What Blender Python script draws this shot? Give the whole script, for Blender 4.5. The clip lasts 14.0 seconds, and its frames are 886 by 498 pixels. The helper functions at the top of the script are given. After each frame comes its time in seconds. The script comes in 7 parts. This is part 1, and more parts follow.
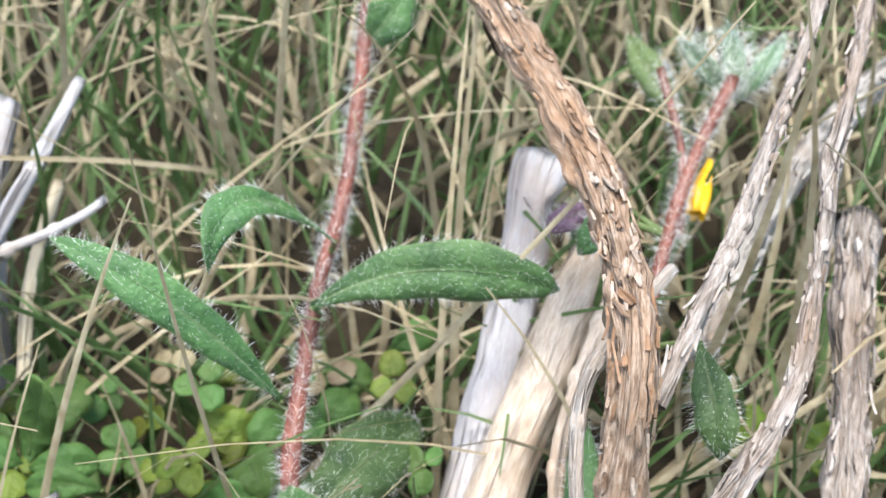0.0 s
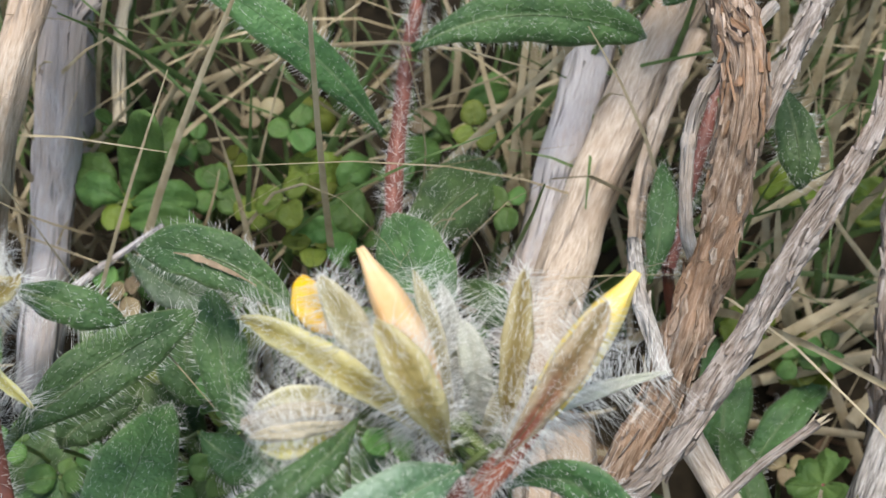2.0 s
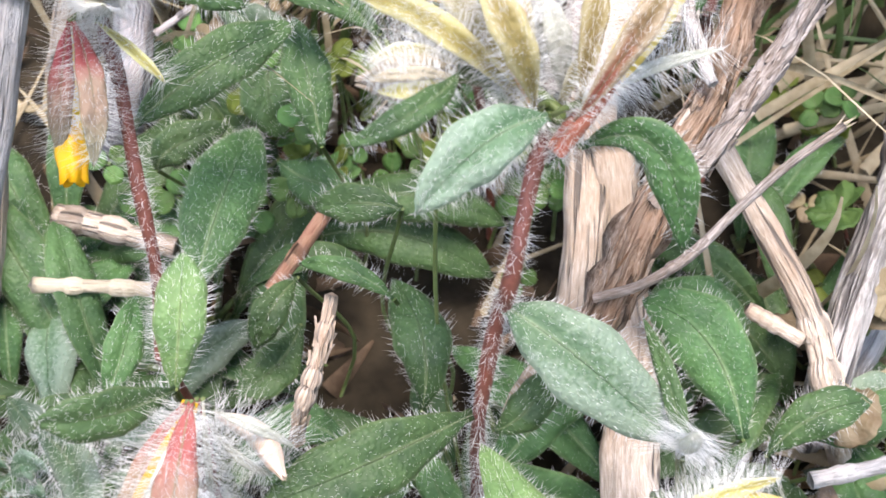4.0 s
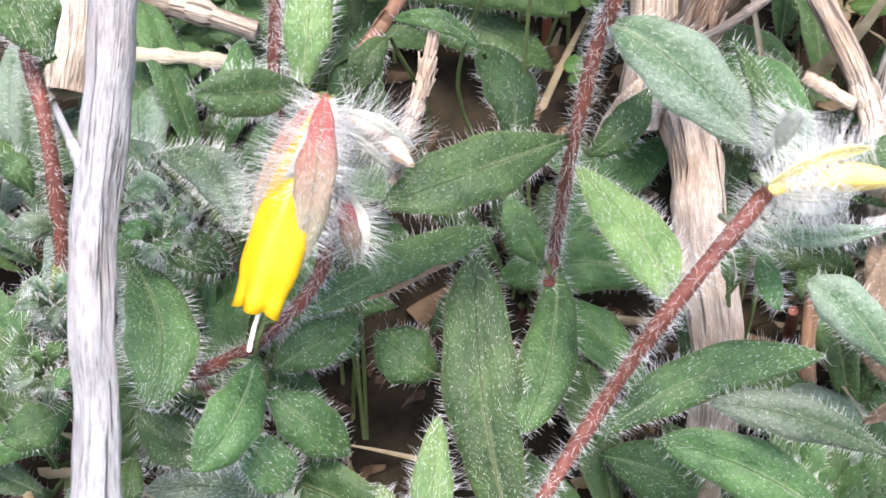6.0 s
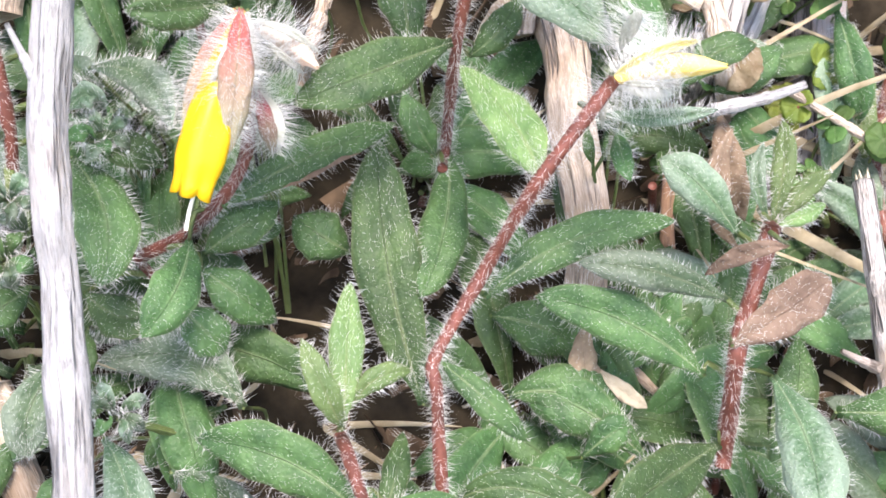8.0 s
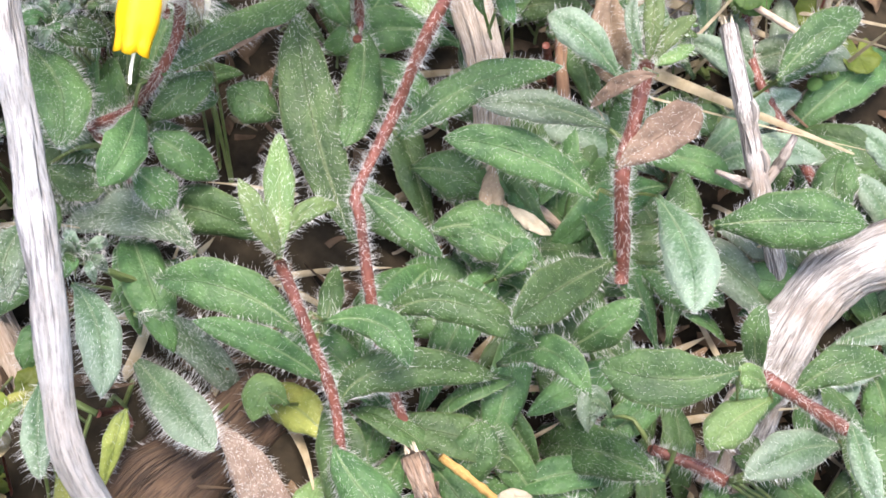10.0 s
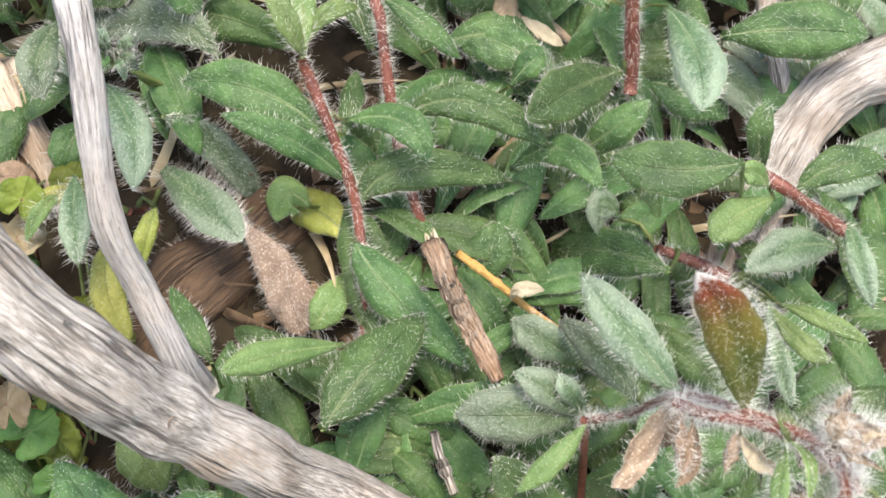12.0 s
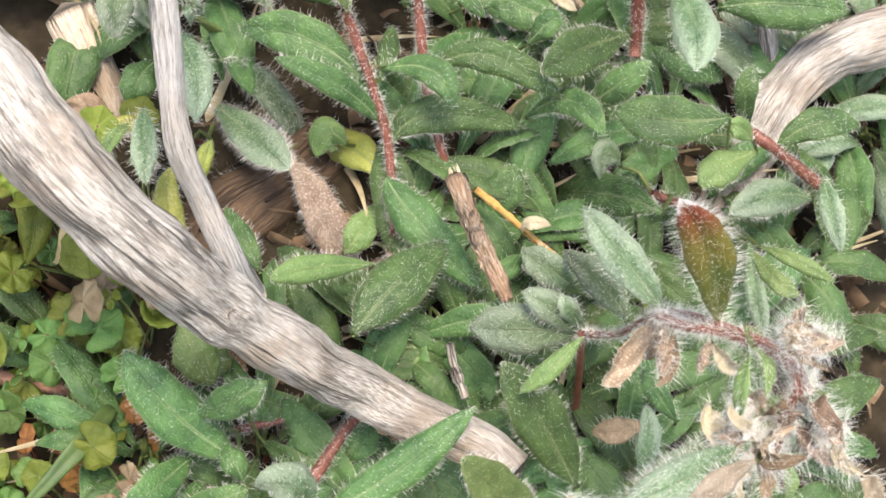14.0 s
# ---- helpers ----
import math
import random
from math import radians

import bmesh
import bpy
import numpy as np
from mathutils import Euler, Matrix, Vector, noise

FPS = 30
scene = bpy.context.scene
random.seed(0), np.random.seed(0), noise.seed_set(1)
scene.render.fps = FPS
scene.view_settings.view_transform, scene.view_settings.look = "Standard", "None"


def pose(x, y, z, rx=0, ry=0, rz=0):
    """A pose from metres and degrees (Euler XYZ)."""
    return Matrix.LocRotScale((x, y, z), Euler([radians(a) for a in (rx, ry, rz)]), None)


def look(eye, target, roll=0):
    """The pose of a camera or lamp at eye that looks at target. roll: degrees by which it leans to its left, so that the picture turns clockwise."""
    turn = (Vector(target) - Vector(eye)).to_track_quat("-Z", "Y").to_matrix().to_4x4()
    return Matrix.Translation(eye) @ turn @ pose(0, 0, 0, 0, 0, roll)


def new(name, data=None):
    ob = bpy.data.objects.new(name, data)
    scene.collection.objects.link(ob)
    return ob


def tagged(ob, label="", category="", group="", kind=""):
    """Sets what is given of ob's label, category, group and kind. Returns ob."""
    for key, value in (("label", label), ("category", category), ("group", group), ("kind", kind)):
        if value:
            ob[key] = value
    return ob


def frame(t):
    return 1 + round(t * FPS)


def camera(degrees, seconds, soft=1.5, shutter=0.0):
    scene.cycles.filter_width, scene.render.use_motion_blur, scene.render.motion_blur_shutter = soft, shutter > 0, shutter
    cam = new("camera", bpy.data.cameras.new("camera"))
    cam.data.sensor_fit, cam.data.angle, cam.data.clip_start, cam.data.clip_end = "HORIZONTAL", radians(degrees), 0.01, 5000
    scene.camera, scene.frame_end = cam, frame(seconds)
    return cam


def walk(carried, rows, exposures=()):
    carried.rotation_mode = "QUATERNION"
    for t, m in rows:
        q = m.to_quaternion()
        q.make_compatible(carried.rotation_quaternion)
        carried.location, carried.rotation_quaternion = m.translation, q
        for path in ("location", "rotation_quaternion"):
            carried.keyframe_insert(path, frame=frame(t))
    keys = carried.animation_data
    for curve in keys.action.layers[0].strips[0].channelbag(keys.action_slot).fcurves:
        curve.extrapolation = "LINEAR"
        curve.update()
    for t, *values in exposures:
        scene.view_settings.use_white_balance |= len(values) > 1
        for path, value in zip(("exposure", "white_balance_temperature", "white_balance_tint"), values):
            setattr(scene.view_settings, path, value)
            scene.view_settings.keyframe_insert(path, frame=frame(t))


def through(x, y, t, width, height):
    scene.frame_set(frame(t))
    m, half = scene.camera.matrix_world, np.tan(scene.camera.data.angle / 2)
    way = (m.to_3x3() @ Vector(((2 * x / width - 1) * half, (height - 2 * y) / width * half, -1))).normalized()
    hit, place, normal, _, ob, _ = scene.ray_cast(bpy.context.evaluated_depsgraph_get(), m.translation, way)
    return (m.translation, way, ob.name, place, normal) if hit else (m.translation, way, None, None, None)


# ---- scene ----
SKY, SUN = 0.15, 2.0
EXPOSURES = [(0, 2.12, 6450, 10), (1.0, 2.15, 6300, 11), (1.4, 1.6, 6500, 10), (2.0, 1.35, 6700, 11), (2.5, 1.5, 6700, 11), (3.0, 1.85, 6600, 18), (6.0, 2.06, 6600, 21), (7.0, 2.16, 6650, 21), (8.5, 2.22, 6750, 21), (11, 2.13, 6780, 18), (12, 1.95, 7300, 15), (13, 1.91, 7600, 15), (14, 1.99, 7500, 15)]
PLANE = (-0.0923, 0.7537, -0.1259)

cam = camera(39.2, 14.0, soft=1.5)
PATH = [
    (0, (0.04833, 0.07258, 0.16354), (0.03079, 0.25741, 0.08918), -4.961),
    (0.5, (0.04459, 0.07014, 0.16207), (0.02917, 0.25331, 0.08327), -4.847),
    (1, (0.03359, 0.06710, 0.16635), (0.02536, 0.24669, 0.07871), -3.320),
    (1.5, (0.03114, 0.06156, 0.16372), (0.02113, 0.23752, 0.06918), -3.081),
    (2, (0.03002, 0.05701, 0.15847), (0.01897, 0.23032, 0.05926), -3.110),
    (2.5, (0.02749, 0.05354, 0.15753), (0.01768, 0.22450, 0.05421), -2.316),
    (3, (0.02772, 0.04436, 0.15700), (0.01646, 0.21386, 0.05144), -2.501),
    (3.5, (0.02803, 0.03796, 0.15460), (0.01636, 0.20336, 0.04276), -2.503),
    (3.7, (0.02574, 0.03445, 0.15224), (0.01460, 0.19814, 0.03787), -2.497),
    (5.8, (-0.00166, 0.00318, 0.13108), (-0.00138, 0.16860, 0.01866), 0.251),
    (6, (0.00001, 0.00000, 0.12760), (0.00001, 0.16384, 0.01289), -0.000),
    (6.5, (0.00256, -0.00262, 0.12905), (0.00254, 0.15269, 0.00304), -0.735),
    (7, (0.00422, -0.00940, 0.13191), (0.01025, 0.14653, 0.00682), 0.018),
    (7.5, (0.00706, -0.01776, 0.13529), (0.01876, 0.13874, 0.01132), 1.349),
    (8, (0.00144, -0.02531, 0.14056), (0.01445, 0.12985, 0.01504), 0.685),
    (8.5, (0.00511, -0.04174, 0.14539), (0.02097, 0.11249, 0.01905), -0.179),
    (8.7, (0.00687, -0.04621, 0.14280), (0.02348, 0.10798, 0.01652), -0.746),
    (10.8, (0.00505, -0.06866, 0.13683), (0.02238, 0.08169, 0.00609), -2.293),
    (11, (0.00379, -0.06989, 0.13534), (0.02096, 0.07935, 0.00331), -2.298),
    (11.5, (-0.00038, -0.07286, 0.13282), (0.01620, 0.07319, -0.00281), -2.351),
    (12, (-0.00056, -0.08177, 0.13126), (0.01621, 0.06132, -0.00746), -2.042),
    (12.5, (-0.00614, -0.08939, 0.12522), (0.00863, 0.04986, -0.01757), -1.132),
    (13, (-0.00927, -0.09529, 0.11481), (0.00324, 0.04356, -0.02859), -1.149),
    (13.5, (-0.00720, -0.10639, 0.12465), (0.00661, 0.03554, -0.01558), -0.508),
    (14, (-0.00628, -0.10935, 0.14710), (0.00883, 0.03109, 0.00551), -0.199),
]
walk(cam, [(t, look(eye, target, roll)) for t, eye, target, roll in PATH], EXPOSURES)
cam.data.dof.use_dof, cam.data.dof.aperture_fstop = True, 44


# ---- light ----
world = bpy.data.worlds.new("overcast_sky")
scene.world = world
world.use_nodes = True
wn = world.node_tree
sky = wn.nodes.new("ShaderNodeTexSky")
sky.sky_type, sky.sun_disc = "NISHITA", False
sky.sun_elevation, sky.sun_rotation = radians(52), radians(200)
wn.nodes["Background"].inputs["Strength"].default_value = SKY
wn.links.new(sky.outputs[0], wn.nodes["Background"].inputs["Color"])
sun = new("sun", bpy.data.lights.new("sun", "SUN"))
sun.data.energy, sun.data.angle, sun.data.color = SUN, radians(25), (1.0, 0.95, 0.87)
sun.matrix_world = look((0.1, -0.22, 1.0), (0, 0.1, 0))


# ---- materials ----
def nodes_of(name, rough=0.6, spec=0.3):
    m = bpy.data.materials.new(name)
    m.use_nodes = True
    nt = m.node_tree
    b = nt.nodes["Principled BSDF"]
    b.inputs["Roughness"].default_value = rough
    b.inputs["Specular IOR Level"].default_value = spec
    return m, nt, b


def tex_noise(nt, vec, scale, detail=4.0, rough=0.55):
    n = nt.nodes.new("ShaderNodeTexNoise")
    n.inputs["Scale"].default_value, n.inputs["Detail"].default_value, n.inputs["Roughness"].default_value = scale, detail, rough
    nt.links.new(vec, n.inputs["Vector"])
    return n.outputs["Fac"]


def ramp(nt, fac, *stops):
    r = nt.nodes.new("ShaderNodeValToRGB")
    e = r.color_ramp.elements
    while len(e) < len(stops):
        e.new(0.5)
    for el, (p, c) in zip(e, stops):
        el.position, el.color = p, (*c, 1)
    nt.links.new(fac, r.inputs[0])
    return r.outputs[0]


def mix(nt, fac, a, b, blend="MIX"):
    n = nt.nodes.new("ShaderNodeMix")
    n.data_type, n.blend_type = "RGBA", blend
    for s, v in ((n.inputs[0], fac), (n.inputs[6], a), (n.inputs[7], b)):
        if isinstance(v, (int, float)):
            s.default_value = v
        elif isinstance(v, tuple):
            s.default_value = (*v, 1)
        else:
            nt.links.new(v, s)
    return n.outputs[2]


def math_node(nt, op, a, b=0.0, c=None):
    n = nt.nodes.new("ShaderNodeMath")
    n.operation = op
    for i, v in enumerate((a, b) if c is None else (a, b, c)):
        if isinstance(v, (int, float)):
            n.inputs[i].default_value = v
        else:
            nt.links.new(v, n.inputs[i])
    return n.outputs[0]


def bumped(nt, b, height, strength, dist):
    n = nt.nodes.new("ShaderNodeBump")
    n.inputs["Strength"].default_value, n.inputs["Distance"].default_value = strength, dist
    nt.links.new(height, n.inputs["Height"])
    nt.links.new(n.outputs[0], b.inputs["Normal"])


def leaf_material(name, dark, light, vein=(0.20, 0.26, 0.12), dots=0.38, rough=0.42, tip=None, mid=None, through=0.18, veins=0.75, frost=0.0, cap=0.0, margin=None):
    """A hairy leaf: mottled blade, pale midrib, pale hair roots; tip and mid tint it along its length."""
    m, nt, b = nodes_of(name, rough + 0.06, 0.22)
    tc = nt.nodes.new("ShaderNodeTexCoord")
    uv = nt.nodes.new("ShaderNodeSeparateXYZ")
    nt.links.new(tc.outputs["UV"], uv.inputs[0])
    u, v = uv.outputs[0], uv.outputs[1]
    info = nt.nodes.new("ShaderNodeObjectInfo")
    big = tex_noise(nt, tc.outputs["Object"], 190, 3)
    fine = tex_noise(nt, tc.outputs["Object"], 1500, 4)
    col = ramp(nt, big, (0.3, dark), (0.7, light))
    if tip:
        wob = math_node(nt, "ADD", v, math_node(nt, "MULTIPLY", math_node(nt, "SUBTRACT", big, 0.5), 0.5))
        if mid:
            col = mix(nt, ramp(nt, wob, (0.3, (0, 0, 0)), (0.55, (1, 1, 1))), col, mid)
        col = mix(nt, ramp(nt, wob, (0.62, (0, 0, 0)), (0.85, (1, 1, 1))), col, tip)
    side = math_node(nt, "ABSOLUTE", math_node(nt, "SUBTRACT", u, 0.5))
    rib = ramp(nt, side, (0.012, (1, 1, 1)), (0.060, (0, 0, 0)))
    groove = ramp(nt, side, (0.004, (1, 1, 1)), (0.016, (0, 0, 0)))
    near = ramp(nt, v, (0.12, (1, 1, 1)), (0.72, (0, 0, 0)))
    col = mix(nt, math_node(nt, "MULTIPLY", math_node(nt, "MULTIPLY", rib, near), veins), col, vein)
    # Shade of the midrib fold, put into the colour as a dark line.
    col = mix(nt, math_node(nt, "MULTIPLY", groove, 0.30), col, tuple(x * 0.4 for x in dark))
    rim = ramp(nt, side, (0.44, (0, 0, 0)), (0.5, (1, 1, 1)))
    col = mix(nt, math_node(nt, "MULTIPLY", rim, 0.35), col, vein)
    if margin:
        col = mix(nt, ramp(nt, math_node(nt, "ADD", side, math_node(nt, "MULTIPLY", math_node(nt, "SUBTRACT", big, 0.5), 0.3)), (0.17, (0, 0, 0)), (0.40, (1, 1, 1))), col, margin)
    vor = nt.nodes.new("ShaderNodeTexVoronoi")
    vor.inputs["Scale"].default_value = 1400
    nt.links.new(tc.outputs["Object"], vor.inputs["Vector"])
    spot = ramp(nt, vor.outputs["Distance"], (0.06, (1, 1, 1)), (0.17, (0, 0, 0))) if dots < 1 else ramp(nt, vor.outputs["Distance"], (0.16, (1, 1, 1)), (0.32, (0, 0, 0)))
    quilt = ramp(nt, vor.outputs["Distance"], (0.15, (0, 0, 0)), (0.75, (1, 1, 1)))
    # Hollows between the hair roots: their shade is painted as darker blade colour.
    col = mix(nt, math_node(nt, "MULTIPLY", quilt, 0.22 if through < 0.25 else 0.05), col, tuple(x * 0.45 for x in dark))
    col = mix(nt, math_node(nt, "MULTIPLY", spot, dots * 0.6), col, (0.40, 0.47, 0.34) if dots < 1 else (0.66, 0.60, 0.50))
    col = mix(nt, math_node(nt, "MULTIPLY", fine, 0.06), col, (0.35, 0.42, 0.30))
    if frost:
        felt = math_node(nt, "ADD", math_node(nt, "ADD", math_node(nt, "MULTIPLY", v, 0.55), math_node(nt, "MULTIPLY", side, 0.9)), math_node(nt, "MULTIPLY", fine, 0.75))
        col = mix(nt, math_node(nt, "MULTIPLY", ramp(nt, felt, (0.72, (0, 0, 0)), (1.15, (1, 1, 1))), frost), col, (0.46, 0.51, 0.43))
    if cap:
        felt = math_node(nt, "ADD", math_node(nt, "ADD", v, math_node(nt, "MULTIPLY", side, 0.16)), math_node(nt, "MULTIPLY", math_node(nt, "SUBTRACT", fine, 0.5), 0.22))
        col = mix(nt, math_node(nt, "MULTIPLY", ramp(nt, felt, (0.955, (0, 0, 0)), (1.02, (1, 1, 1))), cap), col, (0.72, 0.70, 0.66))
    hsv = nt.nodes.new("ShaderNodeHueSaturation")
    nt.links.new(col, hsv.inputs["Color"])
    nt.links.new(math_node(nt, "MULTIPLY_ADD", info.outputs["Random"], 0.55, 0.66), hsv.inputs["Value"])
    nt.links.new(math_node(nt, "MULTIPLY_ADD", info.outputs["Random"], 0.03, 0.485), hsv.inputs["Hue"])
    nt.links.new(hsv.outputs[0], b.inputs["Base Color"])
    h = math_node(nt, "ADD", math_node(nt, "MULTIPLY", spot, 0.5), math_node(nt, "SUBTRACT", math_node(nt, "SUBTRACT", math_node(nt, "MULTIPLY", fine, 0.6), math_node(nt, "MULTIPLY", quilt, 0.3)), groove))
    bumped(nt, b, math_node(nt, "ADD", h, math_node(nt, "MULTIPLY", tex_noise(nt, tc.outputs["Object"], 600, 2), 0.9)), 0.6, 0.0005)
    tr = nt.nodes.new("ShaderNodeBsdfTranslucent")
    nt.links.new(hsv.outputs[0], tr.inputs["Color"])
    ms = nt.nodes.new("ShaderNodeMixShader")
    ms.inputs[0].default_value = through
    out = nt.nodes["Material Output"]
    nt.links.new(b.outputs[0], ms.inputs[1])
    nt.links.new(tr.outputs[0], ms.inputs[2])
    nt.links.new(ms.outputs[0], out.inputs["Surface"])
    return m


def wood_material(name, dark, mid, pale, streak=1.0, rough=0.8, warm=(0.30, 0.19, 0.10), stops=(0.24, 0.40, 0.66), bleach=0.0, flaky=0.0):
    """Weathered wood: fibres and short cracks along the stem, brown stains, grey streaks, bleached patches."""
    m, nt, b = nodes_of(name, rough, 0.2)
    tc = nt.nodes.new("ShaderNodeTexCoord")
    warp = nt.nodes.new("ShaderNodeMix")
    warp.data_type = "VECTOR"
    swirl = nt.nodes.new("ShaderNodeTexNoise")
    swirl.inputs["Scale"].default_value, swirl.inputs["Detail"].default_value = 120, 2
    nt.links.new(tc.outputs["Object"], swirl.inputs["Vector"])
    warp.inputs[0].default_value = 0.0004
    nt.links.new(tc.outputs["UV"], warp.inputs[4])
    nt.links.new(swirl.outputs["Color"], warp.inputs[5])

    def along(across, length, detail=4, rough_=0.6, shift=0.0):
        mp = nt.nodes.new("ShaderNodeMapping")
        mp.inputs["Scale"].default_value = (across, length, 1)
        mp.inputs["Location"].default_value = (shift, shift * 0.7, shift)
        nt.links.new(warp.outputs[1], mp.inputs[0])
        return tex_noise(nt, mp.outputs[0], 1.0, detail, rough_)

    def ridge(n, wide):
        return ramp(nt, math_node(nt, "ABSOLUTE", math_node(nt, "SUBTRACT", n, 0.5)), (wide * 0.3, (1, 1, 1)), (wide, (0, 0, 0)))

    def gate(n, lo, hi):
        return ramp(nt, n, (lo, (0, 0, 0)), (hi, (1, 1, 1)))

    fib, fibre = along(3600, 400, 4, 0.65), along(1300, 230, 5, 0.7, 3.1)
    both = math_node(nt, "ADD", math_node(nt, "MULTIPLY", fib, 0.62), math_node(nt, "MULTIPLY", fibre, 0.38))
    blot = tex_noise(nt, tc.outputs["Object"], 95, 5, 0.65)
    fine = tex_noise(nt, tc.outputs["Object"], 3000, 3)
    col = ramp(nt, both, *zip([0.5 + (p - 0.48) * 0.95 for p in stops], (dark, mid, pale)))
    grey = math_node(nt, "MULTIPLY", gate(along(200, 34, 6, 0.8, 7.7), 0.47, 0.68), gate(fibre, 0.36, 0.62))
    col = mix(nt, math_node(nt, "MULTIPLY", grey, min(0.6, 0.36 * streak)), col, tuple(0.55 * x + 0.45 * y for x, y in zip(dark, mid)))
    if bleach:
        sheen = gate(math_node(nt, "ADD", tex_noise(nt, tc.outputs["Object"], 70, 4), math_node(nt, "MULTIPLY", math_node(nt, "SUBTRACT", fibre, 0.5), 0.6)), 0.42, 0.56)
        col = mix(nt, math_node(nt, "MULTIPLY", sheen, bleach), col, tuple(min(0.8, x * 1.28) for x in pale))
    stain = gate(math_node(nt, "ADD", tex_noise(nt, tc.outputs["Object"], 48, 4, 0.6), math_node(nt, "MULTIPLY", math_node(nt, "SUBTRACT", fibre, 0.5), 0.5)), 0.47, 0.62)
    col = mix(nt, math_node(nt, "MULTIPLY", stain, min(0.8, 0.58 * streak)), col, warm)
    col = mix(nt, math_node(nt, "MULTIPLY", gate(blot, 0.56, 0.70), 0.30 * streak), col, dark)
    hairline = math_node(nt, "MULTIPLY", ridge(along(650, 30, 3, 0.5, 1.9), 0.030), gate(along(400, 60, 2, 0.5, 5.3), 0.50, 0.58))
    col = mix(nt, math_node(nt, "MULTIPLY", hairline, 0.62 * min(1.0, streak + 0.05)), col, (0.07, 0.055, 0.042))
    crack = math_node(nt, "MULTIPLY", ridge(along(170, 9, 4, 0.55, 9.2), 0.017), gate(along(90, 28, 2, 0.5, 2.6), 0.46, 0.52))
    col = mix(nt, math_node(nt, "MULTIPLY", crack, 0.92 * min(1.0, streak + 0.2)), col, (0.020, 0.014, 0.010))
    isl = nt.nodes.new("ShaderNodeNewGeometry")
    if flaky:
        col = mix(nt, flaky, col, ramp(nt, math_node(nt, "ADD", math_node(nt, "MULTIPLY", isl.outputs["Random Per Island"], 0.7), math_node(nt, "MULTIPLY", fibre, 0.3)), (0.18, dark), (0.40, warm), (0.62, mid), (0.85, pale)))
    else:
        col = mix(nt, math_node(nt, "MULTIPLY", isl.outputs["Random Per Island"], 0.3), col, pale)
    nt.links.new(col, b.inputs["Base Color"])
    h = math_node(nt, "SUBTRACT", math_node(nt, "ADD", both, math_node(nt, "MULTIPLY", fine, 0.25)), math_node(nt, "ADD", math_node(nt, "MULTIPLY", crack, 1.3), math_node(nt, "MULTIPLY", hairline, 0.5)))
    bumped(nt, b, h, 0.9, 0.0007)
    return m


def plain_material(name, dark, light, scale=900, rough=0.5, spec=0.3, bump=0.3, through=0.0):
    m, nt, b = nodes_of(name, rough, spec)
    tc = nt.nodes.new("ShaderNodeTexCoord")
    a = tex_noise(nt, tc.outputs["Object"], scale, 4)
    c = tex_noise(nt, tc.outputs["Object"], scale * 0.13, 3)
    f = math_node(nt, "ADD", math_node(nt, "MULTIPLY", a, 0.5), math_node(nt, "MULTIPLY", c, 0.5))
    col = ramp(nt, f, (0.36, dark), (0.64, light))
    isl = nt.nodes.new("ShaderNodeNewGeometry")
    col = mix(nt, math_node(nt, "MULTIPLY", isl.outputs["Random Per Island"], 0.35), col, tuple(x * 0.55 for x in dark))
    nt.links.new(col, b.inputs["Base Color"])
    bumped(nt, b, a, bump, 0.0004)
    if through:
        tr = nt.nodes.new("ShaderNodeBsdfTranslucent")
        nt.links.new(col, tr.inputs["Color"])
        ms = nt.nodes.new("ShaderNodeMixShader")
        ms.inputs[0].default_value = through
        nt.links.new(b.outputs[0], ms.inputs[1])
        nt.links.new(tr.outputs[0], ms.inputs[2])
        nt.links.new(ms.outputs[0], nt.nodes["Material Output"].inputs["Surface"])
    return m


GREEN = leaf_material("green_leaf", (0.024, 0.066, 0.018), (0.076, 0.152, 0.044), vein=(0.26, 0.33, 0.16), dots=0.5)
PALE = leaf_material("silvery_leaf", (0.042, 0.088, 0.038), (0.098, 0.160, 0.078), vein=(0.24, 0.30, 0.17), dots=0.6, frost=0.22)
LIGHT = leaf_material("fresh_leaf", (0.085, 0.150, 0.045), (0.150, 0.225, 0.075), vein=(0.3, 0.34, 0.15))
YELLOW = leaf_material("yellowing_leaf", (0.22, 0.26, 0.05), (0.36, 0.38, 0.09), dots=0.15)
AUTUMN = leaf_material("red_tipped_leaf", (0.065, 0.105, 0.014), (0.135, 0.160, 0.026), tip=(0.230, 0.058, 0.015), mid=(0.175, 0.160, 0.024), dots=0.75, cap=0.9)
DEAD = leaf_material("withered_leaf", (0.26, 0.185, 0.125), (0.46, 0.37, 0.275), vein=(0.4, 0.3, 0.22), dots=1.35, rough=0.7)
DEADB = leaf_material("brown_withered_leaf", (0.15, 0.098, 0.064), (0.28, 0.195, 0.13), vein=(0.28, 0.19, 0.12), dots=0.9, rough=0.7)
PURPLE = leaf_material("purple_bud_leaf", (0.12, 0.06, 0.09), (0.22, 0.12, 0.16), dots=0.3)
YSEP = leaf_material("yellow_olive_lobe", (0.30, 0.26, 0.11), (0.48, 0.44, 0.25), vein=(0.5, 0.45, 0.25), dots=0.2, through=0.35, margin=(0.62, 0.58, 0.38))
WHITE = leaf_material("woolly_bract", (0.48, 0.50, 0.40), (0.66, 0.66, 0.56), vein=(0.6, 0.56, 0.4), dots=0.3, through=0.35)
SEPAL = leaf_material("olive_sepal", (0.27, 0.21, 0.055), (0.44, 0.37, 0.125), vein=(0.54, 0.48, 0.2), dots=0.5, through=0.4, margin=(0.66, 0.60, 0.30))
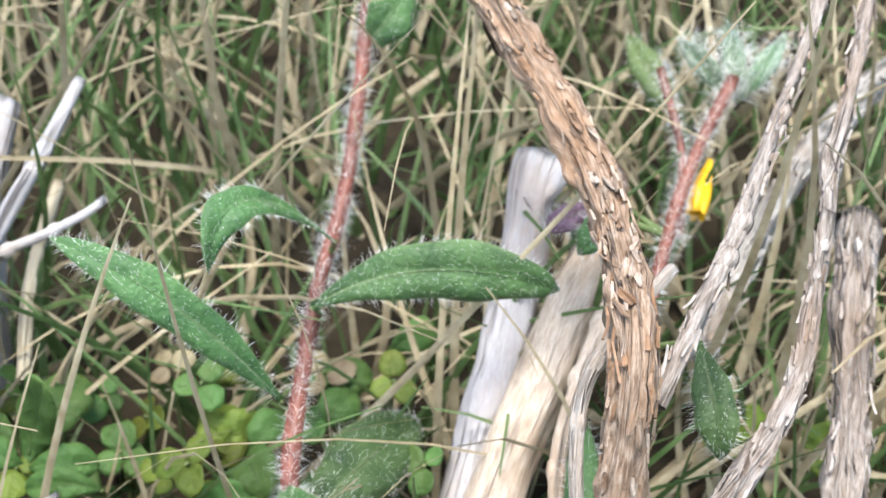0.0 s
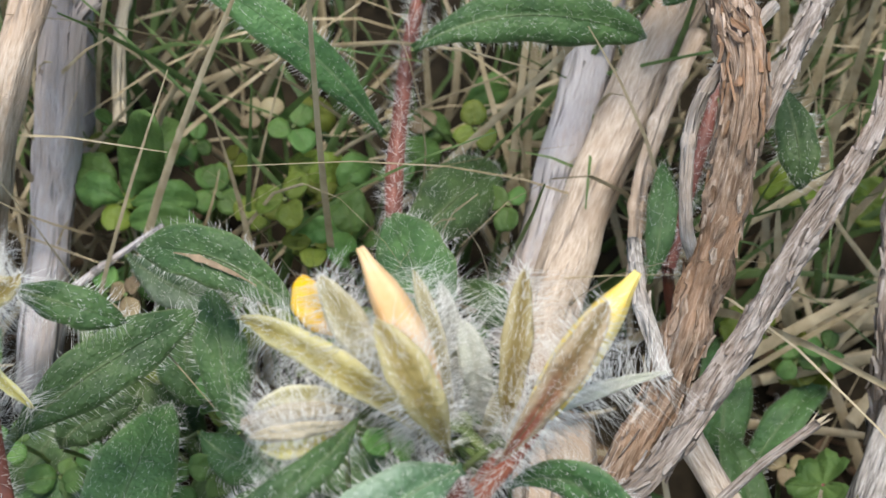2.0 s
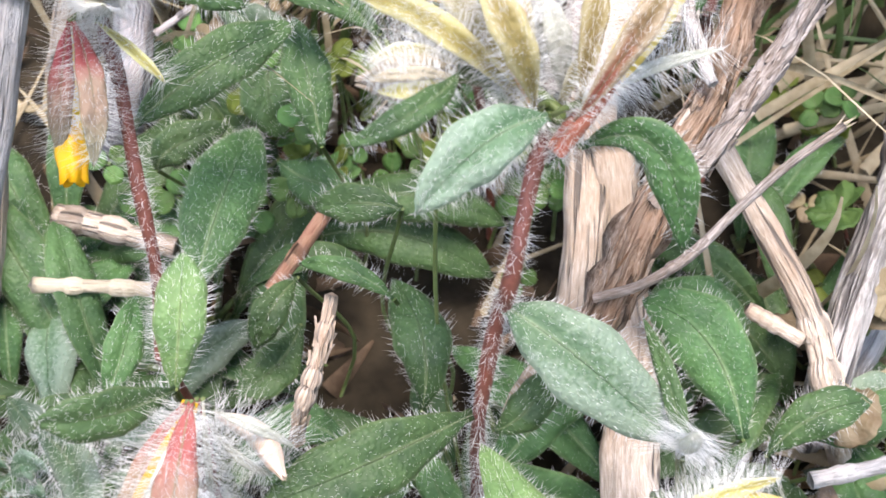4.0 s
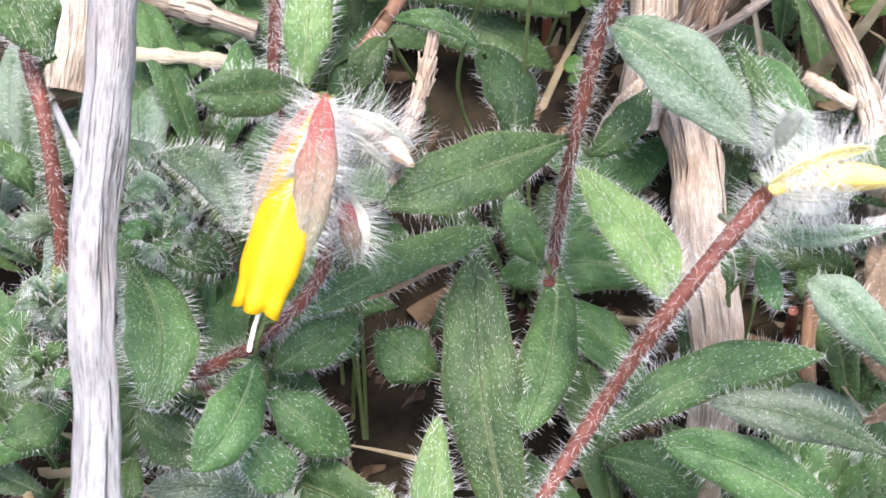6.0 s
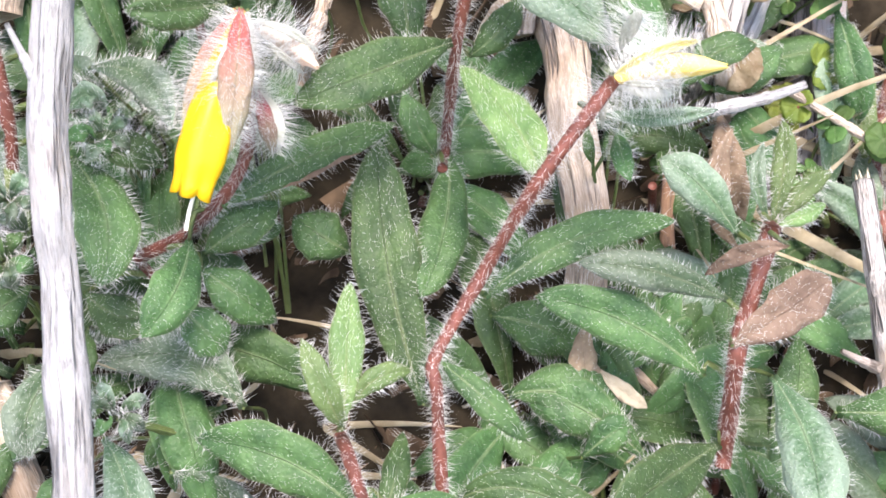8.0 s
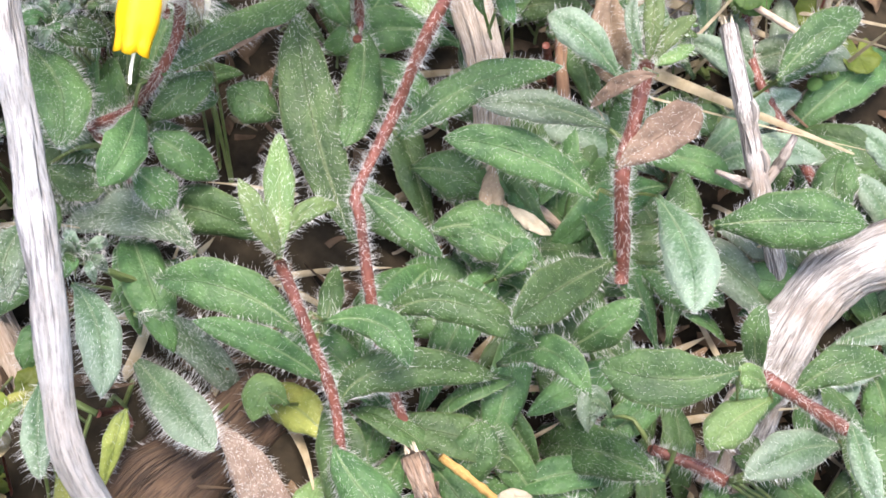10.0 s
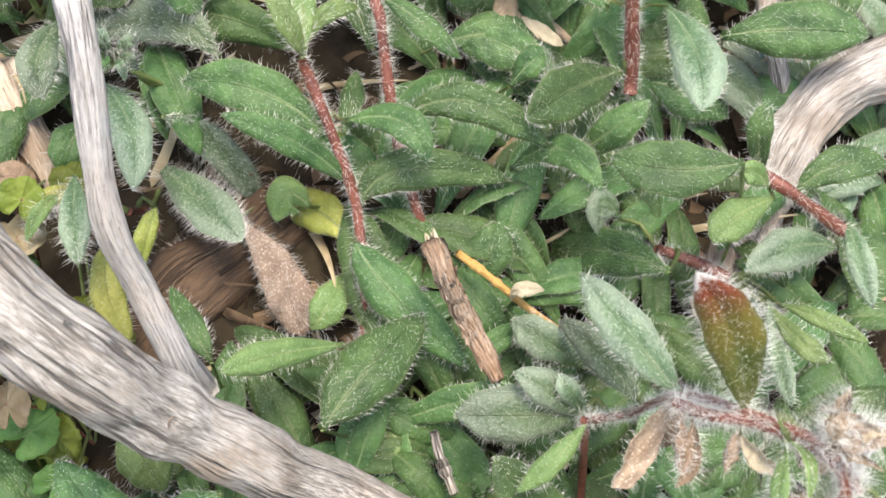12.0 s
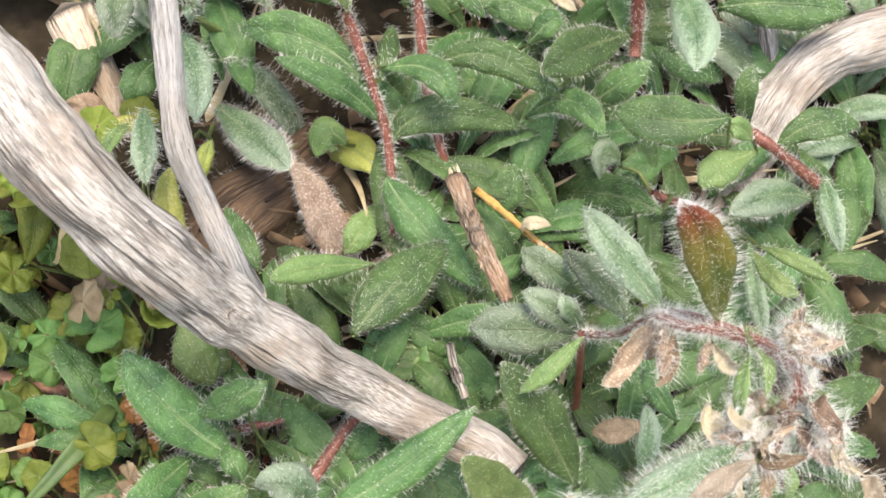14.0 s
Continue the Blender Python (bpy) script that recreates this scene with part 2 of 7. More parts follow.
SEPALR = leaf_material("olive_sepal_red_base", (0.36, 0.12, 0.065), (0.46, 0.20, 0.10), tip=(0.30, 0.24, 0.09), mid=(0.32, 0.22, 0.09), dots=0.45, through=0.35, margin=(0.60, 0.50, 0.30))
REDSEP = leaf_material("crimson_sepal", (0.30, 0.045, 0.050), (0.46, 0.13, 0.13), tip=(0.38, 0.34, 0.23), mid=(0.36, 0.25, 0.18), dots=0.3, through=0.45)
PETAL = plain_material("yellow_petal", (0.70, 0.34, 0.003), (0.84, 0.57, 0.015), 260, 0.35, 0.4, 0.15, 0.3)
YELLOWP = plain_material("pale_yellow_petal", (0.78, 0.55, 0.05), (0.92, 0.82, 0.34), 200, 0.4, 0.3, 0.15, 0.3)
ORANGE = plain_material("withered_orange_petal", (0.66, 0.40, 0.16), (0.86, 0.66, 0.40), 300, 0.5, 0.3, 0.3, 0.3)
PINKW = plain_material("faded_pink_petal", (0.62, 0.36, 0.26), (0.82, 0.70, 0.52), 220, 0.5, 0.3, 0.3, 0.3)
STYLE = plain_material("pale_style", (0.72, 0.72, 0.55), (0.8, 0.8, 0.66), 600)
STEM = plain_material("red_stem", (0.085, 0.028, 0.018), (0.200, 0.066, 0.042), 700, 0.5, 0.35, 0.5)
PINKST = plain_material("orange_red_flower_stalk", (0.30, 0.085, 0.05), (0.44, 0.17, 0.10), 500, 0.5, 0.3, 0.3)
STALK = plain_material("green_stalk", (0.07, 0.11, 0.03), (0.14, 0.17, 0.06), 700, 0.5)
HAIR = plain_material("white_hairs", (0.76, 0.76, 0.70), (0.88, 0.88, 0.83), 300, 0.4, 0.4, 0.0, 0.35)
GREY = wood_material("weathered_grey_wood", (0.085, 0.074, 0.060), (0.230, 0.208, 0.178), (0.43, 0.41, 0.375), 1.2, warm=(0.165, 0.105, 0.055), stops=(0.39, 0.475, 0.57), bleach=0.3)
GREYB = wood_material("bluish_grey_wood", (0.19, 0.172, 0.165), (0.33, 0.31, 0.30), (0.48, 0.458, 0.445), 0.8)
WHITEWOOD = wood_material("bleached_wood", (0.13, 0.126, 0.117), (0.245, 0.24, 0.228), (0.325, 0.32, 0.303), 0.35, stops=(0.37, 0.45, 0.56), bleach=0.2)
TAN = wood_material("tan_dead_wood", (0.20, 0.14, 0.09), (0.40, 0.320, 0.235), (0.58, 0.50, 0.41), warm=(0.27, 0.165, 0.085), stops=(0.34, 0.46, 0.60))
# The dark tone paints crevice shadow between pale ridges; warm and mid are bark.
BARK = wood_material("peeling_bark", (0.045, 0.028, 0.017), (0.26, 0.195, 0.140), (0.52, 0.45, 0.37), 1.2, warm=(0.24, 0.125, 0.060), stops=(0.40, 0.49, 0.60), flaky=0.42)
BARKG = wood_material("grey_bark", (0.060, 0.048, 0.038), (0.235, 0.205, 0.175), (0.46, 0.42, 0.38), 1.1, warm=(0.19, 0.125, 0.08), stops=(0.37, 0.47, 0.58), flaky=0.4)
BROWNW = wood_material("decayed_brown_wood", (0.018, 0.012, 0.008), (0.065, 0.041, 0.025), (0.15, 0.102, 0.066), 1.2, warm=(0.085, 0.048, 0.024), stops=(0.34, 0.46, 0.62))
AMBERW = wood_material("orange_brown_stalk", (0.17, 0.085, 0.022), (0.33, 0.185, 0.050), (0.48, 0.31, 0.11), 0.6)
STRAWW = wood_material("straw_stalk", (0.30, 0.24, 0.14), (0.46, 0.39, 0.26), (0.58, 0.51, 0.38), 0.4)
STEMW = wood_material("reddish_dry_stem", (0.09, 0.035, 0.022), (0.22, 0.10, 0.06), (0.36, 0.22, 0.15))
STRAW = plain_material("dry_grass", (0.24, 0.19, 0.105), (0.48, 0.41, 0.27), 400, 0.6, 0.25, 0.2, 0.2)
BLADE = plain_material("green_grass", (0.045, 0.088, 0.024), (0.13, 0.195, 0.065), 300, 0.5, 0.3, 0.2, 0.25)
CLOVER = leaf_material("ground_cover_leaf", (0.050, 0.125, 0.026), (0.120, 0.225, 0.055), vein=(0.17, 0.25, 0.09), dots=0.0, through=0.4)
CLOVERY = leaf_material("yellowish_cover_leaf", (0.085, 0.130, 0.012), (0.185, 0.225, 0.035), vein=(0.2, 0.24, 0.06), dots=0.0, through=0.4)
CLOVERB = leaf_material("browning_cover_leaf", (0.16, 0.11, 0.055), (0.31, 0.25, 0.15), vein=(0.3, 0.27, 0.15), dots=0.0, through=0.25)
RUST = leaf_material("orange_brown_dead_leaf", (0.20, 0.085, 0.020), (0.36, 0.18, 0.045), vein=(0.3, 0.2, 0.08), dots=0.1, rough=0.65)
BROWNL = leaf_material("dark_curled_bract", (0.10, 0.065, 0.04), (0.20, 0.135, 0.08), vein=(0.2, 0.15, 0.1), dots=0.4, rough=0.7)
CREAM = leaf_material("cream_dried_bract", (0.31, 0.255, 0.175), (0.47, 0.405, 0.30), vein=(0.46, 0.38, 0.27), dots=0.4, rough=0.7, through=0.3)
SOIL = plain_material("soil_and_litter", (0.010, 0.008, 0.005), (0.045, 0.035, 0.021), 260, 0.9, 0.1, 1.0)
LITTER = plain_material("brown_leaf_litter", (0.050, 0.032, 0.018), (0.20, 0.135, 0.080), 300, 0.8, 0.2, 0.5, 0.1)


# ---- shapes ----
def vec(p):
    return np.array(p, float) * 0.001


GROUND_A, GROUND_B, GROUND_C = PLANE


def slope(x, y):
    """Height of the bare hillside."""
    far = np.clip(y, -0.6, 1.6)
    return GROUND_A * np.clip(x, -1, 1) + GROUND_B * (0.5 + 1.1 * np.tanh((far - 0.5) / 1.1)) + GROUND_C


def ground_z(x, y):
    b = noise.noise((x * 40, y * 40, 0)) * 0.005 + noise.noise((x * 130, y * 130, 3)) * 0.002
    dip = min(1.0, max(0.0, (-0.045 - x) / 0.03)) * min(1.0, max(0.0, (0.13 - y) / 0.04)) * min(1.0, max(0.0, (x + 0.30) / 0.1))
    return float(slope(x, y)) + b - 0.026 * dip * dip * (3 - 2 * dip)


def mesh_object(name, verts, faces, mat, uv=None, parent=None, label="", smooth=True, kind=""):
    me = bpy.data.meshes.new(name)
    me.from_pydata([tuple(v) for v in verts], [], [tuple(f) for f in faces])
    me.materials.append(mat)
    if uv is not None:
        lay = me.uv_layers.new(name="UVMap")
        idx = np.empty(len(me.loops), int)
        me.loops.foreach_get("vertex_index", idx)
        lay.data.foreach_set("uv", np.asarray(uv, float)[idx].ravel())
    me.polygons.foreach_set("use_smooth", [smooth] * len(me.polygons))
    me.update()
    ob = new(name, me)
    if parent is not None:
        ob.parent = parent
        ob.matrix_parent_inverse = Matrix.Translation(parent.location).inverted() if parent.parent is None else Matrix()
    if label or kind:
        tagged(ob, label=label, kind=kind)
    return ob


def unit(v):
    return v / (np.linalg.norm(v, axis=-1, keepdims=True) + 1e-12)


def spikes(rng, pos, direc, length, radius):
    """Thin three-sided bristles: vertices and faces."""
    n = len(pos)
    d = unit(direc)
    ref = np.where(np.abs(d[:, 2:3]) < 0.9, [[0, 0, 1.0]], [[1.0, 0, 0]])
    a = unit(np.cross(d, ref))
    b = np.cross(d, a)
    ring = [pos + radius * (math.cos(k) * a + math.sin(k) * b) for k in (0, 2.094, 4.189)]
    tip = pos + d * length[:, None]
    v = np.stack([*ring, tip], 1).reshape(-1, 3)
    f = (np.arange(n)[:, None, None] * 4 + np.array([[0, 1, 3], [1, 2, 3], [2, 0, 3]])[None]).reshape(-1, 3)
    return v, f


RNG = np.random.default_rng(7)


def spline(pts, step):
    """A smooth line through the points, about one point each step."""
    p = np.array(pts, float)
    p = np.vstack([2 * p[0] - p[1], p, 2 * p[-1] - p[-2]])
    out = []
    for i in range(1, len(p) - 2):
        n = max(2, int(np.linalg.norm(p[i + 1] - p[i]) / step))
        for u in np.arange(n) / n:
            out.append(0.5 * (2 * p[i] + (p[i + 1] - p[i - 1]) * u + (2 * p[i - 1] - 5 * p[i] + 4 * p[i + 1] - p[i + 2]) * u**2
                              + (3 * p[i] - p[i - 1] - 3 * p[i + 1] + p[i + 2]) * u**3))
    out.append(p[-2])
    return np.array(out)


def frames_along(line):
    """Tangent, side and normal at each point, with no sudden twist."""
    t = unit(np.gradient(line, axis=0))
    s = np.cross(t[0], (0.3, 0.2, 0.9))
    side = []
    for k in t:
        s = unit(s - k * (s @ k))
        side.append(s)
    side = np.array(side)
    return t, side, np.cross(t, side)


def tube(line, radii, sides, lump=0.0, seed=0, grain=0.0):
    """A tube with capped ends: vertices, faces, uv (metres around and along)."""
    t, s, n = frames_along(line)
    along = np.concatenate([[0], np.cumsum(np.linalg.norm(np.diff(line, axis=0), axis=1))])
    ang = np.arange(sides) * 2 * math.pi / sides
    verts, uv = [], []
    for i, c in enumerate(line):
        for k, a in enumerate(ang):
            r = radii[i]
            if lump:
                r *= 1 + lump * noise.noise((math.cos(a) * 1.3 + seed, math.sin(a) * 1.3, along[i] * 90))
                r *= 1 + grain * noise.noise((math.cos(a) * 4 + seed, math.sin(a) * 4, along[i] * 45))
                r *= 1 + grain * 0.75 * noise.noise((math.cos(a) * 9 + seed, math.sin(a) * 9, along[i] * (300 if grain > 0.3 else 110)))
                r *= 1 + lump * 0.6 * noise.noise((seed, 7.7, along[i] * 160))
                if grain > 0.3:
                    r *= 1 - 0.24 * max(0.0, 0.22 - abs(noise.noise((math.cos(a) * 2.6 + seed, math.sin(a) * 2.6 + 5, along[i] * 55)))) / 0.22
            verts.append(c + r * (math.cos(a) * s[i] + math.sin(a) * n[i]))
            uv.append((abs(a - math.pi) * radii[0] + seed * 0.006, along[i]))
    m = len(line)
    faces = [(i * sides + k, i * sides + (k + 1) % sides, (i + 1) * sides + (k + 1) % sides, (i + 1) * sides + k) for i in range(m - 1) for k in range(sides)]
    for i, way in ((0, -1), (m - 1, 1)):
        verts.append(line[i] + t[i] * way * radii[i] * 0.5)
        uv.append((seed * 0.006, along[i] + way * 0.002))
        c = len(verts) - 1
        faces += [(c, i * sides + (k + 1) % sides, i * sides + k)[::way] for k in range(sides)]
    return verts, faces, uv


ROOTS = {}


def plant(label, category="plant", kind_name="hairy_plant"):
    """A plant: an empty, set on the ground once its stem is known."""
    ob = tagged(new(kind_name), label=label, category=category, group="bristly herbs on the bank" if kind_name == "hairy_plant" else "")
    ROOTS[ob.name] = []
    return ob


def stem(owner, pts, radius, mat, hairy=1.0):
    """A bristly stem through the points (mm), top or bottom first."""
    p = [vec(q) for q in pts]
    line = spline(p, 0.0022)
    r = np.full(len(line), radius * 0.00074) * (1 + 0.08 * np.sin(np.arange(len(line)) * 0.9))
    v, f, uv = tube(line, r, 10, 0.12, len(ROOTS))
    ob = mesh_object("stem", v, f, mat, uv, owner)
    ROOTS[owner.name].append(line)
    if hairy:
        t, s, n = frames_along(line)
        m = int(len(line) * 62 * hairy)
        i = RNG.integers(0, len(line), m)
        a = RNG.uniform(0, 6.283, m)
        out = np.cos(a)[:, None] * s[i] + np.sin(a)[:, None] * n[i]
        pos = line[i] + out * r[i][:, None] * 0.95 + t[i] * RNG.uniform(-0.0012, 0.0012, (m, 1))
        d = out + 0.35 * t[i] * RNG.normal(0, 1, (m, 1)) + 0.25 * RNG.normal(0, 1, (m, 3))
        hv, hf = spikes(RNG, pos, d, RNG.uniform(0.0008, 0.0026, m) * (0.8 + 0.3 * hairy), 0.000028)
        mesh_object("hairs", hv, hf, HAIR, None, ob, "white bristles", kind="stuff")
    return ob


def leaf(owner, base, mid, tip_at, width, face, mat, tip=1.0, hairy=1.0, scar=0, curl=0.0):
    """One bristly leaf: base, middle and tip in mm, its width in mm and the way its upper side faces."""
    b, m, e = vec(base), vec(mid), vec(tip_at)
    c = 2 * m - 0.5 * (b + e)
    n, across = (28, 11) if mat in (DEAD, DEADB, CREAM) else (22, 11)
    s = np.linspace(0, 1, n)
    line = (1 - s)[:, None] ** 2 * b + 2 * ((1 - s) * s)[:, None] * c + (s**2)[:, None] * e
    t = unit(np.gradient(line, axis=0))
    up0 = np.array(face, float)
    bend = RNG.normal(0, 0.10)
    side = unit(np.cross(up0, t))
    up = np.cross(t, side)
    if curl:
        turn = (curl * s**1.4)[:, None]
        step = np.linalg.norm(np.diff(line, axis=0), axis=1)[:, None]
        way = unit(t * np.cos(turn) + up * np.sin(turn))
        line = np.concatenate([b[None], b + np.cumsum(way[:-1] * step, axis=0)])
        t, up = way, unit(up * np.cos(turn) - t * np.sin(turn))
        side = np.cross(up, t)
    tw = bend * (s - 0.3) * (5 if mat in (DEAD, DEADB, CREAM) else 3.5)
    side, up = side * np.cos(tw)[:, None] + up * np.sin(tw)[:, None], up * np.cos(tw)[:, None] - side * np.sin(tw)[:, None]
    prof = s ** 0.95 * (1 - s) ** (0.78 * tip)
    prof /= prof.max()
    prof = np.maximum(prof, 0.16 * (1 - s) + 0.02)
    half = 0.00046 * width * prof * (1 + 0.05 * np.sin(s * 19 + RNG.uniform(0, 6)))
    x = np.linspace(-1, 1, across)
    fold, roll = RNG.uniform(0.26, 0.46), RNG.uniform(0.30, 0.60)
    lift = fold * np.abs(x) - roll * np.abs(x) ** 3
    dry = mat in (DEAD, DEADB, CREAM, BROWNL) and curl
    if dry:
        lift = (0.95 + 0.5 * fold) * np.abs(x) ** 1.5
    crumple = 0.12 if mat in (SEPAL, SEPALR, REDSEP, YSEP) else 0.30 if dry else 0.17 if mat in (DEAD, DEADB, CREAM) else 0.07
    wav = crumple * np.sin(s[:, None] * 15 + x[None] * 2.5 + RNG.uniform(0, 6)) * np.abs(x)[None] + crumple * 0.5 * np.sin(s[:, None] * 31 + x[None] * 5 + RNG.uniform(0, 6))
    top = line[:, None] + side[:, None] * (half[:, None] * x[None])[..., None] + up[:, None] * (half[:, None] * (lift[None] + wav))[..., None]
    thick = 0.00028 * (1 - 0.75 * np.abs(x) ** 3)[None, :, None]
    low = top - up[:, None] * thick
    verts = np.concatenate([top.reshape(-1, 3), low.reshape(-1, 3)])
    uv1 = np.stack(np.meshgrid((x + 1) / 2, s), -1).reshape(-1, 2)
    k = n * across
    faces = []
    for i in range(n - 1):
        for j in range(across - 1):
            q = i * across + j
            faces.append((q, q + 1, q + across + 1, q + across))
            faces.append((k + q + across, k + q + across + 1, k + q + 1, k + q))
        for j in (0, across - 1):
            q = i * across + j
            r = (q, q + across, k + q + across, k + q)
            faces.append(r if j == 0 else r[::-1])
    for i in (0, n - 1):
        for j in range(across - 1):
            q = i * across + j
            r = (q + 1, q, k + q, k + q + 1)
            faces.append(r if i == 0 else r[::-1])
    ob = mesh_object("leaf", verts, faces, mat, np.concatenate([uv1, uv1]), owner)
    ROOTS[owner.name + "_leaf"] = ROOTS.get(owner.name + "_leaf", []) + [(b, ob)]
    if scar:
        sv = []
        lo, hi = (5, 16) if scar == 1 else (7, 17)
        for i in range(lo, hi):
            w = (0.05 + 0.26 * math.sin(math.pi * (i - lo + 0.4) / (hi - lo))) * RNG.uniform(0.35, 1.2)
            for q in ((0.22 + w * 0.5, 0.22 - w * 0.5) if scar == 1 else (-1.03, -1.03 + w * (0.4 if i in (lo, hi - 1) else 1.0))):
                z = fold * abs(q) - roll * abs(q) ** 3 + 0.06 * (scar == 1)
                sv.append(line[i] + side[i] * half[i] * q + up[i] * (half[i] * z + 0.00045))
        sf = [(2 * i, 2 * i + 1, 2 * i + 3, 2 * i + 2) for i in range(hi - lo - 1)]
        mesh_object("dry_patch", sv, sf, DEADB, [(0.2, 0.5)] * len(sv), ob, "tan dried patch")
    if hairy:
        length = np.linalg.norm(e - b)
        area = length * width * 0.001
        wool = max(0.0, hairy - 1.5)
        ne, ns = int(length * 1000 * (5.6 * min(hairy, 1.5) + 8 * wool)), int(area * 1e6 * (1.9 * min(hairy, 1.5) + 1.0 * wool))
        grid = top
        # bristles along both margins, then over the blade
        i = RNG.uniform(0.4, n - 1.01, ne + ns)
        j = np.concatenate([RNG.choice([0, across - 1.001], ne), RNG.uniform(0.2, across - 1.2, ns)])
        i0, j0 = i.astype(int), j.astype(int)
        fi, fj = (i - i0)[:, None], (j - j0)[:, None]
        i1, j1 = i0 + 1, np.minimum(j0 + 1, across - 1)
        pos = grid[i0, j0] * (1 - fi) * (1 - fj) + grid[i1, j0] * fi * (1 - fj) + grid[i0, j1] * (1 - fi) * fj + grid[i1, j1] * fi * fj
        sgn = np.where(j < across / 2, -1.0, 1.0)[:, None]
        edge = (np.arange(ne + ns) < ne)[:, None]
        d = np.where(edge, side[i0] * sgn + up[i0] * 0.25 + t[i0] * 0.35, up[i0] * 0.75 + t[i0] * 0.9)
        d = d + RNG.normal(0, 0.28, d.shape)
        ln = np.where(edge[:, 0], RNG.uniform(0.0008, 0.0020, ne + ns), RNG.uniform(0.00025, 0.00065, ne + ns)) * (0.6 + 0.4 * hairy + 1.2 * wool)
        hv, hf = spikes(RNG, pos, d, ln, np.where(edge, 0.000029, 0.000024))
        mesh_object("hairs", hv, hf, HAIR, None, ob, "white bristles", kind="stuff")
    return ob


def bloom(owner, pts, radius, mat, closed=0):
    """A tubular flower from its base to its mouth (mm), with five lobes at the mouth."""
    line = spline([vec(q) for q in pts], 0.0012)
    n, sides = len(line), 40
    s = np.linspace(0, 1, n)
    if closed:
        prof = 0.14 + 0.86 * np.sin(math.pi * np.clip(s * 0.92 + 0.02, 0, 1)) ** 0.9
        prof *= np.where(s > 0.85, 1 - (s - 0.85) * 3.0, 1)
    else:
        prof = 0.26 + 0.72 * np.sin(math.pi * np.clip(s, 0, 1) * 0.64) ** 1.2
        prof *= np.where(s > 0.84, 1 - (s - 0.84) * 1.7, 1)
    t, a, b = frames_along(line)
    verts, faces, uv = [], [], []
    for shell in (1.0, 0.9):
        for i in range(n):
            for k in range(sides):
                th = k * 2 * math.pi / sides
                lobe = 1 + (0.03 + 0.03 * s[i]) * math.cos(5 * th)
                push = t[i] * 0.0007 * abs(math.cos(2.5 * th)) ** 0.6 * max(0.0, (s[i] - 0.9) * 10)
                flare = 1 + (0 if closed else 0.26 * max(0.0, s[i] - 0.93) * 14 * abs(math.cos(2.5 * th)))
                verts.append(line[i] + push + radius * 0.001 * prof[i] * lobe * flare * shell * (math.cos(th) * a[i] + math.sin(th) * b[i]))
                uv.append((k / sides, s[i]))
    k0 = n * sides
    for i in range(n - 1):
        for k in range(sides):
            q, r = i * sides + k, i * sides + (k + 1) % sides
            faces.append((q, r, r + sides, q + sides))
            faces.append((k0 + q + sides, k0 + r + sides, k0 + r, k0 + q))
    for k in range(sides):
        q, r = (n - 1) * sides + k, (n - 1) * sides + (k + 1) % sides
        faces.append((q, r, k0 + r, k0 + q))
    return mesh_object("corolla", verts, faces, mat, uv, owner, "tubular flower corolla")


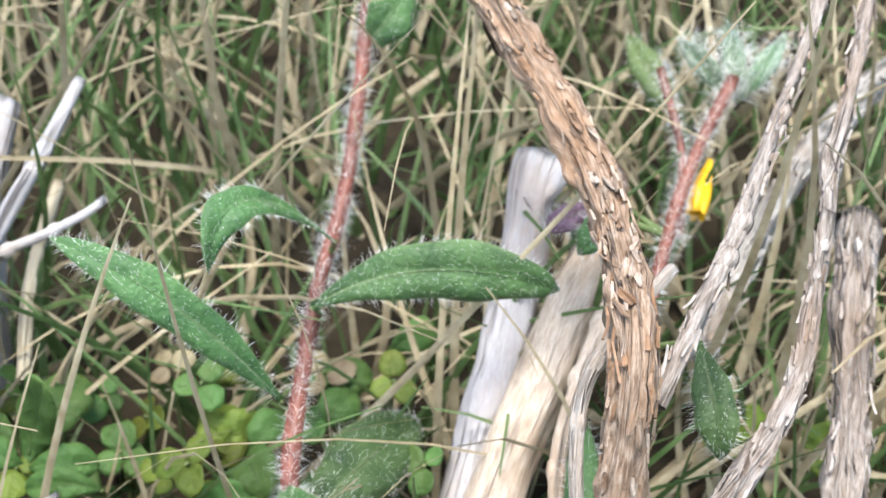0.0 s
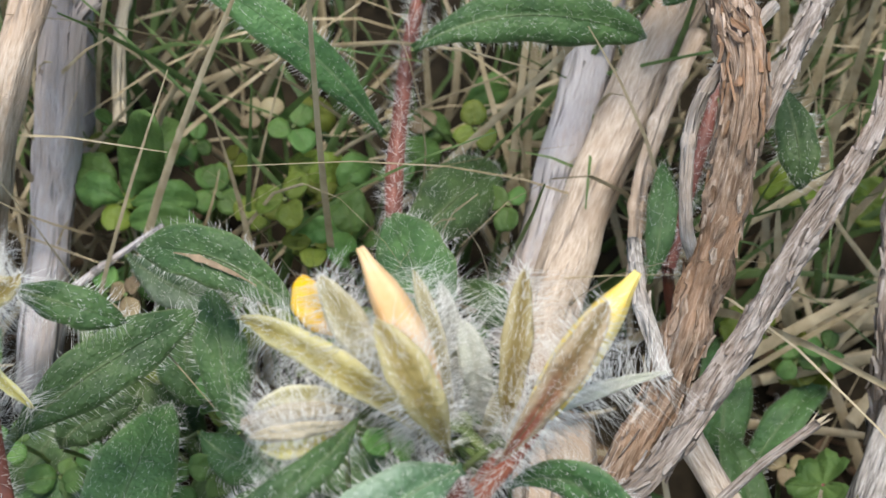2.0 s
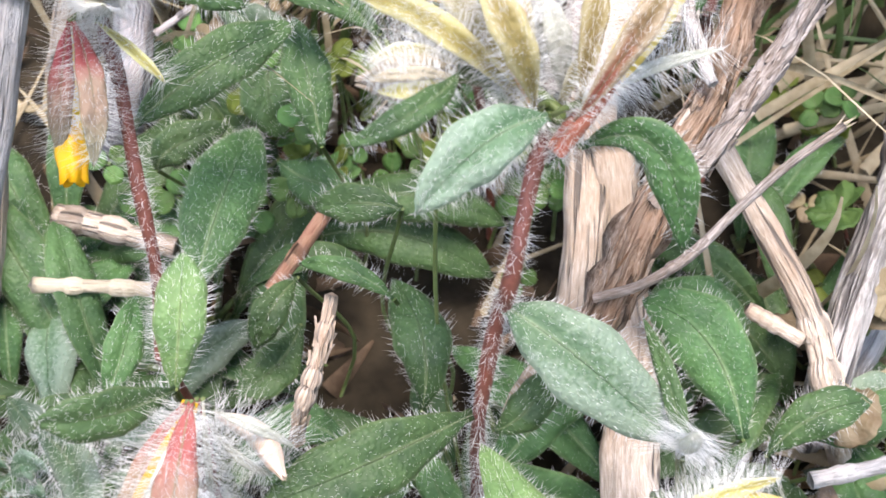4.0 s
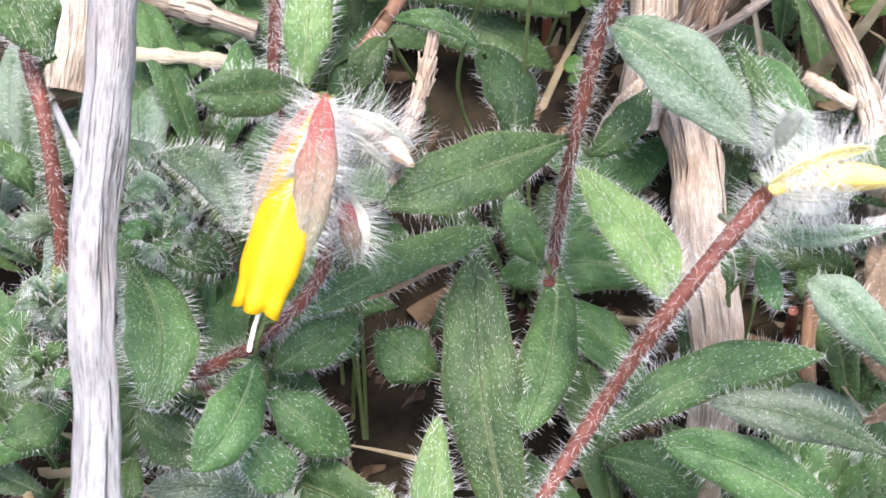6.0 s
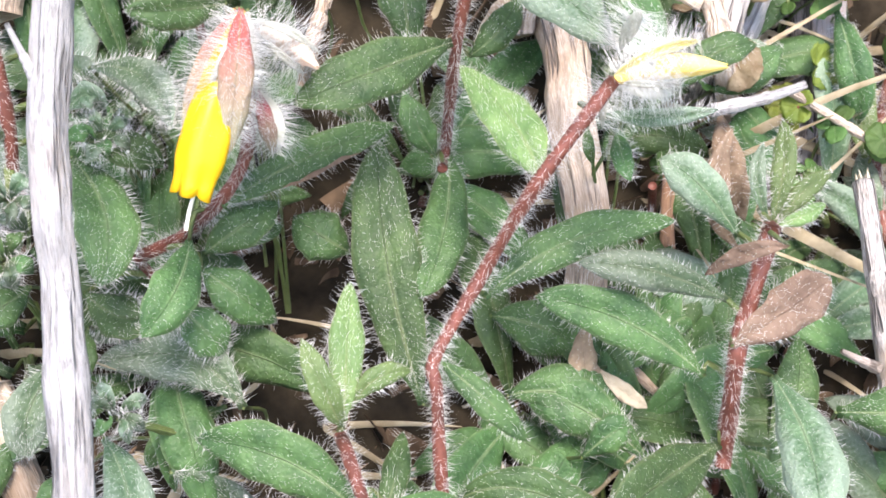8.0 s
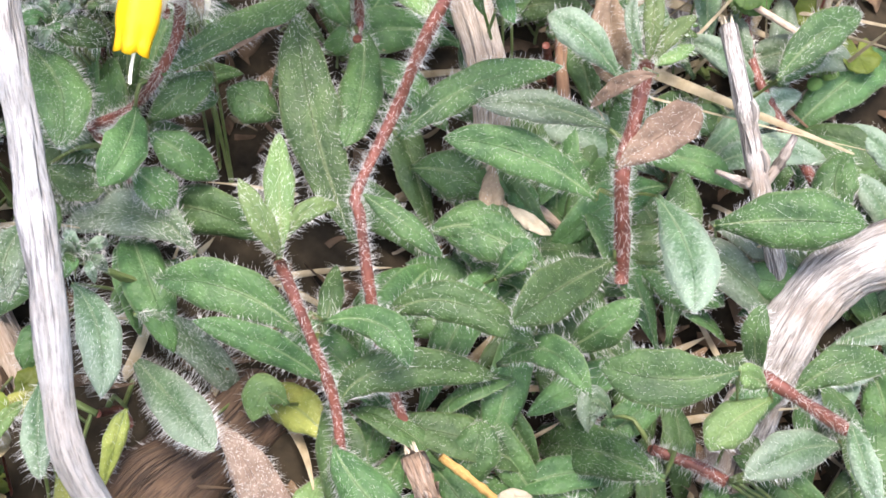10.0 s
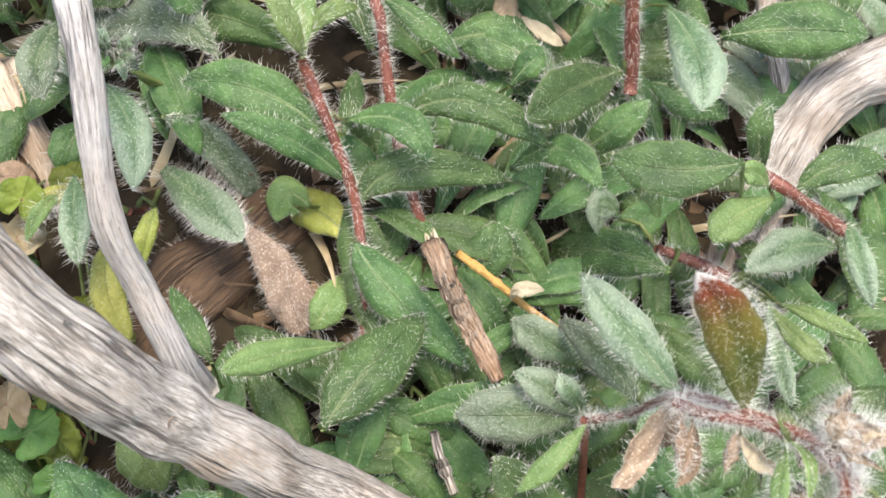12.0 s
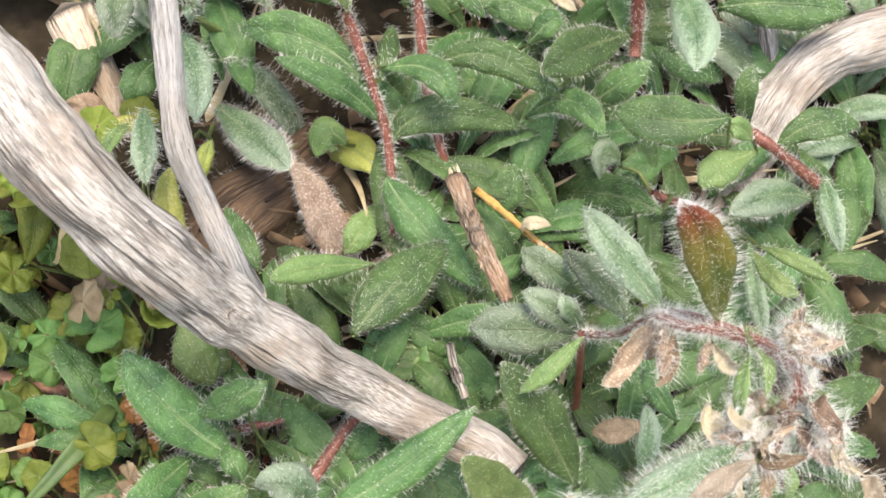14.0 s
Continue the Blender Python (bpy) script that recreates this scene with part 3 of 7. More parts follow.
def wood(label, pts, radius, mat, taper=0.7, rough=0, knots=(), flare=0.0, snap=0):
    """A dead stick or branch through the points (mm)."""
    line = spline([vec(q) for q in pts], 0.0014 if radius > 1.5 else 0.0012)
    seed = RNG.uniform(0, 50)
    s = np.linspace(0, 1, len(line))
    r = radius * 0.001 * (1 + (taper - 1) * s)
    r = r * (1 + flare * np.clip((s - 0.90) / 0.10, 0, 1) ** 2)
    w = np.stack([[noise.noise((seed + q * len(line) * 0.05, k, 0)) for k in (1, 2, 3)] for q in s]) * radius * 0.001 * 0.35
    line = line + w
    r = r * (1 + (0.10 if rough else 0.04) * np.array([noise.noise((seed, 3.3, q * len(line) * 0.12)) for q in s]))
    v, f, uv = tube(line, r, 72 if radius > 4 else 32 if radius > 1.5 else 14, 0.36 if rough else 0.18, seed, 0.46 if rough else 0.10)
    body = mesh_object("dead_branch" if radius > 2 else "dead_twig", v, f, mat, uv)
    tagged(body, label=label, category="branch" if radius > 2 else "twig")
    t, a, b = frames_along(line)
    for q in knots:
        k = vec(q)
        i = int(np.linalg.norm(line - k, axis=1).argmin())
        out = unit(k - line[i] - t[i] * ((k - line[i]) @ t[i]))
        sd = np.cross(out, t[i])
        at = line[i] + out * r[i] * 1.01
        ring = np.array([at + (math.cos(g) * t[i] * 1.35 + math.sin(g) * sd) * r[i] * 0.17 - out * r[i] * 0.04 * math.sin(g) ** 2 for g in np.linspace(0, 6.283, 19)])
        kv, kf, ku = tube(ring, np.full(19, r[i] * 0.038), 8, 0.5, seed)
        mesh_object("knot", kv, kf, BARKG, ku, body, "raised dark knot ring")
        at = at - out * r[i] * 0.085
        core = np.array([at - out * 0.0006 - t[i] * r[i] * 0.11, at + out * r[i] * 0.03, at - out * 0.0004 + t[i] * r[i] * 0.12])
        kv, kf, ku = tube(spline(core, 0.0005), np.full(len(spline(core, 0.0005)), r[i] * 0.10), 10, 0.5, seed)
        mesh_object("knot_core", kv, kf, mat, ku, body, "pale worn knot core")
    for _ in range(0 if rough else 7 if radius > 4 else 4 if radius > 2 else 0):
        i = int(RNG.integers(1, max(2, len(line) - 12)))
        th, ln = RNG.uniform(0, 6.28), min(int(RNG.integers(5, 11)), len(line) - i)
        out = math.cos(th) * a + math.sin(th) * b
        lift = np.sin(np.linspace(0, 1, ln) * 1.6)[:, None] * r[i] * RNG.uniform(0.02, 0.07)
        sl = line[i : i + ln] + out[i : i + ln] * (r[i : i + ln, None] * 1.0 + lift)
        kv, kf, ku = tube(sl, np.linspace(r[i] * 0.045, r[i] * 0.012, ln), 6, 0.3, seed)
        mesh_object("splinter", kv, kf, mat, ku, body, "thin lifted sliver of wood")
    for q in RNG.uniform(0.12, 0.9, 0 if radius > 2 else 3):
        i = int(q * (len(line) - 4)) + 1
        spot = np.array([-1.7, -1.0, -0.4, 0.2, 0.8, 1.6])[:, None]
        kv, kf, ku = tube(line[i] + t[i] * r[i] * spot, r[i] * np.array([0.7, 1.02, 1.13, 1.16, 1.05, 0.7]), 14, 0.4, seed)
        mesh_object("node", kv, kf, mat, ku, body, "swollen node of the twig")
    if snap:
        m = 9
        g = np.arange(m) * 2.4
        pos = line[0] + (a[0] * np.cos(g)[:, None] + b[0] * np.sin(g)[:, None]) * r[0] * (0.25 + 0.5 * (np.arange(m) % 3)[:, None] / 3)
        kv, kf = spikes(RNG, pos + t[0] * 0.001, -t[0] + RNG.normal(0, 0.10, (m, 3)), RNG.uniform(0.0020, 0.0034, m), r[0] * 0.42)
        mesh_object("broken_end", kv, kf, STRAWW, [(0.0007 * i, 0.001 * (i % 4)) for i in range(len(kv))], body, "pale splintered broken end", smooth=False)
    if rough:
        t, a, b = frames_along(line)
        m = int(len(line) * 3.2 * min(1.6, radius / 1.5))
        fv, ff, fu = [], [], []
        for q in range(m):
            i = int(RNG.integers(2, len(line) - 3))
            th = RNG.uniform(0, 6.28)
            out = math.cos(th) * a[i] + math.sin(th) * b[i]
            sd = np.cross(t[i], out)
            tilt = t[i] + sd * RNG.normal(0, 0.16)
            plate = RNG.random() < 0.55
            ln = RNG.uniform(0.0010, 0.0036) if plate else RNG.uniform(0.0015, 0.0045)
            wd = RNG.uniform(0.00025, 0.00062) * min(1.2, radius / 1.5) if plate else RNG.uniform(0.00008, 0.00022)
            cu = RNG.uniform(0.0, 0.62) ** 2.2
            way = RNG.choice([-1.0, 1.0])
            k0 = len(fv)
            rag = RNG.uniform(0.55, 1.25, 8)
            for z in range(4):
                u = z / 3
                c = line[i] + out * (r[i] * (0.99 + 0.05 * plate) + ln * cu * u * u * 0.7) + way * tilt * ln * (u - 0.5)
                w0 = wd * (1 - 0.35 * u) * (0.55 if z in (0, 3) else 1.0)
                fv += [c - sd * w0 * rag[z] - out * 0.0001, c + sd * w0 * rag[z + 4] - out * 0.0001, c + out * 0.00020]
                fu += [(0.0031 * (q % 97), u * ln + 0.01 * (q % 61)), (0.0031 * (q % 97) + wd, u * ln + 0.01 * (q % 61)), (0.0031 * (q % 97) + wd * 0.5, u * ln + 0.01 * (q % 61))]
            for z in range(3):
                p = k0 + 3 * z
                ff += [(p, p + 2, p + 5, p + 3), (p + 2, p + 1, p + 4, p + 5), (p + 1, p, p + 3, p + 4)]
            ff += [(k0, k0 + 1, k0 + 2), (k0 + 11, k0 + 10, k0 + 9)]
        mesh_object("bark_fibre", fv, ff, mat, fu, body, "lifting bark flakes and fibres", smooth=False, kind="stuff")
    return body


def settle_plants():
    """Set each plant's empty on the ground, run its stem down to the soil and tie loose leaves to it."""
    for ob in [o for o in scene.objects if o.parent is None and o.name in ROOTS]:
        lines, leaves = ROOTS[ob.name], ROOTS.get(ob.name + "_leaf", [])
        if lines:
            foot = min((q for ln in lines for q in (ln[0], ln[-1])), key=lambda q: q[2] - slope(q[0], q[1]))
        else:
            foot = np.mean([b for b, _ in leaves], axis=0)
        root = np.array([foot[0] + 0.003, foot[1] + 0.008, 0])
        root[2] = ground_z(root[0], root[1]) - 0.002
        low = spline([foot, (foot + root) / 2 + (0.001, 0.003, 0), root], 0.003)
        v, f, uv = tube(low, np.full(len(low), 0.0008), 8, 0.1, 3)
        mesh_object("rootstock", v, f, STEM, uv, ob)
        spine = np.concatenate([*lines, low]) if lines else low
        for b, lf in leaves:
            allp = spine.copy()
            d = np.linalg.norm(allp - b, axis=1)
            i = int(d.argmin())
            if 0.0016 < d[i] < 0.09:
                sunk = d[i] > 0.014
                if sunk:
                    allp[i] = (b[0] + 0.002, b[1] + 0.012, ground_z(b[0] + 0.002, b[1] + 0.012) - 0.001)
                down = (b + allp[i]) / 2 + (0.22 * d[i] * math.sin(b[0] * 900 + b[2] * 700), 0.004, -0.10 * d[i])
                pl = spline([b, down, allp[i]], 0.004)
                v, f, uv = tube(pl, np.linspace(0.00032, 0.00032 if sunk else 0.0006, len(pl)), 6, 0.05, 1)
                mesh_object("petiole", v, f, STALK, uv, lf)
        for o in [ob, *ob.children_recursive]:
            o.update_tag()
        ob.location = tuple(root)
        for ch in ob.children:
            ch.matrix_parent_inverse = Matrix.Translation(root).inverted()


# ---- the bank ----
def build_ground():
    away = np.array([1.0, 1.6, 3.0, 8.0, 25.0, 80.0])
    xs = np.concatenate([-away[::-1], np.linspace(-0.7, -0.25, 14)[:-1], np.linspace(-0.25, 0.25, 120), np.linspace(0.25, 0.7, 14)[1:], away])
    ys = np.concatenate([-away[::-1], np.linspace(-0.6, -0.2, 12)[:-1], np.linspace(-0.2, 0.45, 150), np.linspace(0.45, 0.9, 14)[1:], away])
    v = [(x, y, ground_z(x, y)) for y in ys for x in xs]
    w = len(xs)
    f = [(j * w + i, j * w + i + 1, (j + 1) * w + i + 1, (j + 1) * w + i) for j in range(len(ys) - 1) for i in range(w - 1)]
    return tagged(mesh_object("ground", v, f, SOIL), "dark soil of a steep bank under leaf litter", "ground", kind="structure")


def blades(name, label, mat, count, area, size, width, lean, bend, seed, lift=0.0):
    """Many grass blades, as one sheet of stuff, over a stretch of the bank (x0, x1, y0, y1)."""
    rng = np.random.default_rng(seed)
    v, f = [], []
    for _ in range(count):
        x, y = rng.uniform(area[0], area[1]), rng.uniform(area[2], area[3])
        p = np.array([x, y, ground_z(x, y) - 0.001 + lift * rng.random()])
        ln, wd = rng.uniform(*size), rng.uniform(*width)
        d = unit(np.array([lean[0] + rng.normal(0, lean[3]), lean[1] + rng.normal(0, lean[3]), lean[2] + rng.normal(0, lean[3] * 0.5)]))
        cur = rng.normal(0, 1, 3) * bend + (0, 0, -bend * 0.8)
        sd = unit(np.cross(d, rng.normal(0, 1, 3) * 0.5 + (0, -1, 0.6)))
        k = len(v)
        m = 8
        for i in range(m):
            u = i / (m - 1)
            c = p + d * ln * u + cur * ln * u * u
            h = wd * (1 - 0.85 * u**1.6)
            nn = np.cross(sd, d)
            v += [c - sd * h, c + nn * h * 0.45, c + sd * h]
        for i in range(m - 1):
            q = k + 3 * i
            f += [(q, q + 1, q + 4, q + 3), (q + 1, q + 2, q + 5, q + 4)]
    return tagged(mesh_object(name, v, f, mat), label, "grass", kind="stuff")


def clover_patch(area, count, seed, size=(2.6, 4.2), yellow=0.3, lift=(0.004, 0.022), group="low ground-cover herbs", brown=0.08):
    """Small three-lobed herbs, each on its own stalk."""
    rng = np.random.default_rng(seed)
    for _ in range(count):
        x, y = rng.uniform(area[0], area[1]), rng.uniform(area[2], area[3])
        g = np.array([x, y, ground_z(x, y)])
        head = g + (rng.normal(0, 0.003), -rng.uniform(0, 0.012), rng.uniform(*lift))
        pick = rng.random()
        mat = CLOVERB if pick < brown else CLOVERY if pick < brown + yellow else CLOVER
        ob = tagged(new("ground_herb"), {CLOVER: "small green three-leaved herb low on the bank", CLOVERY: "small yellowish three-leaved herb low on the bank", CLOVERB: "small browning three-leaved herb low on the bank"}[mat], "herb", group)
        ob.location = tuple(g)
        ln = spline([g - (0, 0, 0.001), (g + head) / 2 + (0, 0.002, 0.002), head], 0.003)
        tv, tf, tu = tube(ln, np.full(len(ln), 0.00035), 6)
        mesh_object("stalk", tv, tf, STALK, tu, ob)
        nrm = unit(np.array([rng.normal(0, 0.35), -0.55 + rng.normal(0, 0.3), 0.8]))
        a0 = unit(np.cross(nrm, rng.normal(0, 1, 3)))
        b0 = np.cross(nrm, a0)
        for k in range(3):
            th = k * 2.094 + rng.normal(0, 0.15)
            out = math.cos(th) * a0 + math.sin(th) * b0
            sd = np.cross(nrm, out)
            ll = rng.uniform(*size) * 0.001
            rad, seg = 3, 16
            mid, cup = head + out * ll * 0.62, rng.uniform(-0.25, 0.35)
            v, uv = [mid], [(0.5, 0.5)]
            for r in range(1, rad + 1):
                q = r / rad
                for j in range(seg):
                    an = j * 2 * math.pi / seg
                    lob = 1 - 0.13 * math.exp(-((min(an, 2 * math.pi - an)) / 0.28) ** 2) + 0.06 * math.cos(an * 3 + k) + 0.03 * math.cos(an * 7 + 2 * k)
                    px, py = math.cos(an) * ll * 0.52 * q * lob, math.sin(an) * ll * 0.50 * q * lob
                    v.append(mid + out * px + sd * py + nrm * (cup * (abs(py) - 0.4 * abs(px)) * q))
                    uv.append((0.5 + 0.5 * q * math.sin(an), 0.5 + 0.5 * q * math.cos(an)))
            f = [(0, 1 + j, 1 + (j + 1) % seg) for j in range(seg)]
            for r in range(rad - 1):
                for j in range(seg):
                    p, w = 1 + r * seg + j, 1 + r * seg + (j + 1) % seg
                    f.append((p, p + seg, w + seg, w))
            n0 = len(v)
            v += [p - nrm * 0.00018 for p in v]
            uv += uv
            f += [tuple(n0 + q for q in p[::-1]) for p in f]
            e0 = 1 + (rad - 1) * seg
            f += [(e0 + j, n0 + e0 + j, n0 + e0 + (j + 1) % seg, e0 + (j + 1) % seg) for j in range(seg)]
            mesh_object("leaflet", v, f, mat, uv, ob)


def lobed_herbs(area, count, seed, size=(2.8, 4.8), lift=(0.002, 0.030)):
    """Low herbs with rounded, shallowly lobed leaves, green, yellowish, tan or reddish, each leaf on its stalk."""
    rng = np.random.default_rng(seed)
    said = {CLOVER: "green", CLOVERY: "yellow-green", CLOVERB: "faded tan", RUST: "rusty brown"}
    for _ in range(count):
        x, y = rng.uniform(area[0], area[1]), rng.uniform(area[2], area[3])
        g = np.array([x, y, ground_z(x, y)])
        pick = rng.random()
        mat = CLOVERB if pick < 0.06 else RUST if pick < 0.10 else CLOVERY if pick < 0.62 else CLOVER
        ob = tagged(new("ground_herb"), "low %s herb with rounded lobed leaves" % said[mat], "herb", "lobed herbs under the fallen branch")
        ob.location = tuple(g)
        for _ in range(int(rng.integers(1, 4))):
            head = g + (rng.normal(0, 0.006), rng.normal(-0.006, 0.005), rng.uniform(*lift))
            head[2] = max(head[2], ground_z(head[0], head[1]) + 0.002)
            ln = spline([g - (0, 0, 0.001), (g + head) / 2 + (0, 0.002, 0.001), head], 0.003)
            tv, tf, tu = tube(ln, np.full(len(ln), 0.0003), 6)
            mesh_object("stalk", tv, tf, STEM if rng.random() < 0.4 else STALK, tu, ob)
            nrm = unit(np.array([rng.normal(0, 0.40), -0.55 + rng.normal(0, 0.35), 0.8]))
            a0 = unit(np.cross(nrm, rng.normal(0, 1, 3)))
            b0 = np.cross(nrm, a0)
            rr, rad, seg, lobes = rng.uniform(*size) * 0.001, 4, 42, int(rng.integers(5, 8))
            cup, ph = rng.uniform(-0.30, 0.35), rng.uniform(0, 6)
            v, uv = [head], [(0.5, 0.5)]
            for r in range(1, rad + 1):
                q = r / rad
                for j in range(seg):
                    an = j * 2 * math.pi / seg - math.pi
                    notch = 1 - 0.75 * math.exp(-(((math.pi - abs(an)) / 0.26) ** 2))
                    edge = 1 + 0.13 * q * abs(math.cos(an * lobes / 2)) + 0.035 * q * math.cos(an * lobes * 3 + ph)
                    d = rr * q * notch * edge
                    z = rr * (cup * q * q + 0.10 * q * math.cos(an * lobes) + 0.10 * q * math.sin(an * 2 + ph))
                    v.append(head + (a0 * math.cos(an) + b0 * math.sin(an)) * d + nrm * z)
                    uv.append((0.5 + 0.5 * q * math.sin(an), 0.5 + 0.5 * q * math.cos(an)))
            f = [(0, 1 + j, 1 + (j + 1) % seg) for j in range(seg)]
            for r in range(rad - 1):
                f += [(1 + r * seg + j, 1 + (r + 1) * seg + j, 1 + (r + 1) * seg + (j + 1) % seg, 1 + r * seg + (j + 1) % seg) for j in range(seg)]
            n0 = len(v)
            v += [p - nrm * 0.00018 for p in v]
            uv += uv
            f += [tuple(n0 + q for q in p[::-1]) for p in f]
            e0 = 1 + (rad - 1) * seg
            f += [(e0 + j, n0 + e0 + j, n0 + e0 + (j + 1) % seg, e0 + (j + 1) % seg) for j in range(seg)]
            mesh_object("leaf_blade", v, f, mat, uv, ob)


def understory(area, count, seed, mats, lift=(0.004, 0.022), clear=(0, 0, 0)):
    """Low leaves of the same herbs, in the shade of the taller ones."""
    rng = np.random.default_rng(seed)
    for _ in range(count):
        x, y = rng.uniform(area[0], area[1]), rng.uniform(area[2], area[3])
        g = np.array([x, y, ground_z(x, y)])
        if math.hypot(x - clear[0], y - clear[1]) < clear[2]:
            continue
        ob = tagged(new("hairy_plant"), "low shaded rosette of dark green hairy leaves", "plant", "bristly herbs on the bank")
        ROOTS[ob.name] = [np.array([g + (0, 0, 0.006), g + (0, 0, 0.003), g])]
        turn = rng.uniform(0, 6.28)
        for k in range(int(rng.integers(5, 8))):
            a = turn + k * 2.4 + rng.normal(0, 0.2)
            ln = rng.uniform(0.018, 0.034)
            h = rng.uniform(*lift)
            out = np.array([math.cos(a), math.sin(a) * 0.8, GROUND_A * math.cos(a) + GROUND_B * math.sin(a) * 0.8])
            b = g + out * 0.003 + (0, 0, h * 0.5)
            e = b + out * ln + (0, 0, h * 0.4)
            m = (b + e) / 2 + (0, -0.002, 0.006)
            nrm = unit(np.array([rng.normal(0, 0.3), -0.6 + rng.normal(0, 0.25), 0.8]))
            leaf(ob, b * 1000, m * 1000, e * 1000, ln * 1000 * rng.uniform(0.26, 0.36), nrm, mats[int(rng.integers(len(mats)))], hairy=0.4)


build_ground()

# ---- dead wood and plants, places in millimetres ----

plant_upper = plant("tall herb with a bristly red stem and dark green hairy leaves")
stem(plant_upper, [(23.3, 256.1, 130.0), (19.6, 238.9, 107.4), (16.5, 225.6, 97.7), (14.8, 212.0, 87.6), (14.4, 203.4, 81.1), (15.5, 195.6, 70.1)], 1.58, STEM)
leaf(plant_upper, (13.2, 209.6, 88.9), (3.8, 204.2, 104.5), (-10.0, 204.5, 114.5), 6.1, (0.39, -0.91, 0.17), GREEN)
leaf(plant_upper, (19.9, 223.2, 104.8), (12.9, 208.1, 116.4), (9.0, 201.6, 110.2), 5.7, (0.61, -0.11, 0.78), GREEN)
leaf(plant_upper, (17.2, 216.4, 98.5), (32.1, 216.5, 102.8), (49.0, 218.6, 98.2), 8.4, (0.07, -0.93, 0.37), GREEN, tip=0.75)
leaf(plant_upper, (15.2, 203.4, 74.0), (22.0, 212.2, 77.5), (28.3, 225.5, 76.5), 11.2, (0.52, -0.39, 0.75), GREEN, tip=0.8)
leaf(plant_upper, (22.1, 184.6, 75.2), (18.2, 190.7, 78.7), (13.5, 202.7, 80.6), 10.7, (-0.22, -0.37, 0.90), GREEN)
leaf(plant_upper, (3.9, 183.7, 77.2), (-5.8, 185.6, 84.3), (-17.3, 191.5, 82.4), 7.6, (-0.11, -0.74, 0.66), GREEN, scar=1)
leaf(plant_upper, (-5.1, 181.3, 61.2), (-6.6, 184.7, 69.9), (-9.3, 193.2, 75.6), 7.3, (0.17, -0.73, 0.66), GREEN)
leaf(plant_upper, (7.1, 167.4, 59.6), (1.5, 166.8, 61.0), (-5.5, 170.5, 58.1), 5.8, (-0.26, -0.74, 0.62), GREEN)
leaf(plant_upper, (23.1, 195.6, 74.4), (26.5, 190.8, 74.1), (29.2, 190.7, 70.2), 6.1, (-0.11, -0.73, 0.68), GREEN)
leaf(plant_upper, (21.6, 254.3, 123.8), (26.5, 251.7, 128.2), (28.6, 260.9, 132.2), 7.6, (0.31, -0.85, 0.42), GREEN)

plant_far = plant("bristly red-stemmed herb growing behind the woody shrub")
leaf(plant_far, (65.2, 208.4, 95.2), (65.9, 200.1, 91.2), (66.2, 197.4, 85.4), 5.6, (-0.25, -0.66, 0.71), GREEN, hairy=1.3)
leaf(plant_far, (57.2, 229.4, 105.7), (54.5, 223.4, 104.7), (51.5, 222.8, 101.3), 4.7, (0.23, -0.67, 0.71), GREEN, hairy=1.4)
leaf(plant_far, (56.0, 229.3, 105.8), (50.8, 224.8, 105.9), (47.5, 225.9, 104.0), 3.9, (0.25, -0.86, 0.44), PURPLE, hairy=1.4)
leaf(plant_far, (48.5, 201.7, 69.7), (50.3, 205.7, 76.9), (51.2, 215.0, 81.4), 4.6, (-0.07, -0.65, 0.75), GREEN)
stem(plant_far, [(75.6, 250.6, 116.1), (66.9, 237.5, 104.9), (57.7, 216.5, 87.0), (51.1, 203.5, 70.8)], 1.33, STEM)
stem(plant_far, [(65.3, 251.8, 117.9), (67.1, 241.4, 107.9), (65.6, 233.2, 98.9)], 0.90, STEM)
bloom(plant_far, [(71.2, 242.7, 106.5), (69.8, 239.5, 104.2), (68.4, 235.7, 101.4)], 1.63, PETAL)
leaf(plant_far, (75.6, 255.1, 111.4), (72.3, 255.3, 116.8), (68.8, 260.5, 120.1), 3.6, (-0.23, -0.90, 0.38), PALE, hairy=2)
leaf(plant_far, (76.5, 255.1, 111.4), (76.6, 256.3, 117.1), (76.8, 263.3, 121.5), 3.9, (-0.15, -0.77, 0.62), PALE, hairy=2)
leaf(plant_far, (77.3, 255.2, 111.3), (80.6, 255.6, 116.2), (85.0, 261.8, 119.6), 3.9, (0.09, -0.82, 0.57), PALE, hairy=2)
leaf(plant_far, (68.1, 255.1, 110.1), (64.3, 258.2, 115.7), (61.7, 267.3, 119.9), 5.2, (-0.33, -0.69, 0.64), LIGHT)
leaf(plant_far, (59.3, 233.7, 94.8), (54.8, 234.5, 99.0), (50.9, 235.4, 98.8), 5.5, (-0.01, -0.93, 0.36), GREEN)

plant_left = plant("herb with a half-open yellow flower and hanging buds")
stem(plant_left, [(-26.5, 162.8, 89.3), (-24.7, 159.6, 83.7), (-23.2, 154.6, 72.8), (-22.0, 151.3, 60.2), (-23.0, 149.6, 49.0)], 1.20, STEM)
leaf(plant_left, (-25.9, 164.7, 74.0), (-16.5, 169.3, 79.7), (-6.6, 178.3, 81.4), 7.9, (0.34, -0.78, 0.53), GREEN)
leaf(plant_left, (-20.3, 160.3, 51.8), (-18.0, 172.0, 58.8), (-16.3, 190.9, 59.0), 11.4, (0.42, -0.26, 0.87), GREEN)
leaf(plant_left, (-20.5, 161.2, 95.5), (-13.6, 158.4, 95.2), (-8.7, 160.3, 91.7), 4.6, (0.11, -0.84, 0.53), GREEN, hairy=1.4)
leaf(plant_left, (-17.8, 137.0, 54.0), (-16.4, 140.1, 63.2), (-16.8, 146.6, 67.4), 6.7, (0.29, -0.79, 0.54), LIGHT, hairy=1.5)
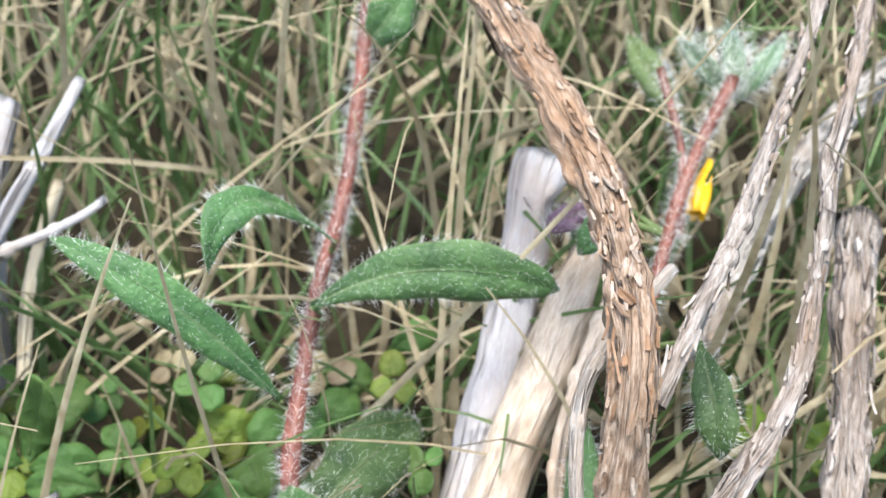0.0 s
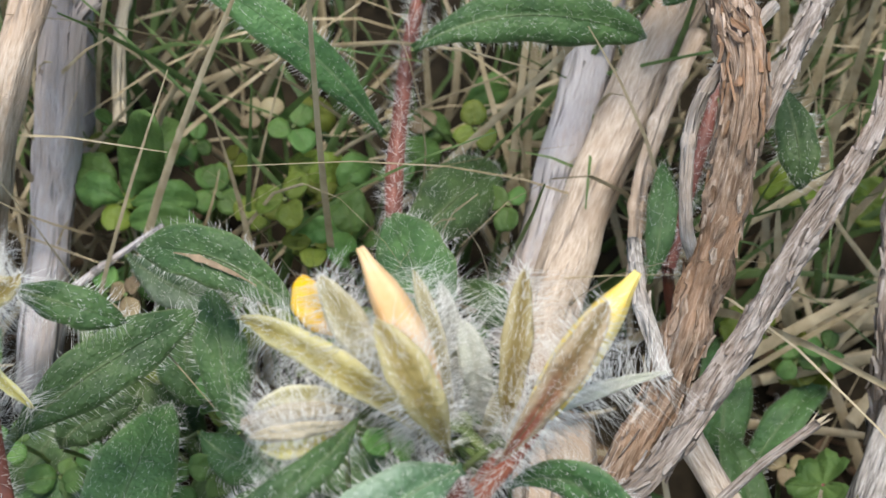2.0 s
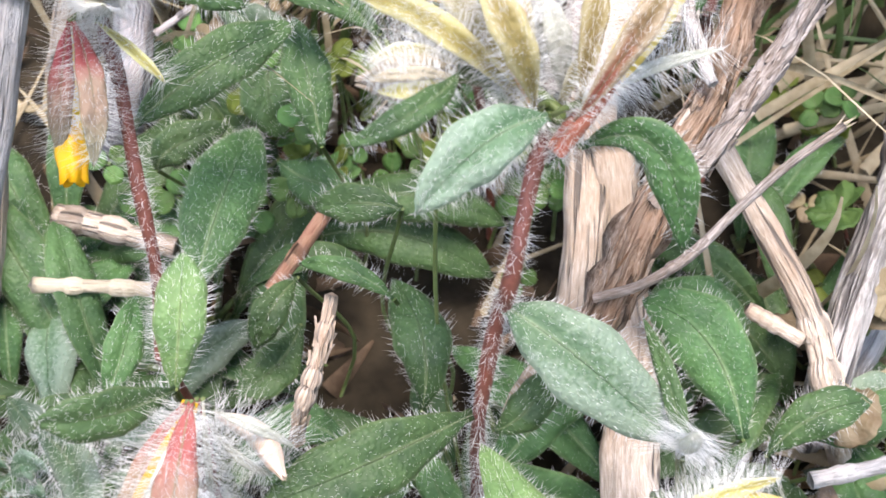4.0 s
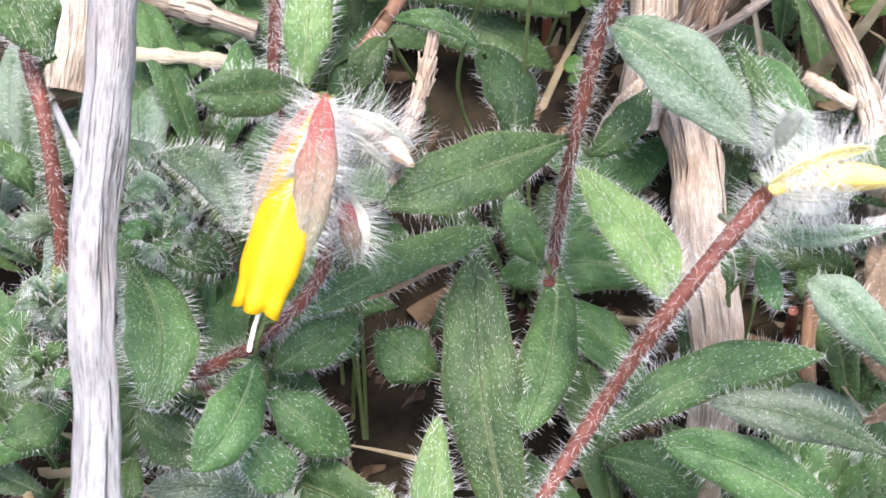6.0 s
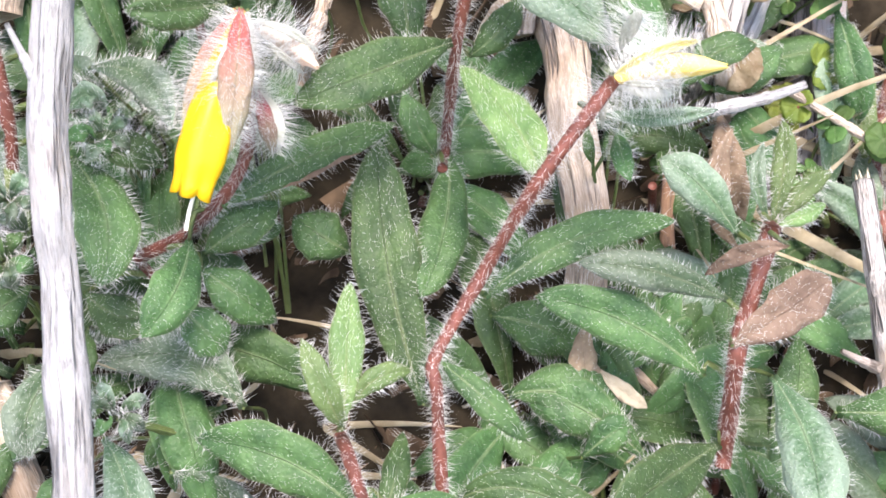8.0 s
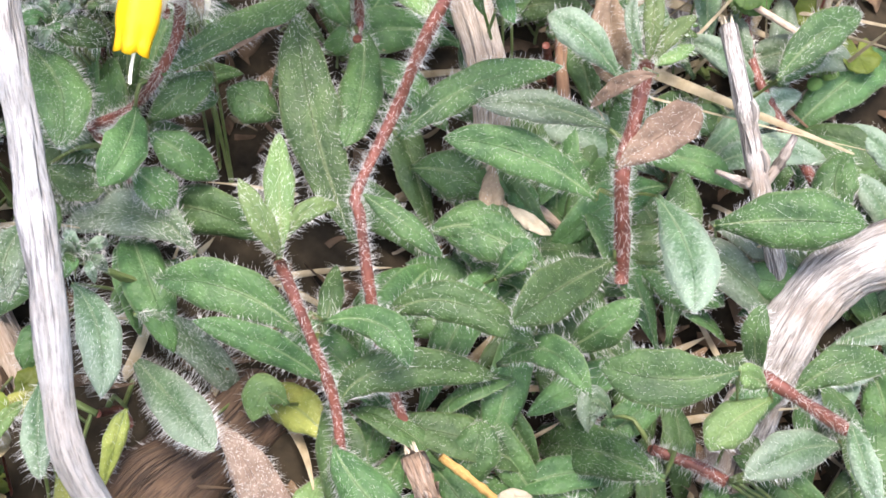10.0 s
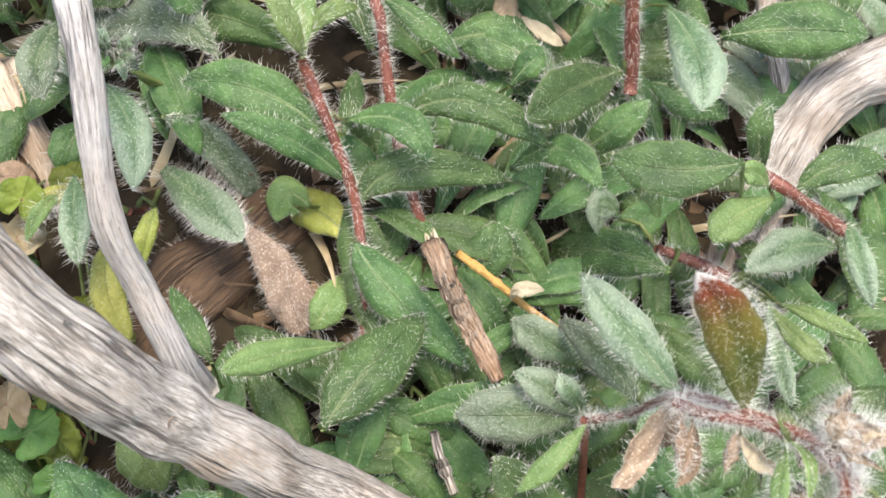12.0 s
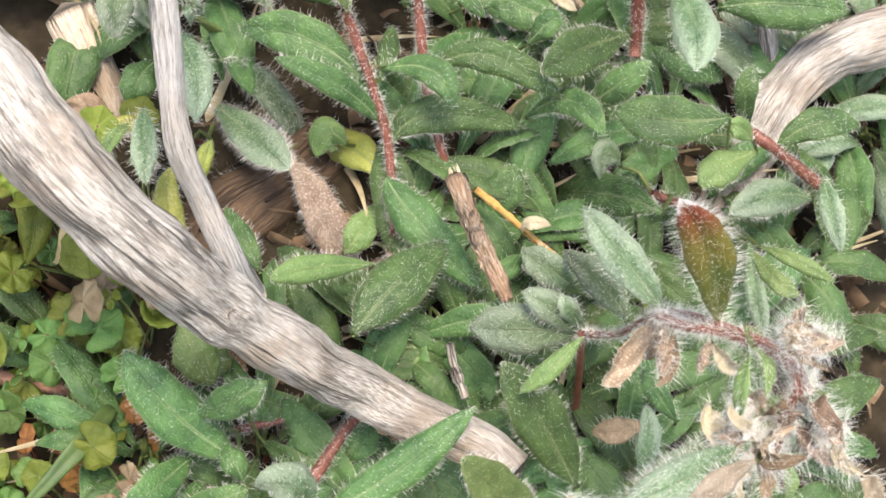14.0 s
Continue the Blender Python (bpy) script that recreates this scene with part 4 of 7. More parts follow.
leaf(plant_left, (-30.0, 146.2, 45.1), (-27.6, 149.0, 50.2), (-27.4, 157.1, 53.1), 5.4, (0.36, -0.60, 0.71), GREEN)
leaf(plant_left, (-7.9, 166.9, 48.7), (-10.9, 161.2, 47.4), (-13.3, 159.6, 41.8), 5.4, (0.22, -0.75, 0.62), GREEN)
leaf(plant_left, (9.5, 153.2, 36.7), (9.7, 157.6, 45.6), (4.8, 170.3, 46.0), 8.4, (0.01, -0.48, 0.88), GREEN)
leaf(plant_left, (5.7, 162.6, 48.2), (0.0, 162.7, 52.9), (-7.3, 165.9, 51.8), 3.4, (-0.00, -0.75, 0.66), GREEN)
leaf(plant_left, (-14.4, 205.7, 66.5), (-15.3, 197.9, 62.1), (-13.2, 195.4, 54.6), 9.5, (0.22, -0.73, 0.65), GREEN)
leaf(plant_left, (-24.3, 207.2, 72.6), (-16.9, 202.9, 69.9), (-10.1, 205.2, 65.7), 6.9, (0.12, -0.86, 0.50), PALE)
leaf(plant_left, (-14.2, 193.8, 51.5), (-8.3, 188.8, 50.8), (-1.7, 189.6, 49.2), 7.7, (-0.13, -0.74, 0.65), GREEN)
leaf(plant_left, (-31.7, 188.5, 53.1), (-28.1, 187.7, 57.7), (-20.5, 192.0, 58.8), 6.7, (0.07, -0.91, 0.42), GREEN)
bloom(plant_left, [(-25.5, 158.3, 95.8), (-22.6, 155.2, 99.2), (-19.9, 151.2, 102.4)], 2.90, YELLOWP, closed=1)
bloom(plant_left, [(-22.0, 154.0, 100.2), (-20.4, 151.8, 101.9), (-19.2, 150.3, 103.2)], 1.25, PINKW, closed=1)
leaf(plant_left, (-26.5, 158.3, 95.0), (-26.0, 154.1, 96.8), (-25.2, 150.8, 98.6), 1.7, (-0.64, -0.73, -0.24), SEPAL, hairy=2.9)
leaf(plant_left, (-26.0, 158.4, 94.6), (-23.8, 154.3, 95.2), (-22.0, 151.2, 96.2), 2.4, (0.06, -0.66, -0.75), WHITE, hairy=2.9)
leaf(plant_left, (-25.4, 158.9, 94.6), (-21.7, 156.1, 95.4), (-19.0, 153.8, 96.5), 1.7, (0.71, -0.09, -0.70), WHITE, hairy=2.9)
leaf(plant_left, (-25.3, 159.4, 95.1), (-21.3, 158.2, 97.2), (-18.4, 156.7, 99.1), 2.4, (0.83, 0.55, -0.12), SEPAL, hairy=2.9)
leaf(plant_left, (-25.7, 159.5, 95.6), (-23.0, 158.9, 99.3), (-20.8, 157.8, 102.2), 1.7, (0.32, 0.77, 0.55), WHITE, hairy=2.9)
leaf(plant_left, (-26.3, 159.3, 95.8), (-25.4, 157.7, 100.1), (-24.2, 156.1, 103.3), 2.4, (-0.43, 0.42, 0.80), WHITE, hairy=2.9)
leaf(plant_left, (-26.7, 158.7, 95.6), (-26.7, 155.6, 99.0), (-26.2, 153.0, 101.7), 1.7, (-0.85, -0.25, 0.45), SEPAL, hairy=2.9)
leaf(plant_left, (-28.1, 160.8, 93.9), (-20.2, 155.0, 98.0), (-16.5, 156.7, 99.8), 3.3, (-0.39, -0.91, 0.14), SEPAL, hairy=2.4)
leaf(plant_left, (-28.1, 160.8, 93.9), (-23.0, 157.5, 100.2), (-23.7, 159.5, 102.5), 3.3, (0.11, -0.97, -0.20), WHITE, hairy=2.4)
leaf(plant_left, (-27.4, 160.9, 93.9), (-25.9, 156.8, 99.9), (-28.5, 159.8, 101.2), 3.3, (0.50, -0.87, -0.06), WHITE, hairy=2.4)
leaf(plant_left, (-28.8, 164.0, 92.4), (-24.9, 158.6, 93.2), (-23.5, 159.4, 92.5), 2.9, (-0.46, -0.53, 0.71), WHITE, hairy=2.4)
leaf(plant_left, (-26.5, 161.0, 89.9), (-21.2, 155.7, 88.8), (-17.9, 155.3, 84.8), 1.5, (-0.00, -0.67, 0.75), SEPAL, hairy=2.2)
leaf(plant_left, (-28.6, 159.3, 90.8), (-25.2, 151.7, 86.2), (-26.2, 149.5, 77.2), 3.5, (0.36, -0.73, 0.59), REDSEP, hairy=2.2)
leaf(plant_left, (-29.6, 160.8, 90.1), (-29.3, 153.0, 85.4), (-30.8, 151.7, 77.3), 3.2, (0.40, -0.76, 0.51), REDSEP, hairy=2.2)
bloom(plant_left, [(-29.8, 160.9, 88.2), (-29.8, 155.4, 81.0), (-29.1, 150.3, 75.1)], 1.99, PETAL)

plant_main = plant("bristly herb with a woolly head of yellow buds")
stem(plant_main, [(26.4, 150.2, 80.9), (24.2, 148.9, 78.1), (21.7, 143.1, 68.0), (20.5, 143.4, 62.0), (20.2, 143.7, 62.4), (17.4, 144.0, 44.3), (16.5, 152.2, 19.6), (15.6, 147.2, 18.6)], 1.34, STEM)
leaf(plant_main, (25.3, 143.2, 86.6), (18.7, 136.5, 87.4), (11.8, 132.6, 81.5), 7.2, (0.29, -0.69, 0.66), PALE, hairy=1.5)
leaf(plant_main, (29.1, 148.9, 79.6), (37.0, 145.3, 81.3), (40.5, 143.8, 68.8), 6.3, (-0.38, -0.93, 0.03), GREEN, hairy=1.5)
leaf(plant_main, (15.9, 146.5, 90.2), (12.4, 137.2, 91.1), (4.9, 135.1, 87.9), 3.4, (0.10, -0.72, 0.68), GREEN, hairy=1.3)
leaf(plant_main, (20.5, 143.3, 61.8), (29.0, 137.9, 58.5), (39.9, 135.1, 48.3), 10.6, (0.09, -0.79, 0.60), PALE)
leaf(plant_main, (16.6, 143.5, 45.0), (4.7, 133.7, 46.2), (-7.8, 128.8, 43.9), 9.4, (0.39, -0.70, 0.60), GREEN)
leaf(plant_main, (17.1, 152.8, 18.6), (15.2, 135.6, 15.2), (10.5, 124.2, 9.8), 8.8, (0.04, -0.30, 0.95), GREEN)
leaf(plant_main, (19.2, 142.7, 42.9), (23.3, 141.8, 47.3), (27.4, 147.3, 50.6), 5.6, (-0.07, -0.82, 0.56), GREEN)
leaf(plant_main, (20.3, 145.9, 43.2), (23.2, 145.1, 48.0), (27.0, 150.2, 50.8), 3.0, (-0.08, -0.84, 0.54), DEAD, hairy=0.3)
leaf(plant_main, (14.7, 149.2, 20.2), (11.9, 147.9, 26.1), (9.5, 153.0, 30.6), 5.8, (0.04, -0.93, 0.37), GREEN)
leaf(plant_main, (23.3, 133.6, -3.3), (31.4, 128.8, -2.1), (38.8, 129.1, -8.1), 10.8, (-0.02, -0.77, 0.64), GREEN)
leaf(plant_main, (23.4, 149.1, 84.4), (13.5, 147.5, 95.3), (3.9, 155.5, 95.1), 3.5, (0.02, -0.84, 0.54), SEPAL, hairy=2.2)
leaf(plant_main, (21.4, 147.9, 86.0), (16.4, 148.5, 96.7), (12.6, 152.5, 101.5), 3.7, (0.14, -0.91, 0.38), YSEP, hairy=2.2)
leaf(plant_main, (23.9, 146.2, 86.0), (21.7, 142.8, 95.9), (17.9, 147.6, 99.9), 4.3, (0.21, -0.96, 0.18), SEPAL, hairy=2.2)
leaf(plant_main, (23.2, 148.2, 86.2), (19.4, 147.5, 92.7), (15.0, 152.9, 96.3), 2.5, (0.04, -0.87, 0.48), SEPAL, hairy=2.2)
leaf(plant_main, (24.0, 151.6, 84.7), (22.8, 152.9, 93.9), (20.5, 158.9, 98.1), 2.0, (0.03, -0.87, 0.50), YSEP, hairy=2.3)
leaf(plant_main, (24.2, 153.1, 83.8), (24.2, 155.2, 92.0), (23.0, 158.8, 96.6), 2.4, (0.01, -0.91, 0.42), WHITE, hairy=2.3)
leaf(plant_main, (23.6, 152.1, 82.6), (17.8, 151.0, 88.3), (9.1, 155.7, 90.6), 1.7, (0.07, -0.86, 0.51), YSEP, hairy=2.3)
leaf(plant_main, (28.8, 149.6, 84.9), (30.2, 151.1, 93.8), (31.3, 156.9, 99.3), 3.2, (-0.02, -0.88, 0.47), SEPAL, hairy=2.4)
leaf(plant_main, (28.2, 146.5, 84.1), (34.3, 145.7, 94.8), (38.4, 150.3, 99.5), 3.4, (-0.15, -0.93, 0.35), SEPALR, hairy=2.2)
leaf(plant_main, (29.1, 152.2, 82.6), (35.7, 153.3, 86.5), (44.7, 154.7, 88.5), 1.7, (-0.06, -0.86, 0.51), WHITE, hairy=2.8)
bloom(plant_main, [(15.6, 150.2, 87.8), (10.4, 147.8, 88.6), (5.5, 147.1, 88.9)], 2.3, CREAM, closed=1)
leaf(plant_main, (15.8, 147.6, 89.8), (11.0, 143.0, 93.2), (6.5, 143.0, 91.3), 2.0, (0.43, -0.76, 0.48), CREAM, hairy=2.1)
leaf(plant_main, (15.9, 146.7, 89.2), (11.7, 140.6, 91.3), (7.6, 141.8, 90.6), 1.8, (0.46, -0.71, 0.53), SEPAL, hairy=2.1)
leaf(plant_main, (15.8, 148.2, 90.0), (11.1, 145.8, 93.2), (6.7, 144.7, 92.1), 1.8, (0.43, -0.60, 0.68), YSEP, hairy=2.1)
leaf(plant_main, (16.0, 146.1, 89.6), (11.5, 140.8, 93.0), (6.9, 141.5, 91.8), 1.6, (0.30, -0.70, 0.40), CREAM, hairy=2.1)
leaf(plant_main, (24.2, 150.6, 81.4), (18.6, 149.5, 77.1), (14.2, 148.5, 74.7), 1.4, (-0.12, -0.88, 0.46), YSEP, hairy=2.3)
leaf(plant_main, (14.4, 149.8, 96.6), (12.0, 151.2, 98.8), (10.7, 155.1, 100.0), 3.8, (-0.09, -0.67, 0.74), PETAL, hairy=0)
bloom(plant_main, [(23.5, 146.6, 86.5), (20.4, 147.8, 98.2), (17.0, 151.1, 104.3)], 1.9, ORANGE, closed=1)
bloom(plant_main, [(30.2, 147.2, 86.1), (35.6, 149.8, 93.8), (40.9, 153.3, 99.9)], 2.0, YELLOWP, closed=1)
leaf(plant_main, (27.0, 154.2, 83.1), (26.5, 151.7, 91.2), (25.0, 155.2, 94.7), 3.2, (0.11, -0.99, -0.00), WHITE, hairy=2.3)
leaf(plant_main, (26.0, 153.2, 81.2), (28.5, 152.1, 87.6), (30.1, 158.0, 90.5), 1.8, (-0.02, -0.88, 0.47), YSEP, hairy=2.3)
leaf(plant_main, (23.9, 152.8, 81.1), (20.9, 148.6, 87.7), (17.2, 152.5, 89.5), 1.8, (0.33, -0.92, 0.23), WHITE, hairy=2.3)
leaf(plant_main, (27.3, 152.8, 80.7), (30.9, 151.6, 85.0), (34.7, 156.5, 84.9), 1.5, (0.08, -0.81, 0.58), YSEP, hairy=2.3)
leaf(plant_main, (24.1, 152.4, 78.8), (21.1, 149.0, 78.1), (18.4, 150.1, 73.5), 1.4, (-0.07, -0.88, 0.47), WHITE, hairy=2.3)
stem(plant_main, [(29.7, 149.5, 84.1), (27.6, 147.7, 82.9), (26.1, 148.7, 79.8)], 1.02, PINKST)
stem(plant_main, [(32.2, 147.3, 89.0), (29.4, 146.8, 84.6), (26.6, 147.6, 79.8)], 1.25, PINKST, hairy=1.6)

plant_hang = plant("bristly herb with a hanging yellow bell flower")
stem(plant_hang, [(-33.6, 128.3, 16.9), (-26.8, 136.9, 15.0), (-19.1, 131.1, 26.7), (-15.3, 130.9, 34.2), (-13.8, 133.4, 43.9)], 1.43, STEM)
leaf(plant_hang, (-16.2, 133.2, 58.0), (-21.3, 125.1, 61.5), (-28.1, 122.7, 62.7), 6.2, (0.69, -0.62, 0.36), GREEN, hairy=1.4)
leaf(plant_hang, (-19.9, 130.6, 24.8), (-7.2, 137.6, 28.1), (8.2, 148.9, 27.0), 6.7, (0.38, -0.66, 0.65), GREEN, scar=2)
leaf(plant_hang, (-25.1, 127.6, 20.6), (-26.1, 116.4, 20.5), (-31.0, 110.0, 16.9), 8.3, (0.39, -0.31, 0.87), GREEN)
leaf(plant_hang, (-23.7, 126.9, 15.4), (-18.4, 123.7, 12.7), (-12.7, 124.6, 5.5), 8.2, (0.30, -0.80, 0.52), GREEN)
leaf(plant_hang, (-27.9, 125.4, 9.2), (-23.4, 120.3, 8.2), (-20.6, 120.1, 3.8), 7.8, (0.07, -0.66, 0.75), GREEN, hairy=1.7)
leaf(plant_hang, (-23.7, 131.0, 15.1), (-17.6, 131.7, 19.6), (-11.7, 137.1, 20.5), 7.5, (0.11, -0.78, 0.62), GREEN)
leaf(plant_hang, (-0.4, 135.7, 10.4), (-4.9, 134.8, 14.7), (-9.6, 139.0, 15.8), 9.4, (0.08, -0.78, 0.62), GREEN)
leaf(plant_hang, (-18.3, 114.3, -3.1), (-27.3, 120.4, 2.7), (-42.8, 125.2, -2.8), 9.2, (-0.25, -0.58, 0.78), PALE, hairy=1.6)
leaf(plant_hang, (-24.9, 121.7, 0.1), (-20.5, 123.4, -0.6), (-18.1, 127.1, -8.2), 8.1, (0.79, -0.54, 0.29), GREEN)
leaf(plant_hang, (-44.1, 141.9, 27.1), (-37.0, 127.8, 25.4), (-37.8, 118.3, 19.8), 10.3, (0.11, -0.27, 0.96), GREEN, hairy=1.7)
leaf(plant_hang, (-38.7, 142.9, 42.8), (-28.4, 129.3, 48.9), (-23.5, 117.8, 47.6), 6.3, (-0.58, -0.20, 0.79), PALE, hairy=1.6)
leaf(plant_hang, (10.3, 114.0, -3.9), (5.5, 128.6, 13.0), (4.8, 145.3, 26.4), 11.7, (-0.02, -0.70, 0.72), GREEN)
leaf(plant_hang, (-9.0, 170.6, 37.5), (-12.0, 163.0, 35.7), (-17.2, 159.9, 34.3), 7.2, (0.39, -0.53, 0.75), GREEN)
leaf(plant_hang, (-2.2, 159.1, 24.2), (-8.2, 159.2, 28.6), (-14.3, 156.1, 27.1), 7.2, (0.32, -0.67, 0.67), GREEN)
leaf(plant_hang, (-43.8, 131.6, 7.4), (-37.8, 126.5, 6.6), (-32.5, 126.4, 6.4), 8.2, (-0.22, -0.62, 0.76), GREEN, hairy=1.7)
leaf(plant_hang, (-23.4, 142.5, 17.7), (-17.7, 137.2, 16.8), (-11.5, 139.0, 14.0), 8.4, (-0.02, -0.76, 0.65), GREEN)
bloom(plant_hang, [(-14.2, 131.5, 57.7), (-17.8, 120.8, 48.7), (-21.4, 114.3, 39.3)], 3.50, PETAL)
leaf(plant_hang, (-13.8, 130.4, 58.7), (-14.4, 120.8, 54.0), (-16.3, 116.7, 43.6), 5.2, (0.12, -0.74, 0.66), REDSEP, hairy=2.2)
leaf(plant_hang, (-14.3, 130.4, 58.7), (-19.3, 124.8, 53.1), (-22.0, 118.0, 46.5), 2.5, (0.18, -0.79, 0.58), REDSEP, hairy=2.6)
leaf(plant_hang, (-13.8, 132.5, 57.2), (-14.0, 129.3, 48.9), (-15.4, 124.5, 41.4), 4.1, (0.08, -0.89, 0.44), REDSEP, hairy=2.4)
stem(plant_hang, [(-21.1, 114.3, 39.3), (-21.9, 112.9, 37.4), (-22.5, 111.4, 35.1)], 0.36, STYLE, hairy=0)
bloom(plant_hang, [(-12.3, 133.6, 53.9), (-7.9, 133.3, 51.3), (-3.9, 126.4, 51.5)], 1.50, PINKW, closed=1)
leaf(plant_hang, (-12.2, 132.6, 55.2), (-7.7, 130.7, 54.8), (-3.4, 132.3, 50.1), 1.5, (0.20, -0.89, 0.41), WHITE, hairy=2.8)
leaf(plant_hang, (-12.4, 131.4, 54.3), (-8.6, 127.7, 52.6), (-5.8, 129.6, 48.3), 1.2, (0.14, -0.89, 0.43), WHITE, hairy=2.8)
leaf(plant_hang, (-12.9, 130.8, 45.9), (-11.4, 125.4, 43.2), (-10.9, 125.4, 37.7), 2.9, (0.07, -0.83, 0.56), REDSEP, hairy=2.6)
leaf(plant_hang, (-12.4, 131.7, 44.5), (-9.9, 126.1, 43.6), (-10.1, 125.7, 37.8), 1.8, (0.03, -0.74, 0.67), WHITE, hairy=2.4)
leaf(plant_hang, (-13.9, 130.6, 57.8), (-16.3, 122.4, 55.4), (-19.3, 121.2, 49.2), 0.9, (0.21, -0.72, 0.66), WHITE, hairy=3.0)
leaf(plant_hang, (-13.1, 132.5, 57.2), (-12.3, 127.7, 53.0), (-12.7, 127.9, 45.7), 1.0, (0.09, -0.92, 0.37), WHITE, hairy=3.0)

plant_grey = plant("silvery hairy herb crowding beside the white stick")
stem(plant_grey, [(-55.8, 151.8, 53.7), (-53.1, 145.7, 46.8), (-52.4, 141.2, 33.4), (-53.5, 140.1, 22.6)], 1.53, STEM)
leaf(plant_grey, (-43.4, 142.4, 35.5), (-39.1, 139.5, 40.1), (-36.3, 139.3, 38.4), 4.6, (-0.50, -0.78, 0.38), PALE, hairy=1.6)
leaf(plant_grey, (-42.7, 140.0, 31.6), (-34.3, 136.5, 32.1), (-28.8, 137.0, 28.0), 6.2, (-0.01, -0.78, 0.63), GREEN, hairy=1.7)
leaf(plant_grey, (-46.2, 152.6, 39.4), (-41.5, 147.3, 39.7), (-38.7, 146.2, 35.9), 5.5, (-0.15, -0.61, 0.78), PALE, hairy=1.6)
leaf(plant_grey, (-53.3, 133.7, 14.8), (-55.4, 129.3, 18.5), (-60.0, 127.0, 15.4), 8.6, (0.58, -0.52, 0.63), GREEN, hairy=1.7)
leaf(plant_grey, (-50.9, 133.2, 19.2), (-52.6, 131.6, 24.5), (-56.9, 135.3, 27.4), 4.6, (0.38, -0.79, 0.49), PALE, hairy=1.6)
leaf(plant_grey, (-51.1, 131.9, 16.3), (-47.1, 129.1, 17.7), (-45.4, 129.7, 14.1), 3.9, (0.03, -0.66, 0.75), GREEN)
leaf(plant_grey, (-51.0, 146.9, 54.6), (-54.0, 149.5, 62.2), (-55.9, 157.6, 68.1), 10.3, (0.24, -0.72, 0.65), GREEN, hairy=1.7)
leaf(plant_grey, (-55.5, 142.3, 36.5), (-56.8, 141.9, 41.2), (-60.0, 145.1, 41.0), 4.6, (0.19, -0.74, 0.65), GREEN)
leaf(plant_grey, (-53.0, 140.7, 31.1), (-54.8, 138.3, 34.5), (-59.2, 138.9, 32.3), 4.6, (0.33, -0.78, 0.53), PALE, hairy=1.6)
leaf(plant_grey, (-52.0, 131.1, 9.7), (-55.2, 125.7, 10.4), (-60.9, 125.0, 8.0), 7.1, (0.33, -0.68, 0.66), GREEN)
leaf(plant_grey, (-43.2, 127.0, 3.8), (-42.6, 120.7, 4.6), (-41.9, 118.6, 1.4), 3.9, (0.19, -0.25, 0.95), GREEN)
leaf(plant_grey, (-42.3, 144.1, 34.5), (-38.7, 140.8, 36.8), (-37.4, 142.6, 34.3), 3.1, (0.39, -0.70, 0.60), PALE, hairy=1.7)
leaf(plant_grey, (-42.7, 143.9, 34.3), (-40.8, 139.5, 35.2), (-40.9, 140.4, 31.6), 2.5, (0.13, -0.70, 0.60), PALE, hairy=1.7)
leaf(plant_grey, (-43.3, 144.0, 34.5), (-44.7, 140.3, 36.2), (-47.6, 141.9, 33.4), 3.1, (-0.37, -0.70, 0.60), PALE, hairy=1.7)
leaf(plant_grey, (-43.3, 144.3, 34.7), (-44.6, 141.6, 37.7), (-47.4, 144.0, 36.0), 2.3, (-0.36, -0.70, 0.60), PALE, hairy=1.7)
leaf(plant_grey, (-43.1, 144.5, 35.0), (-43.4, 142.9, 39.4), (-45.3, 146.3, 38.8), 3.1, (-0.21, -0.70, 0.60), GREEN, hairy=1.7)
leaf(plant_grey, (-42.5, 144.5, 35.0), (-39.9, 142.7, 39.2), (-39.4, 146.0, 38.4), 3.1, (0.23, -0.70, 0.60), GREEN, hairy=1.7)
leaf(plant_grey, (-37.5, 139.5, 32.1), (-34.4, 135.9, 34.0), (-33.4, 137.5, 31.1), 2.2, (0.35, -0.70, 0.60), PALE, hairy=1.7)
leaf(plant_grey, (-37.9, 139.4, 32.0), (-37.0, 135.4, 33.4), (-37.8, 136.6, 30.1), 2.6, (-0.00, -0.70, 0.60), GREEN, hairy=1.7)
leaf(plant_grey, (-38.2, 139.4, 31.9), (-38.6, 135.3, 33.2), (-40.5, 136.4, 29.8), 3.1, (-0.22, -0.70, 0.60), PALE, hairy=1.7)
leaf(plant_grey, (-38.5, 139.7, 32.2), (-40.4, 136.8, 35.0), (-43.5, 138.9, 32.9), 3.1, (-0.46, -0.70, 0.60), GREEN, hairy=1.7)
leaf(plant_grey, (-38.2, 139.9, 32.5), (-38.3, 138.2, 36.7), (-39.9, 141.3, 35.8), 2.2, (-0.18, -0.70, 0.60), PALE, hairy=1.7)
leaf(plant_grey, (-37.5, 139.8, 32.4), (-34.6, 137.6, 36.1), (-33.6, 140.3, 34.6), 2.3, (0.33, -0.70, 0.60), PALE, hairy=1.7)
leaf(plant_grey, (-51.3, 130.9, 26.9), (-48.2, 127.6, 29.2), (-47.6, 129.2, 26.4), 2.4, (0.34, -0.70, 0.60), PALE, hairy=1.7)
leaf(plant_grey, (-51.8, 130.7, 26.8), (-50.7, 126.8, 28.3), (-51.9, 127.9, 24.9), 2.9, (-0.04, -0.70, 0.60), PALE, hairy=1.7)
leaf(plant_grey, (-52.2, 130.9, 27.0), (-53.5, 127.9, 29.6), (-56.6, 129.7, 27.1), 2.2, (-0.45, -0.70, 0.60), PALE, hairy=1.7)
leaf(plant_grey, (-52.1, 131.1, 27.3), (-52.5, 129.1, 31.2), (-54.9, 131.8, 29.7), 2.7, (-0.31, -0.70, 0.60), PALE, hairy=1.7)
